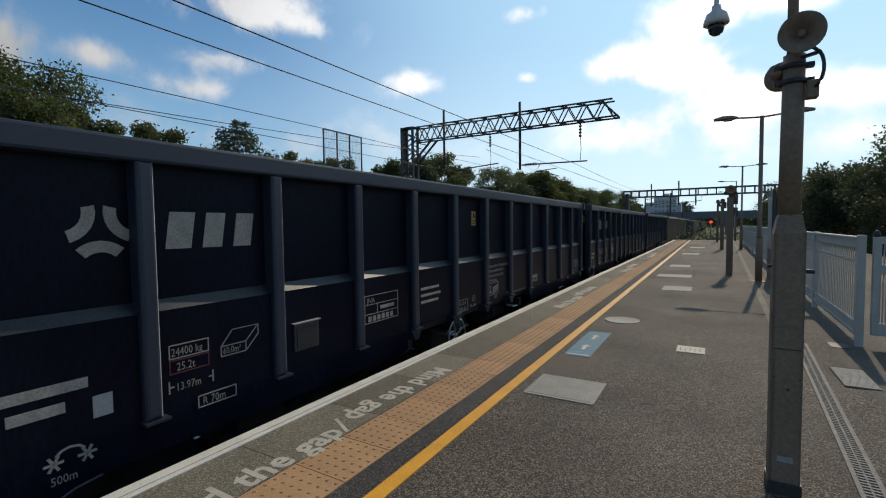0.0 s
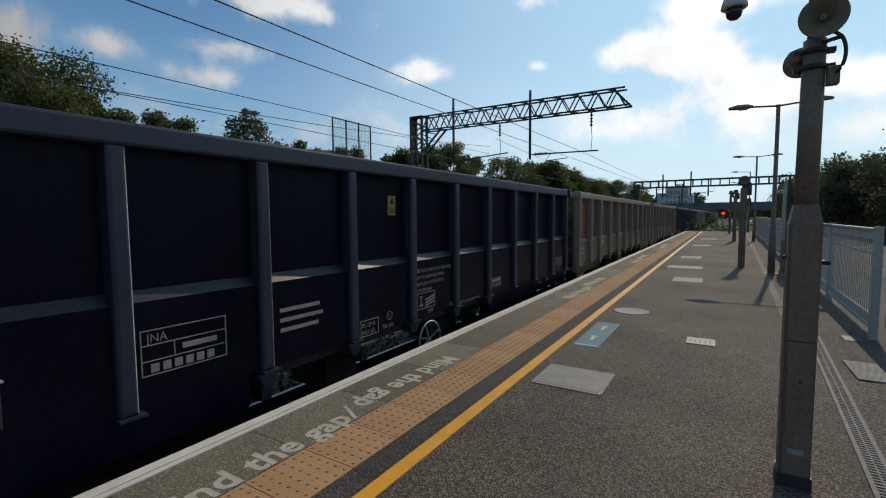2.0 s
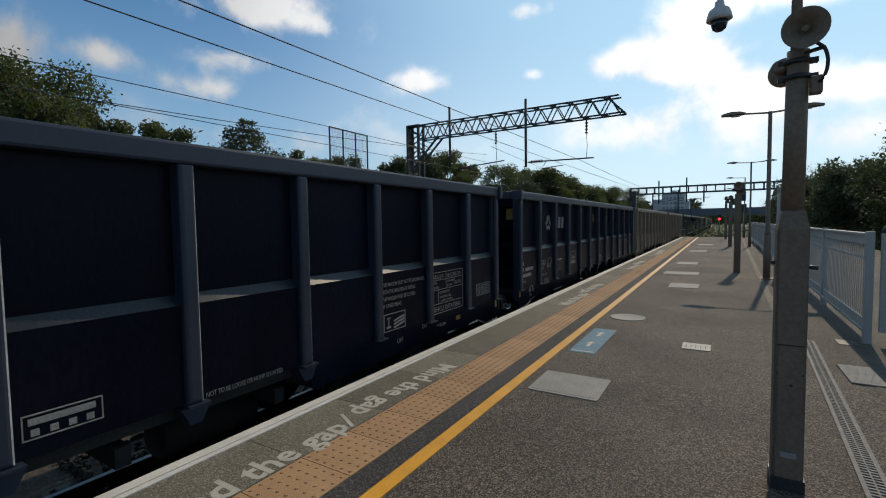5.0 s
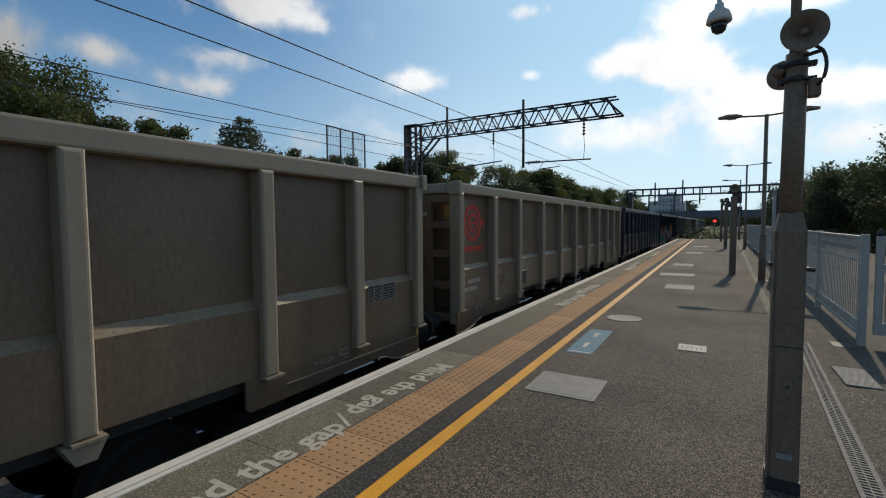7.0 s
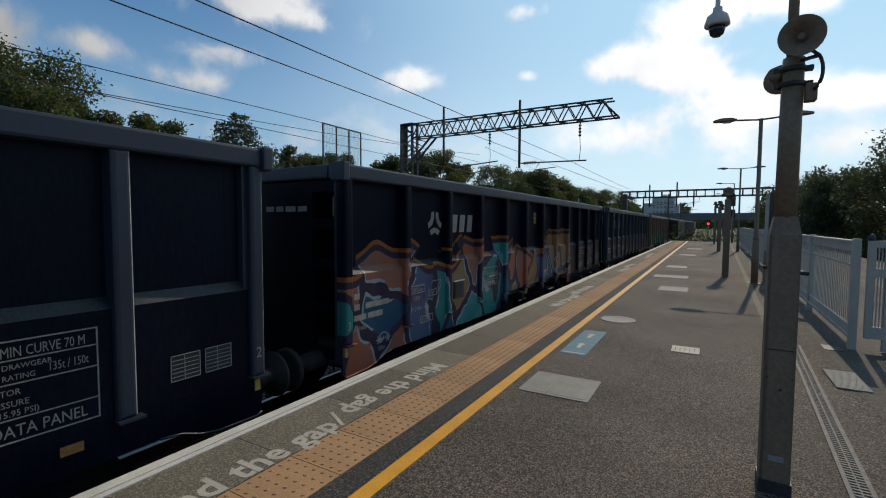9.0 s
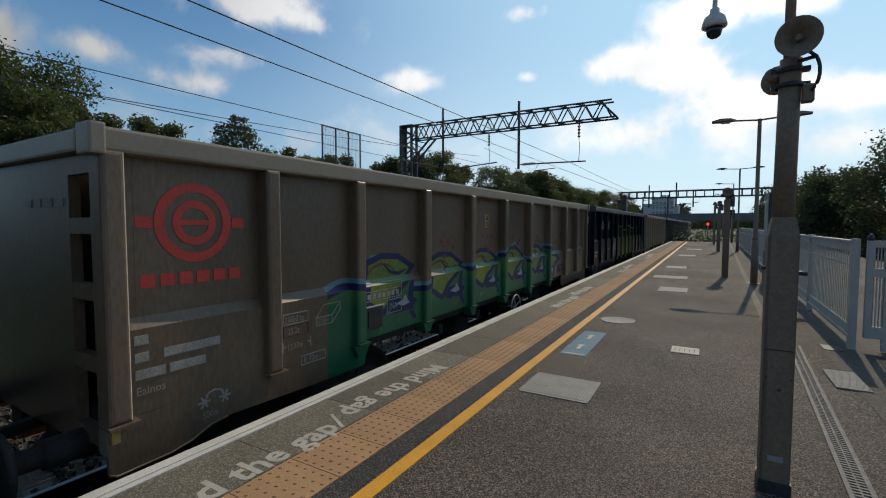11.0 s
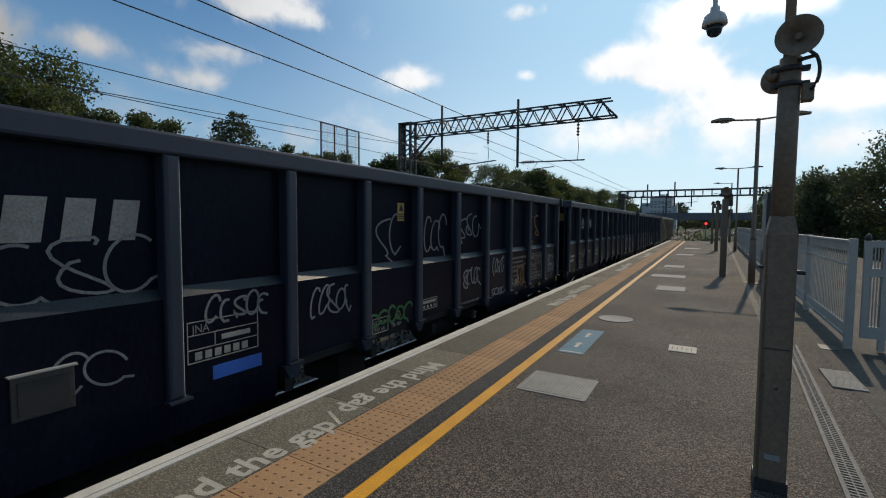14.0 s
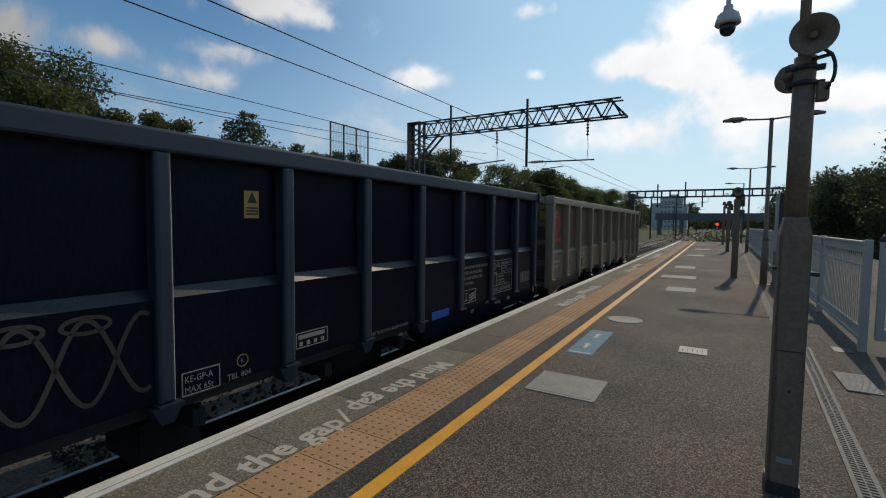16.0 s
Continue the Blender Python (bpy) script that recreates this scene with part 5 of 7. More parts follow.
def green_letters(w, ys):
    """Yellow-green wedges edged in navy over a green ground, ending in a barbed star."""
    r = random.Random(23)
    for bay in (2, 3, 4, 5, 6):
        y = ys[bay] + 0.20
        top = r.uniform(1.98, 2.10)
        wedge = [(y, 1.62), (y + 0.06, top - 0.06), (y + 0.30, top), (y + 0.62, top - 0.02), (y + 0.88, top - 0.14), (y + 0.70, 1.80), (y + 0.42, 1.66), (y + 0.26, 1.50)]
        sprayed(w, grown(wedge, 0.075), 1.79, M_NAVYBLUE, 0.002, "letter_border")
        sprayed(w, wedge, 1.79, M_OCHRE, 0.003, "letter_fill")
        stroke(w, arc(y + 0.30, top - 0.20, 0.26, 0.14, 170, 20, 12), 0.035, 1.79, M_RUST, 0.004)
        stroke(w, [(y + 0.34, top - 0.06), (y + 0.46, top - 0.16), (y + 0.64, top - 0.20), (y + 0.80, top - 0.16)], 0.045, 1.79, M_NAVYBLUE, 0.0042)
        # navy hollow with a white gleam, lower down
        sprayed(w, rounded(y + 0.62, 1.50, 0.30, 0.10, 0.1, 20), 1.79, M_NAVYBLUE, 0.0032, "letter_hollow")
        sprayed(w, [(y + 0.50, 1.52), (y + 0.64, 1.56), (y + 0.70, 1.62), (y + 0.72, 1.54), (y + 0.80, 1.50), (y + 0.66, 1.48)], 1.79, M_GLEAM, 0.004, "spray_gleam")
        stroke(w, arc(y + 0.98, 1.57, 0.16, 0.30, 110, 255, 12), 0.11, 1.79, M_NAVYBLUE, 0.0025)
        for k in range(5):
            sprayed(w, round_blot((y + r.uniform(0.1, 0.9), r.uniform(1.24, 1.42)), r.uniform(0.012, 0.03), 9), 1.79, M_OCHRE, 0.0036, "spray_blot")
    y = ys[7] + 0.12
    star = [(y, 1.42), (y + 0.06, 1.82), (y + 0.26, 1.86), (y + 0.37, 2.02), (y + 0.46, 1.84), (y + 0.86, 1.66), (y + 0.56, 1.56), (y + 0.40, 1.44), (y + 0.34, 1.26), (y + 0.16, 1.30)]
    sprayed(w, grown(star, 0.05), 1.79, M_SKY, 0.0015, "letter_halo")
    sprayed(w, star, 1.79, M_NAVYBLUE, 0.002, "letter_border")
    sprayed(w, [(y + 0.10, 1.56), (y + 0.14, 1.76), (y + 0.62, 1.69), (y + 0.42, 1.60), (y + 0.30, 1.50)], 1.79, M_OCHRE, 0.003, "letter_fill")
    sprayed(w, [(y + 0.22, 1.52), (y + 0.30, 1.62), (y + 0.46, 1.60), (y + 0.34, 1.48)], 1.79, M_TAGGREEN, 0.004, "letter_fill")
    sprayed(w, [(y + 0.14, 1.42), (y + 0.26, 1.48), (y + 0.24, 1.30)], 1.79, M_GLEAM, 0.004, "spray_gleam")
    scrawl(44, y + 0.92, 1.40, 0.5, 0.2, 0.018, w, M_TAGDARK, LOW + 0.003, "dark sprayed tag", 5)


M_NAVYBLUE = mat("navy_blue_spray", (0.012, 0.018, 0.085), 0.6, var=0.2, scale=4, fine=30, bump=0)
M_OCHRE = mat("yellow_green_spray", (0.21, 0.20, 0.025), 0.6, var=0.3, scale=3, fine=30, bump=0, second=(0.09, 0.17, 0.035))
M_RUST = mat("rust_red_spray", (0.17, 0.05, 0.02), 0.6, var=0.2, scale=4, fine=30, bump=0)
M_GLEAM = mat("pale_blue_white_spray", (0.36, 0.38, 0.42), 0.6, var=0.2, scale=4, fine=30, bump=0)


def pink_sprays(w, ys):
    r = random.Random(3)
    for b in (3, 4, 5, 6, 7):
        for k in range(11):
            c = ys[b] + r.uniform(0.50, 0.98), r.uniform(2.02, 2.34)
            sprayed(w, round_blot(c, r.uniform(0.015, 0.045), 10), 1.79, M_PINK, 0.003, "pink_blot")


def repaint(w, old, fresh):
    for o in w.children_recursive:
        if o.type == "MESH" and not o.name.startswith(("end_", "corner_", "top_rail")) and o.data.materials and o.data.materials[0] in old:
            o.data = o.data.copy()
            o.data.materials[0] = fresh
            if o.name.startswith("lower_side"):
                o.data.materials[1] = fresh
            o.data.transform(o.matrix_basis)
            o.matrix_basis = Matrix.Identity(4)


def soften(w, ys):
    """Pale bubbles sprayed above the lettering."""
    r = random.Random(5)
    for b in (5, 6, 7, 8, 9):
        bm = bm_new()
        for k in range(4):
            c = ys[b] + r.uniform(0.15, 0.9), r.uniform(2.12, 2.38)
            q = r.uniform(0.03, 0.10)
            poly(bm, [(c[0] + q * math.cos(a), c[1] + q * math.sin(a)) for a in (i * math.pi / 8 for i in range(16))], UP + 0.003)
        part("sprayed_bubbles", bm, M_TAGPALE2, w, "pale sprayed bubbles")


M_TAGPALE2 = mat("mauve_spray", (0.16, 0.15, 0.19), 0.7, var=0.3, scale=4, bump=0)


M_FADED = mat("faded_dark_paint", (0.085, 0.066, 0.052), 0.6, var=0.4, scale=9, bump=0)


WHEEL_SHIFT = {2: 1.42, 7: 1.1, 8: 1.12, 12: 1.4, 14: 1.11}     # along the side, by wagon


def train():
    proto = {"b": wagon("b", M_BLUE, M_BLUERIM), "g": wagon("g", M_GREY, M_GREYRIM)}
    cars = []
    for i, c in enumerate(ORDER):
        w = copy_thing(proto[c][0], Matrix.Identity(4))
        cars.append(w)
    for c in "bg":
        for o in (*proto[c][0].children_recursive, proto[c][0]):
            bpy.data.objects.remove(o)
    for i, (c, w) in enumerate(zip(ORDER, cars)):
        ys = proto[c][1]
        if c == "b":
            dress_blue(w, ys, i, -1 if i in (0, 2) else 0)
        else:
            dress_grey(w, ys, i)
        label = "dark blue steel bogie box wagon with ribbed sides" if c == "b" else "dusty grey steel bogie box wagon with red device"
        for o in [o for o in w.children if o.name.startswith("hand_brake_wheel")]:
            if c == "b" and i not in (0, 2):
                bpy.data.objects.remove(o)
            else:
                o.location.y = WHEEL_SHIFT.get(i, 0.0)
        if i == 10:
            repaint(w, (M_BLUE, M_BLUERIM), G_COLOUR); label = "dark blue box wagon covered in turquoise and orange graffiti"
        elif i == 12:
            repaint(w, (M_GREY, M_GREYRIM), G_GREEN); green_letters(w, ys); pink_sprays(w, ys); label = "grey box wagon with green and navy graffiti"
        elif i == 13:
            repaint(w, (M_BLUE, M_BLUERIM), G_LIME); soften(w, ys); lime_letters(w, ys); label = "dark blue box wagon with lime green graffiti"
        elif i == 14:
            [block_letter(w, ys, 3 + k, *LETTERS[k], 40 + k) for k in range(5)]; label = "grey box wagon with orange outlined graffiti letters"
        tagged(w, label, "freight wagon", group="wagons of the train")
    up, lo = UP + 0.004, LOW + 0.005
    ys = proto["g"][1]
    for k in range(6):
        part("faded_block", strips([(ys[9] + 0.14 + 0.14 * k, ys[9] + 0.24 + 0.14 * k, 2.13, 2.24)], UP + 0.002), M_FADED, cars[8], "faded dark company lettering block")
    w, ys = cars[3], proto["g"][1]
    scrawl(30, ys[6] + 0.65, 2.2, 0.7, 0.55, 0.04, w, M_TAGDARK, up, "dark sprayed figure")
    bm = bm_new()
    ribbon(bm, arc(ys[7] + 0.55, 2.24, 0.31, 0.27, 60, 440, 34, 0.15), 0.035, up)
    part("sprayed_tag", bm, M_TAGDARK, w, "dark sprayed circle")
    bm = bm_new()
    y = ys[8] + 0.20
    ribbon(bm, [(y + 0.06, 1.96), (y + 0.02, 2.38), (y + 0.12, 2.45), (y + 0.40, 2.47), (y + 0.46, 2.10), (y + 0.30, 2.04), (y + 0.32, 1.98)], 0.03, up)
    ribbon(bm, [(y + 0.30, 2.06), (y + 0.60, 2.14), (y + 0.64, 1.90)], 0.03, up)
    part("sprayed_tag", bm, M_TAGDARK, w, "dark sprayed figure")
    w, ys = cars[15], proto["b"][1]
    for k, (b, z, m, wd, ln, n) in enumerate(((2, 2.20, 0.45, 0.9, 0.020, 3), (2, 1.55, 0.28, 0.4, 0.016, 2), (3, 1.80, 0.2, 0.6, 0.02, 5), (4, 1.70, 0.3, 0.6, 0.02, 5), (5, 2.32, 0.55, 0.6, 0.022, 2), (6, 2.35, 0.5, 0.6, 0.022, 3), (7, 2.45, 0.4, 0.7, 0.022, 3), (7, 1.62, 0.28, 0.6, 0.028, 5), (8, 1.72, 0.28, 0.5, 0.028, 5), (8, 1.25, 0.15, 0.6, 0.02, 4), (11, 1.6, 0.3, 0.5, 0.025, 3))):
        scrawl(60 + k, ys[b] + 0.55, z, wd, m, ln, w, M_TAGWHITE, up if z > 1.97 else lo, "white sprayed tag", n)
    scrawl(79, ys[5] + 0.50, 1.36, 0.85, 0.2, 0.03, w, M_TAGGREEN, lo, "green sprayed tag", 5)
    scrawl(80, ys[10] + 0.55, 2.4, 0.55, 0.6, 0.03, w, M_TAGORANGE, up, "orange sprayed tag", 2)
    scrawl(81, ys[9] + 0.70, 1.45, 0.5, 0.4, 0.03, w, M_TAGORANGE, lo, "orange sprayed tag", 3)
    w = cars[1]
    scrawl(82, ys[11] + 0.5, 1.72, 0.6, 0.2, 0.02, w, M_TAGWHITE, lo, "white sprayed tag")
    w = cars[17]
    # one long chain of loops over two bays
    for bay in (3, 4):
        for sign in (-1, 1):
            bm = bm_new()
            pts = [(ys[bay] + 0.10 + 0.88 * k / 40, 1.60 + 0.27 * sign * math.sin(k / 40 * 8.6 + 0.7 * bay)) for k in range(41)]
            ribbon(bm, pts, 0.028, lo)
            bmesh.ops.remove_doubles(bm, verts=bm.verts[:], dist=0.004)
            part("sprayed_tag", bm, M_TAGPALE, w, "faded looping sprayed tag")
        for c in (0.28, 0.62):
            bm = bm_new()
            ribbon(bm, arc(ys[bay] + c, 1.84, 0.13, 0.05, 0, 360, 18), 0.024, lo)
            bmesh.ops.remove_doubles(bm, verts=bm.verts[:], dist=0.004)
            part("sprayed_tag", bm, M_TAGPALE, w, "faded looping sprayed tag")
    w = cars[1]
    scrawl(95, ys[7] + 0.52, 1.50, 0.85, 0.42, 0.026, w, M_TAGPALE, lo, "faded orange looping tag", 3)
    scrawl(96, ys[8] + 0.24, 1.60, 0.40, 0.40, 0.026, w, M_TAGPALE, lo, "faded orange looping tag", 2)
    return cars


CARS = train()


# ---- things set into the platform ----
def tread_cover(x0, x1, y0, y1, label, bars=14, material=None):
    c = empty("inspection_cover", ((x0 + x1) / 2, (y0 + y1) / 2, 0))
    w, d = (x1 - x0) / 2, (y1 - y0) / 2
    bm = bm_new()
    for s in (-1, 1):
        box(bm, -w, w, s * d - 0.007, s * d + 0.007, 0.001, 0.007)
        box(bm, s * w - 0.007, s * w + 0.007, -d + 0.0072, d - 0.0072, 0.001, 0.007)
    part("frame", bm, M_COVER, c)
    bm = bm_new()
    box(bm, -w + 0.009, w - 0.009, -d + 0.009, d - 0.009, 0.001, 0.006)
    part("plate", bm, material or M_COVER, c)
    bm = bm_new()
    n = bars
    for i in range(n):
        x = -w + 0.035 + (2 * w - 0.07) * i / (n - 1)
        box(bm, x - 0.008, x + 0.008, -d + 0.03, d - 0.03, 0.0062, 0.0105)
    part("tread", bm, material or M_COVER, c)
    return tagged(c, label, "inspection cover")


tread_cover(-1.43, -0.84, 3.80, 4.36, "square pale steel inspection cover with ribbed tread", 22)
for x0, x1, y0, y1 in ((-0.95, -0.38, 11.2, 12.0), (-1.32, -0.47, 14.0, 14.75), (-1.23, -0.62, 17.3, 18.3), (-1.2, -0.5, 24.5, 25.6), (-1.1, -0.3, 31, 32.4)):
    tread_cover(x0, x1, y0, y1, "pale steel inspection cover set in the asphalt", 16)
# round cover
bm = bm_new()
lathe(bm, [(0.255, 0.001), (0.255, 0.008), (0.235, 0.009), (0.228, 0.006), (0.02, 0.006), (0.01, 0.0065)], (0, 0, 0), 40)
c = tagged(part("round_cover", bm, M_COVER, at=(-1.18, 7.4, 0)), "round pale steel manhole cover", "manhole cover")
# small pale plate with unreadable raised words
bm = bm_new()
box(bm, -0.145, 0.145, -0.15, 0.15, 0.001, 0.009)
c = tagged(part("plate_marker", bm, M_WHITE, at=(-0.205, 6.01, 0), bevel=0.003), "small white plate with dark worn lettering", "floor plate")
bm = bm_new()
for i in range(5):
    box(bm, -0.11 + i * 0.05, -0.10 + i * 0.05, -0.08, 0.06 - 0.03 * (i % 2), 0.009, 0.0105)
part("lettering", bm, M_POLE, c)
# blue painted floor sign
bm = bm_new()
box(bm, -1.455, -1.165, 5.15, 6.44, 0.001, 0.004)
c = tagged(part("floor_sign", bm, M_BLUEPAINT), "faded blue floor sign with pale arrows", "floor sign")
bm = bm_new()
for y in (5.45, 6.0):
    box(bm, -1.335, -1.295, y, y + 0.16, 0.004, 0.0055)
    vs = [bm.verts.new(p) for p in ((-1.37, y + 0.16, 0.0052), (-1.26, y + 0.16, 0.0052), (-1.315, y + 0.24, 0.0052))]
    bm.faces.new(vs)
box(bm, -1.43, -1.19, 5.20, 5.23, 0.004, 0.0055)
part("pale_marks", bm, M_WHITE, c)


def drain():
    """Slotted steel drain that runs aslant past the column."""
    a, b = Vector((0.625, 0.6, 0)), Vector((0.935, 6.95, 0))
    d = empty("slot_drain", a)
    d.rotation_euler.z = -math.atan2(b.x - a.x, b.y - a.y)
    n = (b - a).length
    for x in (-0.052, 0.052):
        bm = bm_new()
        box(bm, x - 0.012, x + 0.012, 0, n, 0.001, 0.010)
        part("side_rail", bm, M_DRAIN, d)
    bm = bm_new()
    box(bm, -0.041, 0.041, 0, n, 0.0005, 0.003)
    part("channel", bm, M_DARK, d)
    bm = bm_new()
    for k in range(int(n / 0.035)):
        box(bm, -0.040, -0.004, k * 0.035, k * 0.035 + 0.016, 0.003, 0.009)
        box(bm, 0.004, 0.040, k * 0.035, k * 0.035 + 0.016, 0.003, 0.009)
    box(bm, -0.004, 0.004, 0, n, 0.003, 0.0095)
    part("grating", bm, M_DRAIN, d)
    tagged(d, "narrow slotted steel drainage channel in the paving", "drain")


drain()


def gully(x0, x1, y0, y1):
    c = empty("gully_grate", ((x0 + x1) / 2, (y0 + y1) / 2, 0.004))
    w, d = (x1 - x0) / 2, (y1 - y0) / 2
    bm = bm_new()
    box(bm, -w, w, -d, d, 0.0, 0.004)
    part("backing", bm, M_DRAIN, c)
    for i in range(17):
        bm = bm_new()
        y = -d + 0.02 + (2 * d - 0.04) * i / 16
        box(bm, -w, w, y - 0.012, y + 0.012, 0.004, 0.012)
        part("slat", bm, M_COVER, c)
    tagged(c, "pale slatted gully grate in the paving", "drain grate")


gully(1.03, 1.28, 5.3, 5.92)
bm = bm_new()
box(bm, -0.09, 0.09, -0.13, 0.13, 0.004, 0.010)
tagged(part("stop_cover", bm, M_DARK, at=(1.31, 7.02, 0)), "small dark rusty cover by the fence post", "valve cover")


# ---- column with horn speakers and dome camera ----
def horn(parent, at, aim, r):
    m = look(at, Vector(at) + Vector(aim)).to_3x3().to_4x4()
    ob = empty("horn_speaker")
    ob.parent = parent
    ob.matrix_basis = Matrix.Translation(at) @ m
    bm = bm_new()
    lathe(bm, [(r * 0.25, r * 1.5), (r * 0.42, r * 1.45), (r * 0.45, r * 0.75), (r * 0.30, r * 0.6), (r * 0.42, r * 0.3), (r * 0.80, r * 0.05), (r, -r * 0.02), (r * 1.01, -r * 0.06), (r * 0.97, -r * 0.08), (r * 0.70, r * 0.10), (r * 0.34, r * 0.34), (r * 0.22, r * 0.5)], seg=32)
    part("horn", bm, M_POLE, ob)
    bm = bm_new()
    lathe(bm, [(r * 0.17, r * 0.34), (r * 0.17, r * 0.12), (r * 0.13, r * 0.08), (r * 0.05, r * 0.07)], seg=20)
    part("driver_cap", bm, M_POLE, ob)
    return ob


def column():
    c = empty("platform_column", (0.338, 3.10, 0))
    h = 0.07
    bm = bm_new()
    box(bm, -h, h, -h, h, 0.0, 1.42)
    bmesh.ops.bevel(bm, geom=[e for e in bm.edges if abs(e.verts[0].co.z - e.verts[1].co.z) > 1], offset=0.012, segments=2, affect="EDGES")
    part("lower_shaft", bm, M_POLE, c)
    bm = bm_new()
    a = [bm.verts.new((x * h * 0.98, y * h * 0.98, 1.42)) for x, y in ((-1, -1), (1, -1), (1, 1), (-1, 1))]
    b = [bm.verts.new((x * 0.05, y * 0.05, 1.52)) for x, y in ((-1, -1), (1, -1), (1, 1), (-1, 1))]
    for i in range(4):
        bm.faces.new((a[i - 1], a[i], b[i], b[i - 1]))
    part("shoulder", bm, M_POLE, c)
    bm = bm_new()
    tube(bm, [(0.0, 0, 1.5), (0.006, 0, 2.36)], [0.052, 0.049], 16)
    part("upper_shaft", bm, M_POLE, c)
    bm = bm_new()
    tube(bm, [(-0.004, 0, 2.36), (-0.004, 0, 3.05)], 0.024, 12)
    part("mast", bm, M_POLE, c)
    bm = bm_new()
    box(bm, -0.052, 0.052, -h - 0.004, -h, 0.30, 0.78)
    part("access_door", bm, M_POLE, c, bevel=0.002)
    bm = bm_new()
    box(bm, -0.060, 0.060, -h - 0.003, -h, 0.798, 0.804)
    box(bm, -0.060, 0.060, -h - 0.003, -h, 0.642, 0.650)
    part("seam", bm, M_DARK, c)
    bm = bm_new()
    lathe(bm, [(0.008, -h - 0.008), (0.008, -h)], (0.005, 0, 0.585), 10, "y")
    part("door_lock", bm, M_DARK, c)
    bm = bm_new()
    box(bm, -0.035, 0.035, -h - 0.004, -h, 0.185, 0.215)
    part("number_plate", bm, M_PLATE, c, "pale unreadable number plate")
    bm = bm_new()
    box(bm, -h - 0.006, h + 0.006, -h - 0.006, h + 0.006, 0.0, 0.07)
    part("shoe", bm, M_DARK, c, "dark base shoe")
    bm = bm_new()
    tube(bm, [(h - 0.01, 0, 1.22), (h + 0.045, 0, 1.215)], 0.012, 8)
    tube(bm, [(-h + 0.01, 0, 1.24), (-h - 0.02, 0, 1.24)], 0.010, 8)
    part("bracket_stub", bm, M_DARK, c)
    for z in (2.22, 2.30):
        bm = bm_new()
        lathe(bm, [(0.062, z - 0.012), (0.062, z + 0.012)], seg=16)
        box(bm, -0.080, 0.090, -0.02, 0.02, z - 0.012, z + 0.012)
        part("clamp", bm, M_DARK, c)
    bm = bm_new()
    box(bm, 0.055, 0.105, -0.055, 0.01, 2.12, 2.21)
    part("junction_box", bm, M_POLE, c, bevel=0.006)
    bm = bm_new()
    bar(bm, (0.03, -0.03, 2.335), (0.105, -0.05, 2.345), 0.03, 0.012)
    part("arm", bm, M_DARK, c)
    bm = bm_new()
    pts = [(0.055, -0.10, 2.37)]
    for k in range(9):
        a = -0.9 + k * 0.28
        pts.append((0.070 + 0.050 * math.cos(a * 0.9 - 0.05), -0.06, 2.27 - 0.105 * math.sin(a * 0.85)))
    pts.append((0.10, -0.03, 2.18))
    tube(bm, pts, 0.0085, 8)
    part("cable", bm, M_DARK, c)
    horn(c, (0.015, -0.15, 2.425), (-0.16, -1.0, -0.08), 0.098)
    horn(c, (-0.04, 0.10, 2.285), (0.35, 1.0, -0.05), 0.08)
    tagged(c, "grey steel platform column carrying two horn speakers", "column")


column()


M_CAMERA = mat("camera_housing", (0.62, 0.60, 0.56), 0.5, var=0.08, bump=0)


def dome_camera(at, drop):
    c = empty("dome_camera", at)
    bm = bm_new()
    lathe(bm, [(0.012, 0.34 + drop), (0.012, 0.095), (0.022, 0.09), (0.024, 0.066), (0.050, 0.045), (0.060, 0.012), (0.062, -0.004), (0.054, -0.010)], seg=28)
    part("housing", bm, M_CAMERA, c, "pale grey housing")
    bm = bm_new()
    lathe(bm, [(0.040, -0.010), (0.039, -0.030), (0.032, -0.052), (0.018, -0.064), (0.004, -0.067)], seg=24)
    part("dome", bm, M_GLASS, c, "smoked glass dome")
    bm = bm_new()
    tube(bm, [(0, 0, 0.34 + drop), (0.36 - at[0], 0.15, 0.34 + drop)], 0.014, 8)
    part("arm", bm, M_POLE, c)
    tagged(c, "pale dome surveillance camera hung from an arm", "security camera")


dome_camera((-0.015, 2.95, 2.555), 0.05)


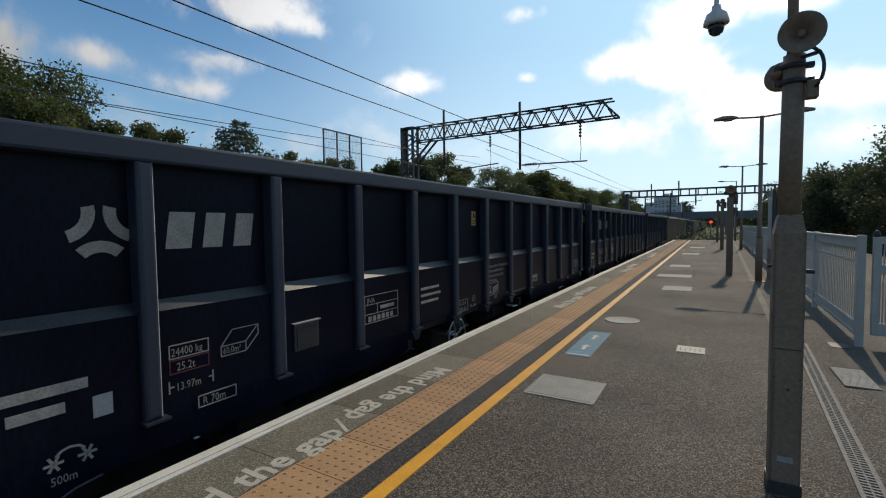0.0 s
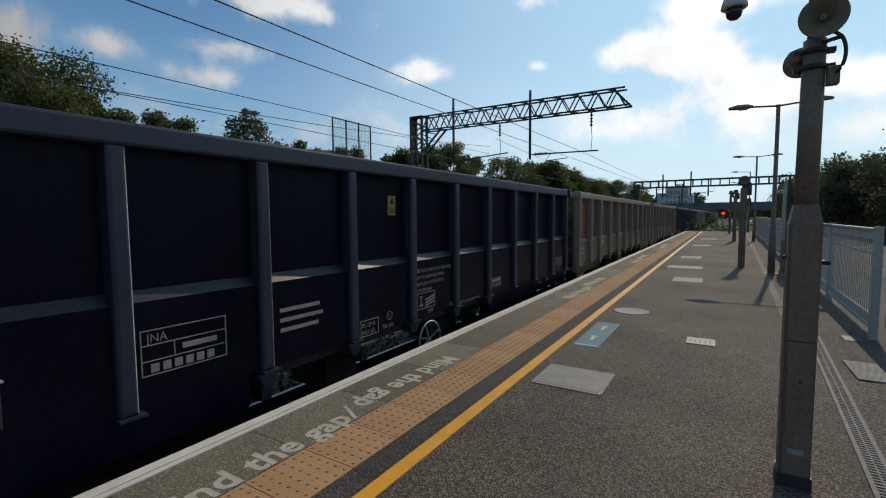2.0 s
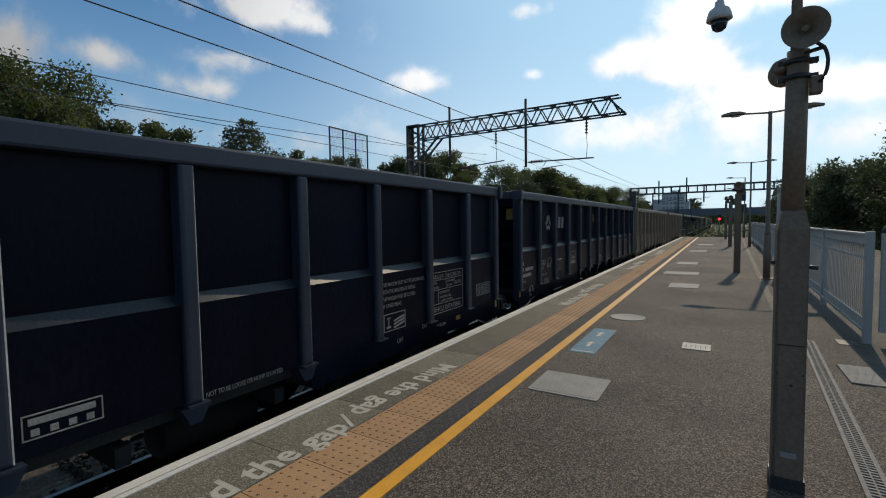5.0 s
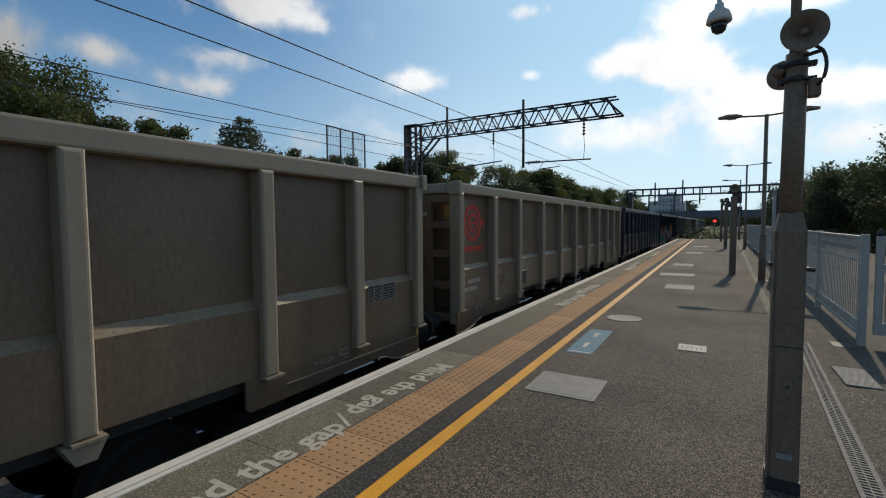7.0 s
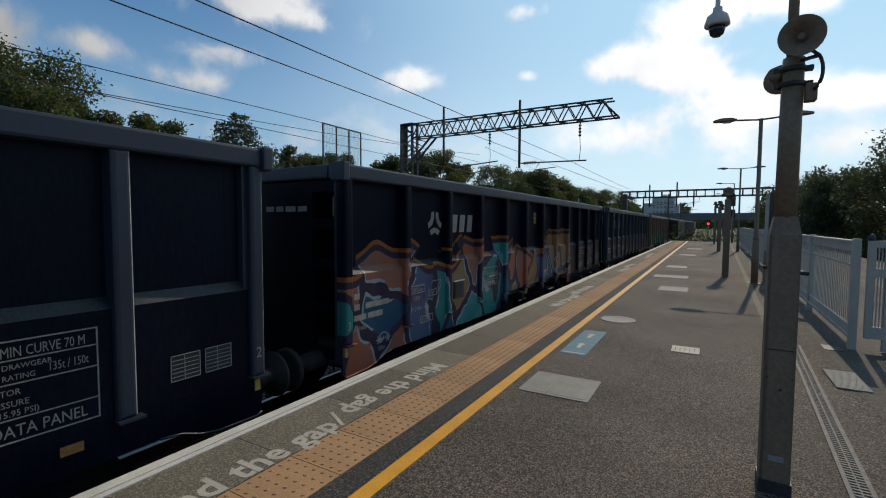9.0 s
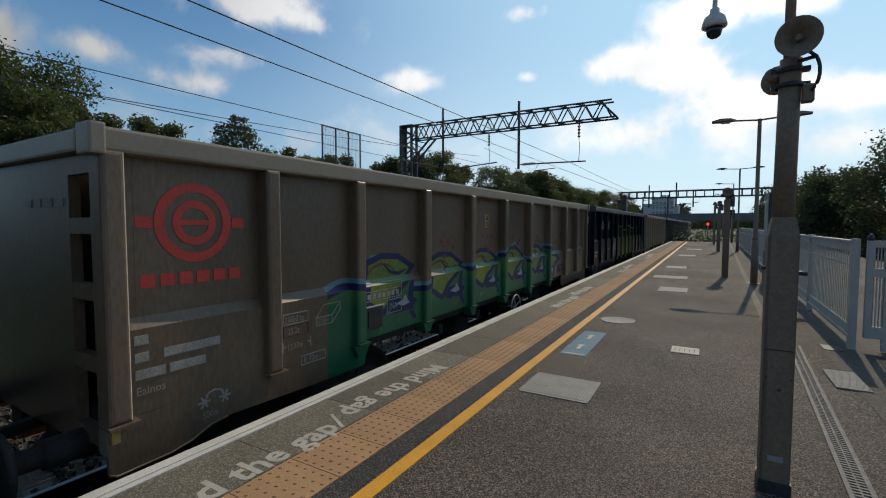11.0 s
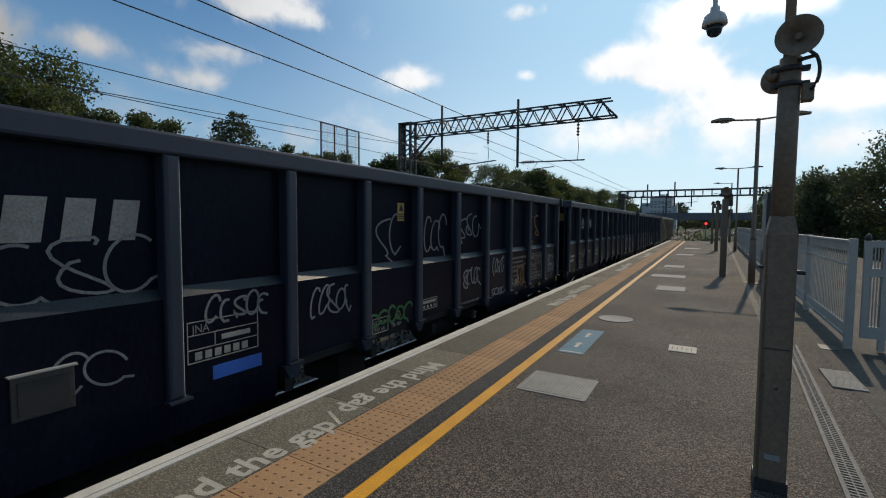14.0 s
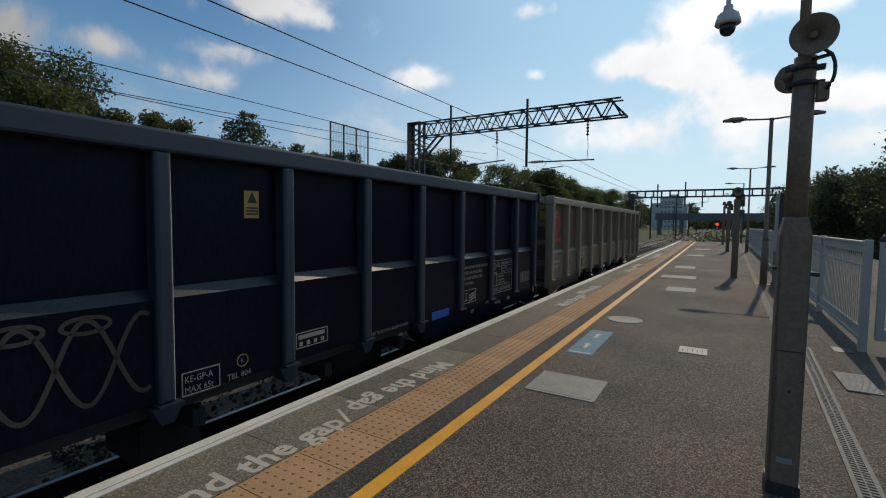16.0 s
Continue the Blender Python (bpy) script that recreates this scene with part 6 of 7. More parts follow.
# ---- lamp posts and other columns ----
def lamp_post(x, y, high, arm, both=True, r=0.05):
    p = empty("lamp_post", (x, y, 0))
    bm = bm_new()
    tube(bm, [(0, 0, 0), (0, 0, 1.1)], r * 1.55, 14)
    tube(bm, [(0, 0, 1.1), (0, 0, 1.18), (0, 0, high)], [r * 1.5, r, r * 0.85], 14)
    part("shaft", bm, M_POLE, p)
    bm = bm_new()
    box(bm, -0.16, 0.16, -0.16, 0.16, 0.0, 0.02)
    part("base_plate", bm, M_POLE, p)
    for s in ((-1, 1) if both else (-1,)):
        bm = bm_new()
        tube(bm, [(0, 0, high - 0.03), (s * (arm - 0.35), 0, high - 0.02 + 0.03)], 0.022, 8)
        part("arm", bm, M_POLE, p)
        bm = bm_new()
        a = s * (arm - 0.40)
        pts = [(a, 0.05, 0.02), (a + s * 0.12, 0.15, 0.05), (a + s * 0.32, 0.16, 0.06), (a + s * 0.52, 0.07, 0.025)]
        for k in range(3):
            (x0, w0, h0), (x1, w1, h1) = pts[k], pts[k + 1]
            v = []
            for xx, ww, hh in ((x0, w0, h0), (x1, w1, h1)):
                v.append([bm.verts.new((xx, yy, high + zz)) for yy, zz in ((-ww, 0.0), (ww, 0.0), (ww * 0.6, hh + 0.02), (-ww * 0.6, hh + 0.02))])
            for i in range(4):
                bm.faces.new((v[0][i - 1], v[0][i], v[1][i], v[1][i - 1]))
            if k == 0:
                bm.faces.new(v[0])
            if k == 2:
                bm.faces.new(v[1])
        lamp = part("lantern", bm, M_POLE, p, "flat grey lantern")
        bm = bm_new()
        b0, b1 = sorted((a + s * 0.12, a + s * 0.30))
        box(bm, b0, b1, -0.07, 0.07, high - 0.035, high - 0.001)
        part("lens", bm, M_PLATE, lamp)
    return tagged(p, "tall grey double-armed lamp post" if both else "tall grey single-armed lamp post", "lamp post", group="lamp posts along the platform")


lamp_post(1.02, 13.76, 4.10, 0.90)
lamp_post(1.44, 30.2, 4.62, 1.0)
lamp_post(1.75, 45.0, 4.95, 1.2, False)
lamp_post(1.9, 60.0, 4.95, 1.2, False)


def speaker_post(x, y, high, w):
    p = empty("speaker_post", (x, y, 0))
    bm = bm_new()
    box(bm, -w, w, -w, w, 0, high - 0.25)
    part("shaft", bm, M_POLE, p, bevel=0.01)
    bm = bm_new()
    tube(bm, [(0, 0, high - 0.25), (0, 0, high)], w * 0.6, 12)
    part("neck", bm, M_POLE, p)
    bm = bm_new()
    box(bm, -w * 2.0, w * 2.0, -w * 1.4, w * 1.2, high - 0.18, high - 0.10)
    part("bracket", bm, M_DARK, p)
    horn(p, (0, -w * 2.2, high - 0.04), (-0.1, -1, -0.1), 0.12)
    horn(p, (w * 1.2, w * 2.2, high - 0.22), (0.2, 1, -0.1), 0.10)
    bm = bm_new()
    box(bm, w, w + 0.10, -0.08, 0.03, high - 0.45, high - 0.28)
    part("junction_box", bm, M_DARK, p)
    tagged(p, "grey square post with horn speakers on top", "speaker post", group="speaker posts along the platform")


speaker_post(0.44, 15.2, 2.45, 0.08)
speaker_post(0.52, 29.8, 2.75, 0.09)
speaker_post(0.42, 41.0, 3.2, 0.08)


# ---- fence ----
def fence_panel(y0, y1, dense=True):
    x = (fence_x(y0) + fence_x(y1)) / 2
    f = empty("fence_panel", (fence_x(y0), y0, 0))
    f.rotation_euler.z = -math.atan2(fence_x(y1) - fence_x(y0), y1 - y0)
    n = y1 - y0
    bm = bm_new()
    box(bm, -0.038, 0.038, -0.038, 0.038, 0.0, 1.32)
    part("post", bm, M_FENCE, f, bevel=0.006)
    for z0, z1, w in ((1.27, 1.30, 0.040), (1.16, 1.27, 0.012), (0.17, 0.28, 0.016), (0.13, 0.17, 0.036)):
        bm = bm_new()
        box(bm, -w, w, 0.052, n - 0.052, z0, z1)
        part("rail", bm, M_FENCE, f, bevel=0.004)
    bm = bm_new()
    box(bm, -0.012, 0.012, 0.055, n - 0.055, 0.985, 1.010)
    part("mid_rail", bm, M_FENCE, f)
    bm = bm_new()
    box(bm, -0.005, 0.005, -0.008, 0.008, 0.28, 1.16)
    me = mesh_of("upright", bm, M_FENCE)
    k = int(n / 0.105)
    for i in range(1, k):
        piece("upright", me, f, Matrix.Translation((0, 0.052 + (n - 0.104) * i / k, 0)))
    return tagged(f, "pale grey steel fence panel with close uprights", "fence", group="fence along the platform")


y = 7.1
for i in range(11):
    fence_panel(y, y + 2.9)
    y += 2.9


def gate():
    """Open gate and its return, square to the fence."""
    g = empty("gate", (1.62, 7.05, 0))
    for x0, x1, z0, z1 in ((0.0, 1.6, 0.16, 0.30), (0.0, 1.6, 1.22, 1.30), (0.0, 1.6, 0.88, 0.98)):
        bm = bm_new()
        box(bm, x0, x1, -0.03, 0.03, z0, z1)
        part("rail", bm, M_FENCE, g, bevel=0.004)
    for x in (0.0, 0.16, 1.2):
        bm = bm_new()
        box(bm, x - 0.03, x + 0.03, -0.028, 0.028, 0.02 if x != 0.0 else 0.16, 1.30)
        part("stile", bm, M_FENCE, g, bevel=0.004)
    for i in range(4):
        bm = bm_new()
        box(bm, 0.035 + i * 0.028, 0.045 + i * 0.028, -0.01, 0.01, 0.30, 1.24)
        part("upright", bm, M_FENCE, g)
    bm = bm_new()
    lathe(bm, [(0.03, 1.30), (0.035, 1.33), (0.02, 1.37), (0.005, 1.38)], (0.0, 0.0, 0), 12)
    part("cap", bm, M_DARK, g)
    tagged(g, "pale grey steel gate beside the fence", "gate")


gate()

# hut wall and sign board by the fence, far along
bm = bm_new()
box(bm, -0.035, 0.035, -0.5, 0.5, 0.0, 2.3)
c = tagged(part("notice_board", bm, M_DARK, at=(1.34, 14.6, 0), bevel=0.01), "tall dark notice board standing by the fence", "notice board")
bm = bm_new()
box(bm, -0.042, -0.036, -0.42, 0.42, 0.8, 2.15)
part("poster_face", bm, M_PLATE, c)


# ---- overhead line ----
def lattice(bm, a, b, w, h, n, chord, web):
    """A four-chord lattice beam along x."""
    ax, bx = a[0], b[0]
    y, z = a[1], a[2]
    for dy in (-w / 2, w / 2):
        for dz in (0, h):
            bar(bm, (ax, y + dy, z + dz), (bx, y + dy, z + dz), chord)
    for i in range(n):
        x0, x1 = ax + (bx - ax) * i / n, ax + (bx - ax) * (i + 1) / n
        xm = (x0 + x1) / 2
        for dy in (-w / 2, w / 2):
            bar(bm, (x0, y + dy, z), (xm, y + dy, z + h), web)
            bar(bm, (xm, y + dy, z + h), (x1, y + dy, z), web)
        for dz in (0, h):
            bar(bm, (x0, y - w / 2, z + dz), (xm, y + w / 2, z + dz), web)


def insulator(bm, x, y, z0, z1, n=5, r=0.06):
    prof = []
    for i in range(n):
        z = z0 + (z1 - z0) * i / n
        s = (z1 - z0) / n
        prof += [(r * 0.4, z), (r, z + s * 0.35), (r * 0.9, z + s * 0.5), (r * 0.4, z + s * 0.6)]
    lathe(bm, prof, (x, y, 0), 12)


def gantry():
    G = 17.0
    g = empty("cantilever_gantry", (-11.7, G, -1.45))
    off = Vector((11.7, -G, 1.45))

    def add(name, bm, m, label=""):
        bmesh.ops.translate(bm, verts=bm.verts[:], vec=off)
        return part(name, bm, m, g, label)

    bm = bm_new()
    for x in (-12.0, -11.42):
        for dy in (-0.2, 0.2):
            bar(bm, (x, G + dy, -1.45), (x, G + dy, 5.88), 0.09)
    for i in range(11):
        z = -1.2 + i * 0.63
        for dy in (-0.2, 0.2):
            bar(bm, (-12.0, G + dy, z), (-11.42, G + dy, z + 0.32), 0.045)
            bar(bm, (-11.42, G + dy, z + 0.32), (-12.0, G + dy, z + 0.63), 0.045)
    box(bm, -12.05, -12.0, G - 0.22, G + 0.22, -1.45, 5.9)
    box(bm, -12.05, -11.37, G - 0.24, G + 0.24, 5.86, 5.90)
    add("column", bm, M_GANTRY)
    bm = bm_new()
    lattice(bm, (-11.4, G, 5.24), (-3.02, G, 5.24), 0.42, 0.60, 13, 0.052, 0.038)
    bar(bm, (-3.42, G - 0.21, 5.84), (-2.86, G - 0.21, 5.24), 0.055)
    bar(bm, (-3.42, G + 0.21, 5.84), (-2.86, G + 0.21, 5.24), 0.055)
    bar(bm, (-3.02, G - 0.21, 5.24), (-2.86, G - 0.21, 5.24), 0.06)
    bar(bm, (-3.02, G + 0.21, 5.24), (-2.86, G + 0.21, 5.24), 0.06)
    bar(bm, (-2.86, G - 0.21, 5.24), (-2.86, G + 0.21, 5.24), 0.05)
    add("boom", bm, M_GANTRY)
    bm = bm_new()
    bar(bm, (-11.4, G - 0.2, 4.30), (-10.4, G - 0.2, 5.24), 0.07)
    bar(bm, (-11.4, G + 0.2, 4.30), (-10.4, G + 0.2, 5.24), 0.07)
    for i in range(4):
        t = 0.15 + i * 0.2
        bar(bm, (-11.4 + t, G - 0.2, 4.30 + t * 0.94), (-11.4, G - 0.2, 4.75 + t * 0.6), 0.035)
    add("knee_brace", bm, M_GANTRY)
    for x, z0, z1 in ((-9.75, 3.80, 6.38), (-6.38, 3.62, 6.20)):
        bm = bm_new()
        tube(bm, [(x, G - 0.3, z0), (x, G - 0.3, z1)], 0.05, 10)
        add("drop_tube", bm, M_GANTRY)
    for x0, x1, z0, z1, xi in ((-6.3, -3.85, 3.80, 3.76, -4.10), (-9.35, -7.28, 3.80, 3.95, -7.63)):
        bm = bm_new()
        tube(bm, [(x0, G - 0.3, z0), (x1, G - 0.3, z1)], 0.026, 8)
        tube(bm, [(x0 + 0.75, G - 0.3, z0 + 0.02), (x0 + 0.55, G - 0.32, z0 - 0.28), (x0 + 1.35, G - 0.3, z0 - 0.22)], 0.018, 6)
        add("registration_arm", bm, M_GANTRY)
        bm = bm_new()
        prof = []
        for i in range(5):
            prof += [(0.025, x0 + 0.12 + i * 0.1), (0.075, x0 + 0.15 + i * 0.1), (0.025, x0 + 0.19 + i * 0.1)]
        lathe(bm, prof, (0, G - 0.3, z0), 10, "x")
        insulator(bm, xi, G - 0.3, 4.62, 5.20)
        add("insulator", bm, M_CERAMIC, "brown ribbed insulators")
        bm = bm_new()
        tube(bm, [(xi, G - 0.3, 5.24), (xi, G - 0.3, 5.18)], 0.02, 6)
        tube(bm, [(xi, G - 0.3, 4.62), (xi + 0.03, G - 0.3, 4.2), (xi, G - 0.3, 3.78)], 0.010, 6)
        add("hanger", bm, M_WIRE)
    tagged(g, "dark lattice steel cantilever gantry over the tracks", "overhead line gantry")


gantry()


def wire(pts, r, name="overhead_wire"):
    cu = bpy.data.curves.new(name, "CURVE")
    cu.dimensions, cu.bevel_depth, cu.bevel_resolution = "3D", r, 1
    sp = cu.splines.new("POLY")
    sp.points.add(len(pts) - 1)
    for p, q in zip(sp.points, pts):
        p.co = (*q, 1)
    ob = new(name + "_source", cu)
    bpy.context.view_layer.update()
    me = bpy.data.meshes.new_from_object(ob)
    bpy.data.objects.remove(ob)
    me.materials.clear()
    me.materials.append(M_WIRE)
    return tagged(new(name, me), "thin dark overhead line wire", "overhead wire", group="overhead wires")


def span(x, z0, z1, y0, y1, sag, r):
    n = 16
    return wire([(x + TILT * (y0 + (y1 - y0) * i / n), y0 + (y1 - y0) * i / n, z0 + (z1 - z0) * i / n - sag * 4 * (i / n) * (1 - i / n)) for i in range(n + 1)], r)


span(-4.53, 3.30, 3.42, -45, 17, 0.02, 0.0065)
span(-4.50, 3.52, 3.76, -45, 17, 0.04, 0.0075)
span(-4.53, 3.42, 3.6, 17, 62, 0.05, 0.008)
span(-4.50, 3.76, 4.6, 17, 62, 0.4, 0.008)
span(-8.10, 3.28, 3.46, -45, 17, 0.02, 0.007)
wire([(-8.05, y, z) for y, z in ((-45, 4.4), (-30, 3.75), (-12, 3.36), (2.2, 3.37), (5.4, 3.50), (7.9, 3.62), (13.3, 3.96), (16.7, 4.25))], 0.007)
wire([(-8.05, y, z) for y, z in ((-45, 4.0), (-20, 3.72), (2.2, 3.77), (8.0, 3.86), (11.2, 3.87), (16.7, 3.95))], 0.0075)
span(-8.1, 3.5, 3.6, 17, 62, 0.05, 0.007)
span(-8.05, 4.6, 4.6, 17, 62, 0.6, 0.008)


def portal():
    """Open frame gantry across all tracks, far along."""
    Y = 62.0
    g = empty("portal_gantry", (-9.3, Y, -1.45))
    off = Vector((9.3, -Y, 1.45))

    def add(name, bm):
        bmesh.ops.translate(bm, verts=bm.verts[:], vec=off)
        return part(name, bm, M_GANTRY, g)

    bm = bm_new()
    for dy in (-0.35, 0.35):
        for z in (4.85, 5.62):
            bar(bm, (-9.7, Y + dy, z), (12.5, Y + dy, z), 0.16)
        for i in range(25):
            x = -9.7 + i * 0.925
            bar(bm, (x, Y + dy, 4.85), (x, Y + dy, 5.62), 0.12)
    add("beam", bm)
    for x in (-9.25, 12.0):
        bm = bm_new()
        box(bm, x - 0.22, x + 0.22, Y - 0.4, Y + 0.4, -1.45, 5.3)
        add("column", bm)
    for x, z0, z1 in ((-6.4, 3.6, 6.4), (-3.4, 3.7, 6.6), (-1.6, 3.6, 5.7)):
        bm = bm_new()
        tube(bm, [(x, Y - 0.5, z0), (x, Y - 0.5, z1)], 0.08, 8)
        if x < -2:
            tube(bm, [(x, Y - 0.5, z0 + 0.2), (x + 2.4, Y - 0.5, z0 + 0.5), (x + 2.4, Y - 0.5, 4.85)], 0.04, 6)
        add("drop_tube", bm)
    tagged(g, "dark steel portal gantry spanning all tracks", "overhead line gantry")


portal()
for y, x in ((95, -6.6), (130, -6.2), (175, -5.9), (100, -11.5), (150, -11)):
    bm = bm_new()
    tube(bm, [(0, 0, -1.45), (0, 0, 7.2)], 0.14, 8)
    tube(bm, [(0, 0, 6.4), (2.4, 0, 6.7)], 0.05, 6)
    tube(bm, [(0, 0, 5.2), (2.2, 0, 5.4)], 0.05, 6)
    tagged(part("line_mast", bm, M_GANTRY, at=(x, y, 0)), "far dark overhead line mast with brackets", "line mast", group="far line masts")


def mesh_screen():
    s = empty("mesh_screen", (-12.0, 12.0, 0))
    z0, z1 = 3.3, 5.05
    for y in (0, 0.68, 1.36, 2.04):
        bm = bm_new()
        box(bm, -0.02, 0.02, y - 0.022, y + 0.022, -1.45, z1)
        part("post", bm, M_GANTRY, s)
    bm = bm_new()
    box(bm, -0.02, 0.02, 0.022, 2.018, z1 - 0.04, z1)
    part("top_bar", bm, M_GANTRY, s)
    bm = bm_new()
    for i in range(1, 26):
        bar(bm, (0, i * 0.08, z0), (0, i * 0.08, z1), 0.005)
    for i in range(22):
        bar(bm, (0, 0, z0 + i * 0.08), (0, 2.04, z0 + i * 0.08), 0.005)
    part("mesh", bm, M_GANTRY, s)
    tagged(s, "dark wire mesh screen on tall thin posts", "mesh screen")


mesh_screen()


# ---- signal beyond the platform ----
def signal(x, y, z, lit):
    s = empty("railway_signal", (x, y, -1.45))
    bm = bm_new()
    tube(bm, [(0, 0, 0), (0, 0, z + 1.45)], 0.08, 10)
    part("post", bm, M_STEEL, s)
    bm = bm_new()
    box(bm, -0.24, 0.24, -0.06, 0.06, z + 1.0, z + 2.0)
    box(bm, -0.3, 0.3, -0.2, 0.0, z + 1.78, z + 1.82)
    part("head", bm, M_DARK, s)
    bm = bm_new()
    lathe(bm, [(0.17, -0.075), (0.17, -0.061)], (0, 0, z + 1.45), 18, "y")
    part("red_lamp" if lit else "dark_lamp", bm, M_SIGNALRED if lit else M_GLASS, s, "glowing red lamp" if lit else "")
    tagged(s, "dark colour light signal showing red" if lit else "dark unlit signal head on a post", "railway signal")


signal(-0.02, 75.0, 1.65, True)
signal(2.2, 58.0, 2.6, False)
# white-railed trolley crossing and boards by the ramp
for x, y, w, h, z in ((-0.9, 50, 0.9, 0.5, -0.9), (0.2, 54, 1.4, 0.3, -0.3)):
    bm = bm_new()
    box(bm, -w / 2, w / 2, -0.02, 0.02, 0, h)
    box(bm, -w / 2, -w / 2 + 0.06, -0.03, 0.03, -0.6, 0)
    box(bm, w / 2 - 0.06, w / 2, -0.03, 0.03, -0.6, 0)
    tagged(part("sign_board", bm, M_PLATE, at=(x, y, z)), "pale board on short posts by the platform ramp", "sign board", group="boards by the ramp")


# ---- trees ----
def leaf_mesh(name, centres, radii, count, size, seed, material, flat=0.8):
    """Many small leaf clumps, each two crossed leaves, spread over and in blobs."""
    r = np.random.RandomState(seed)
    centres, radii = np.array(centres, float), np.array(radii, float)
    pick = r.choice(len(centres), count, p=radii ** 2 / (radii ** 2).sum())
    d = r.normal(size=(count, 3)); d /= np.linalg.norm(d, axis=1)[:, None]
    rr = radii[pick] * np.clip(r.normal(0.80, 0.26, count), 0.1, 1.45)
    c = centres[pick] + d * rr[:, None] * np.array([1, 1, flat])
    a = r.normal(size=(count, 3)); a /= np.linalg.norm(a, axis=1)[:, None]
    b = np.cross(a, r.normal(size=(count, 3))); b /= np.linalg.norm(b, axis=1)[:, None]
    s = (size * r.uniform(0.5, 1.3, count))[:, None]
    n = np.cross(a, b)
    v = np.stack([c - a * s, c - b * s * 0.55 + n * s * 0.2, c + a * s, c + b * s * 0.55 + n * s * 0.2], 1)
    f = np.arange(count * 4).reshape(-1, 4)
    me = bpy.data.meshes.new(name)
    me.from_pydata(v.reshape(-1, 3).tolist(), [], f.tolist())
    me.materials.append(material)
    return me


def tree(x, y, top, wide, seed, count=3500, size=0.16, material=None, conifer=False, ground=-1.45, label="broad leafy green tree behind the tracks"):
    r = random.Random(seed)
    h = top - ground
    t = empty("tree", (x, y, ground))
    bm = bm_new()
    lean = [(r.uniform(-0.15, 0.15) * k, r.uniform(-0.15, 0.15) * k, h * 0.78 * k / 5) for k in range(6)]
    tube(bm, lean, [0.028 * h * (1 - 0.17 * k) for k in range(6)], 9)
    blobs, rad = [], []
    if conifer:
        for k in range(16):
            z = h * (0.35 + 0.62 * k / 15)
            w = wide * (1.03 - k / 15) ** 0.7 * 0.6 + 0.08
            for j in range(8):
                a = r.uniform(0, 6.28)
                q = w * r.uniform(0.45, 1.0)
                e = Vector((math.cos(a) * q, math.sin(a) * q, z - 0.1 * q + r.uniform(-0.15, 0.15)))
                bar(bm, (0, 0, z), e, 0.04)
                blobs.append(e * 0.8 + Vector((0, 0, z * 0.2))); rad.append(0.18 + w * 0.15)
    else:
        for k in range(34):
            a, z = r.uniform(0, 6.28), h * r.uniform(0.42, 0.93)
            w = wide * r.uniform(0.35, 0.92) * math.sqrt(max(0.05, 1 - ((z / h - 0.62) / 0.42) ** 2))
            e = Vector((math.cos(a) * w, math.sin(a) * w, z))
            s = Vector(lean[3]) * 0.6 + Vector((0, 0, z * 0.25))
            m = (s + e) / 2 + Vector((0, 0, -0.2))
            tube(bm, [s, m, e], [0.008 * h, 0.005 * h, 0.002 * h], 5, False)
            blobs.append(e); rad.append(wide * r.uniform(0.20, 0.36))
        blobs.append(Vector((0, 0, h * 0.84))); rad.append(wide * 0.36)
        blobs.append(Vector((0.1, 0, h * 0.60))); rad.append(wide * 0.50)
    part("trunk", bm, M_BARK, t)
    ob = new("crown", leaf_mesh("crown", blobs, rad, count, size, seed, material or M_LEAF))
    ob.parent = t
    return tagged(t, label, "tree")


# row behind the second track
for i, (x, y, top, wide, con) in enumerate(((-24.5, 7.9, 8.7, 3.1, False), (-26, 4.6, 8.9, 3.2, False), (-23.5, 9.2, 7.3, 1.7, False), (-22.0, 6.2, 6.6, 2.2, False), (-24, 12.7, 7.3, 1.7, False), (-24, 17.2, 7.9, 8.0, True), (-24, 21.8, 6.95, 1.7, False), (-24, 25.0, 6.85, 1.6, False),
                                             (-26, 33.8, 7.9, 2.2, False), (-26, 38.5, 9.0, 2.5, False), (-26, 43.2, 9.9, 2.9, False), (-26, 47.6, 9.0, 2.4, False), (-26, 58.6, 10.0, 3.6, False), (-26, 65.5, 9.6, 3.2, False), (-26, 74.0, 10.8, 4.4, False), (-26, 86.0, 10.4, 4.6, False), (-30, 100, 11.2, 5.2, False), (-34, 134, 13.0, 6.0, False), (-34, 165, 13.8, 7.0, False), (-34, 207, 15.6, 8.0, False))):
    tree(x, y, top, wide, 100 + i, 24000 if i < 4 or con else 15000, 0.085 if i < 8 else (0.12 if i < 14 else 0.22), M_LEAFDARK if i in (1, 5, 9, 13) else M_LEAF, con, label="dark spreading conifer behind the tracks" if con else "broad leafy green tree behind the tracks")
# wood behind the fence
for i, (x, y, top, wide) in enumerate(((9.2, 34, 5.9, 3.4), (11.5, 27, 6.8, 3.6), (7.4, 41, 5.3, 2.6), (8.8, 46, 5.8, 3.2), (12.5, 30, 6.6, 3.6), (6.9, 52, 4.9, 2.4), (14, 33, 8.2, 4.2), (13, 42, 8.0, 4.2), (7.6, 60, 5.6, 3.0), (10.5, 58, 7.0, 3.8), (8.6, 72, 6.4, 3.6), (13, 24, 6.2, 3.2))):
    tree(x, y, top, wide, 200 + i, 9000, 0.115, M_LEAFDARK, label="dark leafy tree in the shaded wood behind the fence")


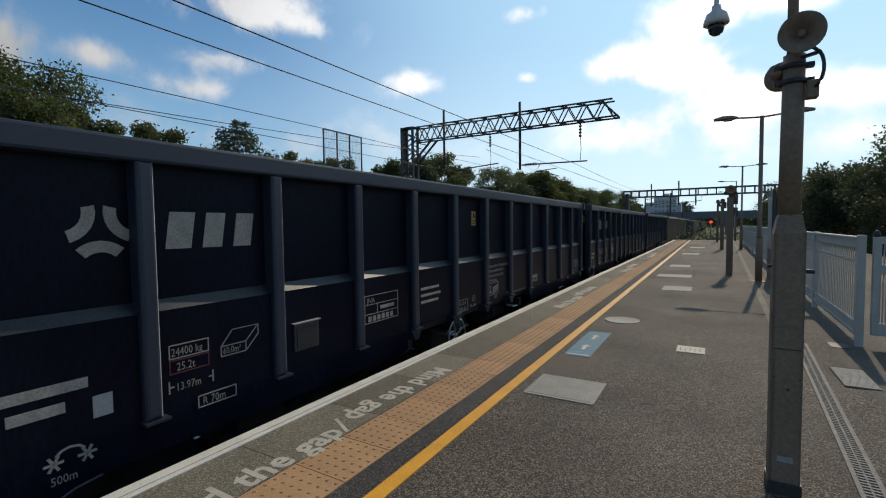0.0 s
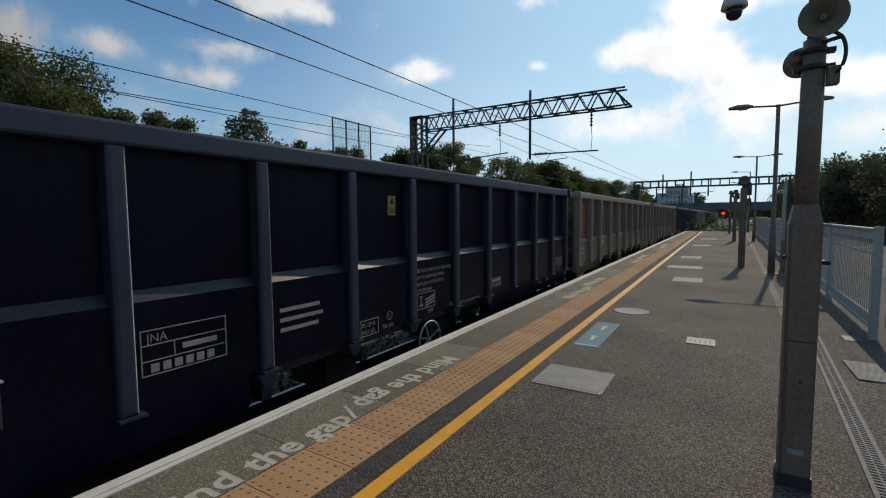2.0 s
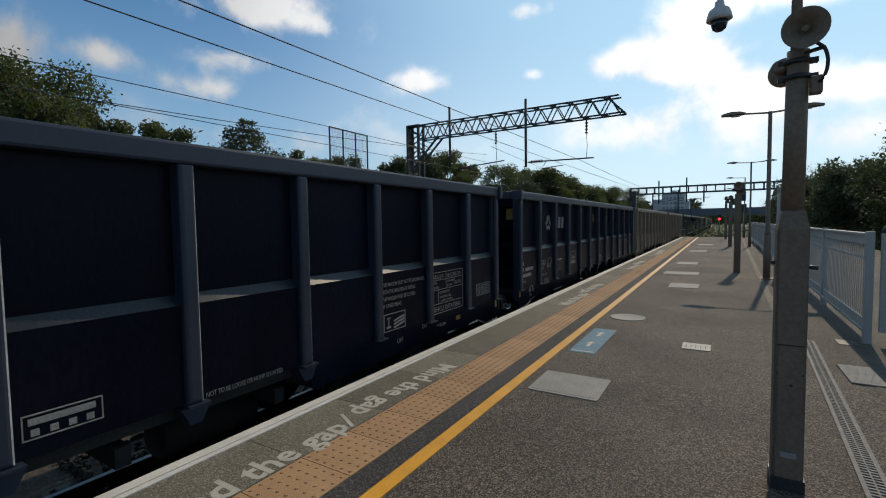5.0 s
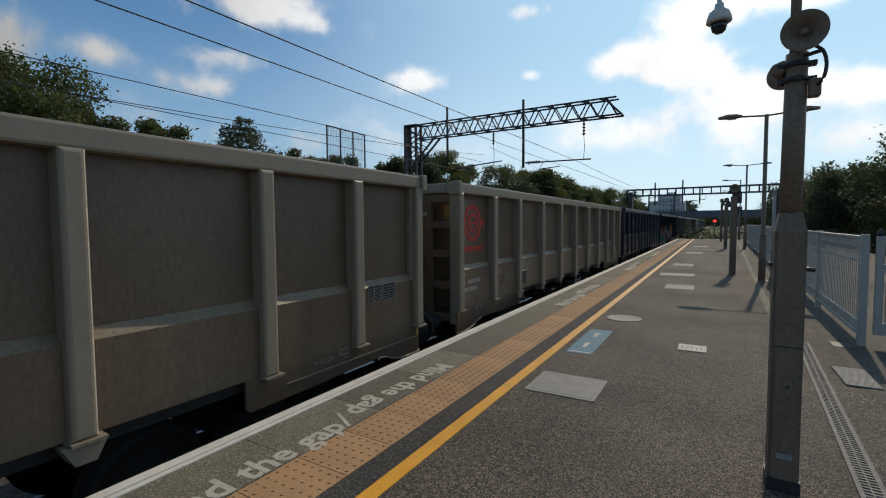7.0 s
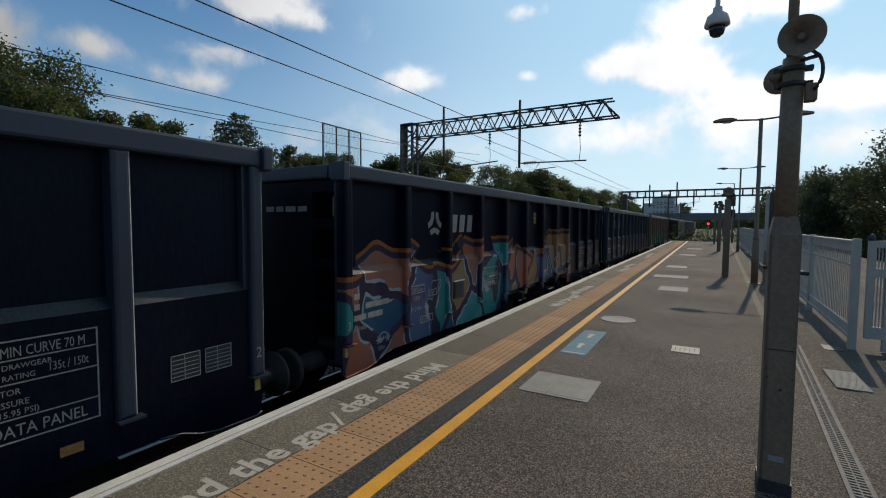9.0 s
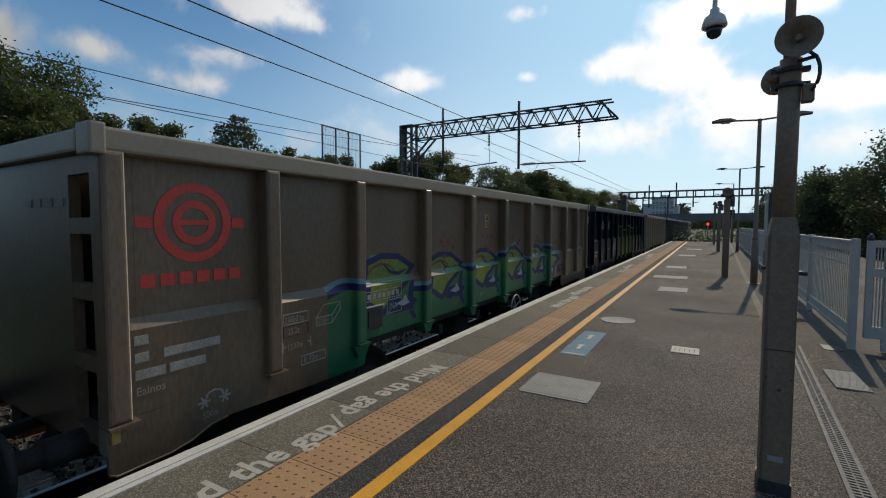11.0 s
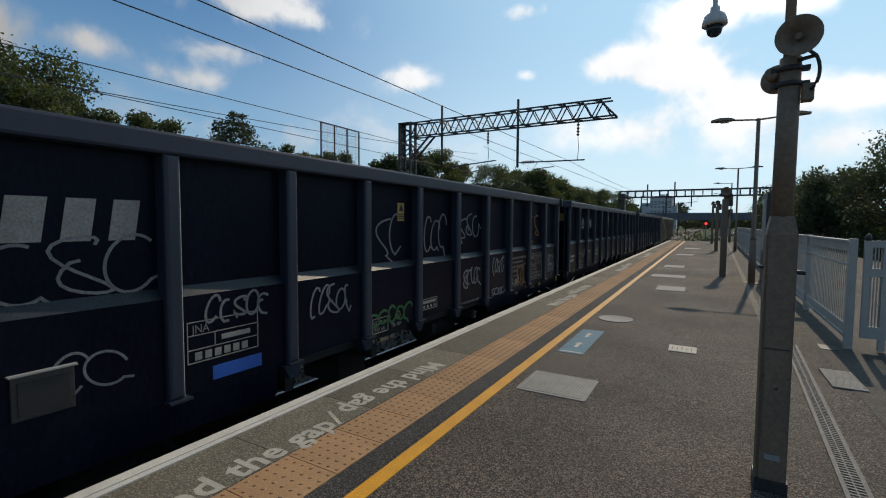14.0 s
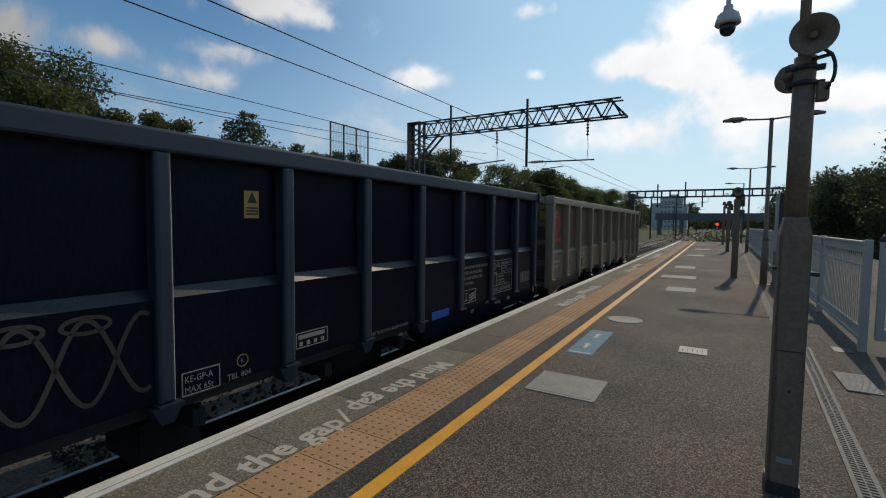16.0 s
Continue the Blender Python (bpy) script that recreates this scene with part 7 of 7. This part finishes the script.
def wood(name, x0, x1, y0, y1, h0, h1, blobs, count, size, seed, label):
    r = random.Random(seed)
    cs, rs = [], []
    for _ in range(blobs):
        k = r.random()
        y = y0 + (y1 - y0) * k
        x = x0 + (x1 - x0) * r.random()
        h = r.uniform(h0, h1)
        for j in range(4):
            cs.append((x + r.uniform(-2, 2), y + r.uniform(-3, 3), -1.0 + h * (0.25 + 0.22 * j) + r.uniform(-0.5, 0.5))); rs.append(r.uniform(1.4, 2.6))
    me = leaf_mesh(name, cs, rs, count, size, seed, M_LEAFDARK)
    return tagged(new(name, me), label, "woodland", kind="stuff")


wood("far_wood", -56, -30, 95, 240, 7, 10.5, 120, 42000, 0.4, 7, "far green wood beside the railway")
wood("far_wood", -90, -14, 330, 420, 11, 18, 100, 26000, 0.8, 8, "hazy distant wood on the skyline")
wood("far_wood", -14, 70, 330, 420, 4, 8, 110, 22000, 0.7, 12, "low distant wood on the skyline")
wood("hedge", -27, -20, 0, 90, 3.0, 4.6, 120, 42000, 0.16, 9, "dense green lineside hedge behind the tracks")
wood("undergrowth", 9.6, 15, 12, 80, 2.0, 4.0, 110, 42000, 0.14, 10, "dark undergrowth behind the fence")
wood("ramp_weeds", -2.4, 0.6, 49.5, 56, 0.5, 1.2, 10, 2500, 0.10, 11, "weeds and bushes on the platform ramp")


M_FARWINDOW = mat("far_window", (0.26, 0.27, 0.29), 0.4, var=0.1, bump=0)


def tower_block():
    b = empty("tower_block", (-25, 300, -5.0))
    for x0, x1, y0, y1, h in ((-4.6, 7.4, 0, 14, 22.4), (-9.8, -4.6, 2, 14, 19.0), (7.4, 9.8, 2, 14, 17.5)):
        bm = bm_new()
        box(bm, x0, x1, y0, y1, 0, h)
        box(bm, x0 - 0.2, x1 + 0.2, y0 - 0.2, y1 + 0.2, h, h + 0.5)
        part("block", bm, M_BUILDING, b)
    bm = bm_new()
    box(bm, 0, 3, 4, 8, 22.9, 24.6)
    part("roof_plant", bm, M_BUILDING, b)
    bm = bm_new()
    box(bm, -0.6, 0.6, -0.06, 0.0, 0, 1.3)
    me = mesh_of("window", bm, M_FARWINDOW)
    for k in range(7):
        for j in range(6):
            piece("window", me, b, Matrix.Translation((-3.5 + j * 1.95, 0, 2.0 + k * 2.85)))
    tagged(b, "pale hazy tower block on the skyline", "tower block")


tower_block()
M_BRIDGE = mat("weathered_concrete", (0.17, 0.18, 0.20), 0.9, var=0.2, scale=0.3)
# road bridge across the line, far off
bm = bm_new()
box(bm, -16, 45, 150, 156, 2.9, 4.9)
for x in (-15, -9, 4, 14, 25):
    box(bm, x - 0.5, x + 0.5, 150.5, 155.5, -1.45, 2.9)
tagged(part("road_bridge", bm, M_BRIDGE), "low grey concrete road bridge across the tracks", "bridge")


# ---- pieces of the platform ----
def tactile_tile():
    """One tactile paver with its rows of blisters."""
    bm = bm_new()
    box(bm, 0.003, 0.417, 0.003, 0.425, -0.05, 0.004)
    for i in range(6):
        for j in range(6):
            x, y = 0.036 + i * 0.0695, 0.036 + j * 0.0712
            lo = [bm.verts.new((x + 0.0145 * math.cos(a), y + 0.0145 * math.sin(a), 0.004)) for a in (k * math.pi / 3 for k in range(6))]
            hi = [bm.verts.new((x + 0.010 * math.cos(a), y + 0.010 * math.sin(a), 0.0095)) for a in (k * math.pi / 3 for k in range(6))]
            for k in range(6):
                bm.faces.new((lo[k - 1], lo[k], hi[k], hi[k - 1]))
            bm.faces.new(hi)
    return mesh_of("tactile_paver", bm, M_TACTILE)


TILE = tactile_tile()
bm = bm_new()
box(bm, -2.252, -1.822, -12, PLAT_END, -0.06, -0.006)
part("bedding", bm, M_CONCRETE, PLATFORM)
n = int((PLAT_END + 1.5) / 0.428)
for i in range(n):
    piece("tactile_paver", TILE, PLATFORM, Matrix.Translation((-2.247, 1.95 - 0.428 * 8 + i * 0.428, 0)))
bm = bm_new()
box(bm, 0.002, 0.500, 0.002, 0.854, -0.09, 0.003)
SLAB = mesh_of("coping_slab", bm, M_CONCRETE, 0.002)
for i in range(int((PLAT_END + 3) / 0.856)):
    piece("coping_slab", SLAB, PLATFORM, Matrix.Translation((EDGE + 0.143, 1.935 - 0.856 * 4 + i * 0.856, 0)))
bm = bm_new()
box(bm, 0.003, 0.10, 0.003, 0.212, -0.05, 0.006)
BRICK = mesh_of("paving_brick", bm, M_BRICKRED, 0.003)
for i in range(4):
    piece("paving_brick", BRICK, PLATFORM, Matrix.Translation((-1.815 + 0.0 * i, 0.60 + i * 0.215, 0)))


# ---- what moves ----
TRAVEL = [(0, -13.48), (0.5, -5.97), (1, 1.84), (1.5, 9.38), (2, 16.84), (2.5, 24.34), (3, 32.23), (3.5, 39.66), (4, 47.20), (5.15, 64.67), (6.3, 82.24), (6.5, 84.92), (7, 92.84), (7.5, 100.31), (8, 107.81), (8.5, 115.23), (9, 123.12), (10.2, 141.16), (11.5, 160.84), (12, 168.22), (12.5, 175.31), (13, 183.13), (13.5, 190.60), (14, 198.01), (14.5, 205.49), (15, 213.34), (15.5, 220.80), (16, 228.25)]


def travelled(t):
    for (t0, s0), (t1, s1) in zip(TRAVEL, TRAVEL[1:]):
        if t <= t1:
            return s0 + (s1 - s0) * (t - t0) / (t1 - t0)
    return TRAVEL[-1][1]


def motions():
    for i, w in enumerate(CARS):
        rows = []
        for t, s in TRAVEL:
            y = LENGTH * i - s - HALF - 0.07
            rows.append((t, pose(TRACK + TILT * y, y, RAIL, 0, 0, TURN)))
        walk(w, rows)
        for o in w.children:
            if o.name.startswith("wheelset"):
                at = o.matrix_basis.translation.copy()
                turns = []
                for k in range(16 * FPS + 1):
                    t = k / FPS
                    turns.append((t, Matrix.Translation(at) @ Matrix.Rotation(travelled(t) / 0.46, 4, "X")))
                walk(o, turns)


motions()
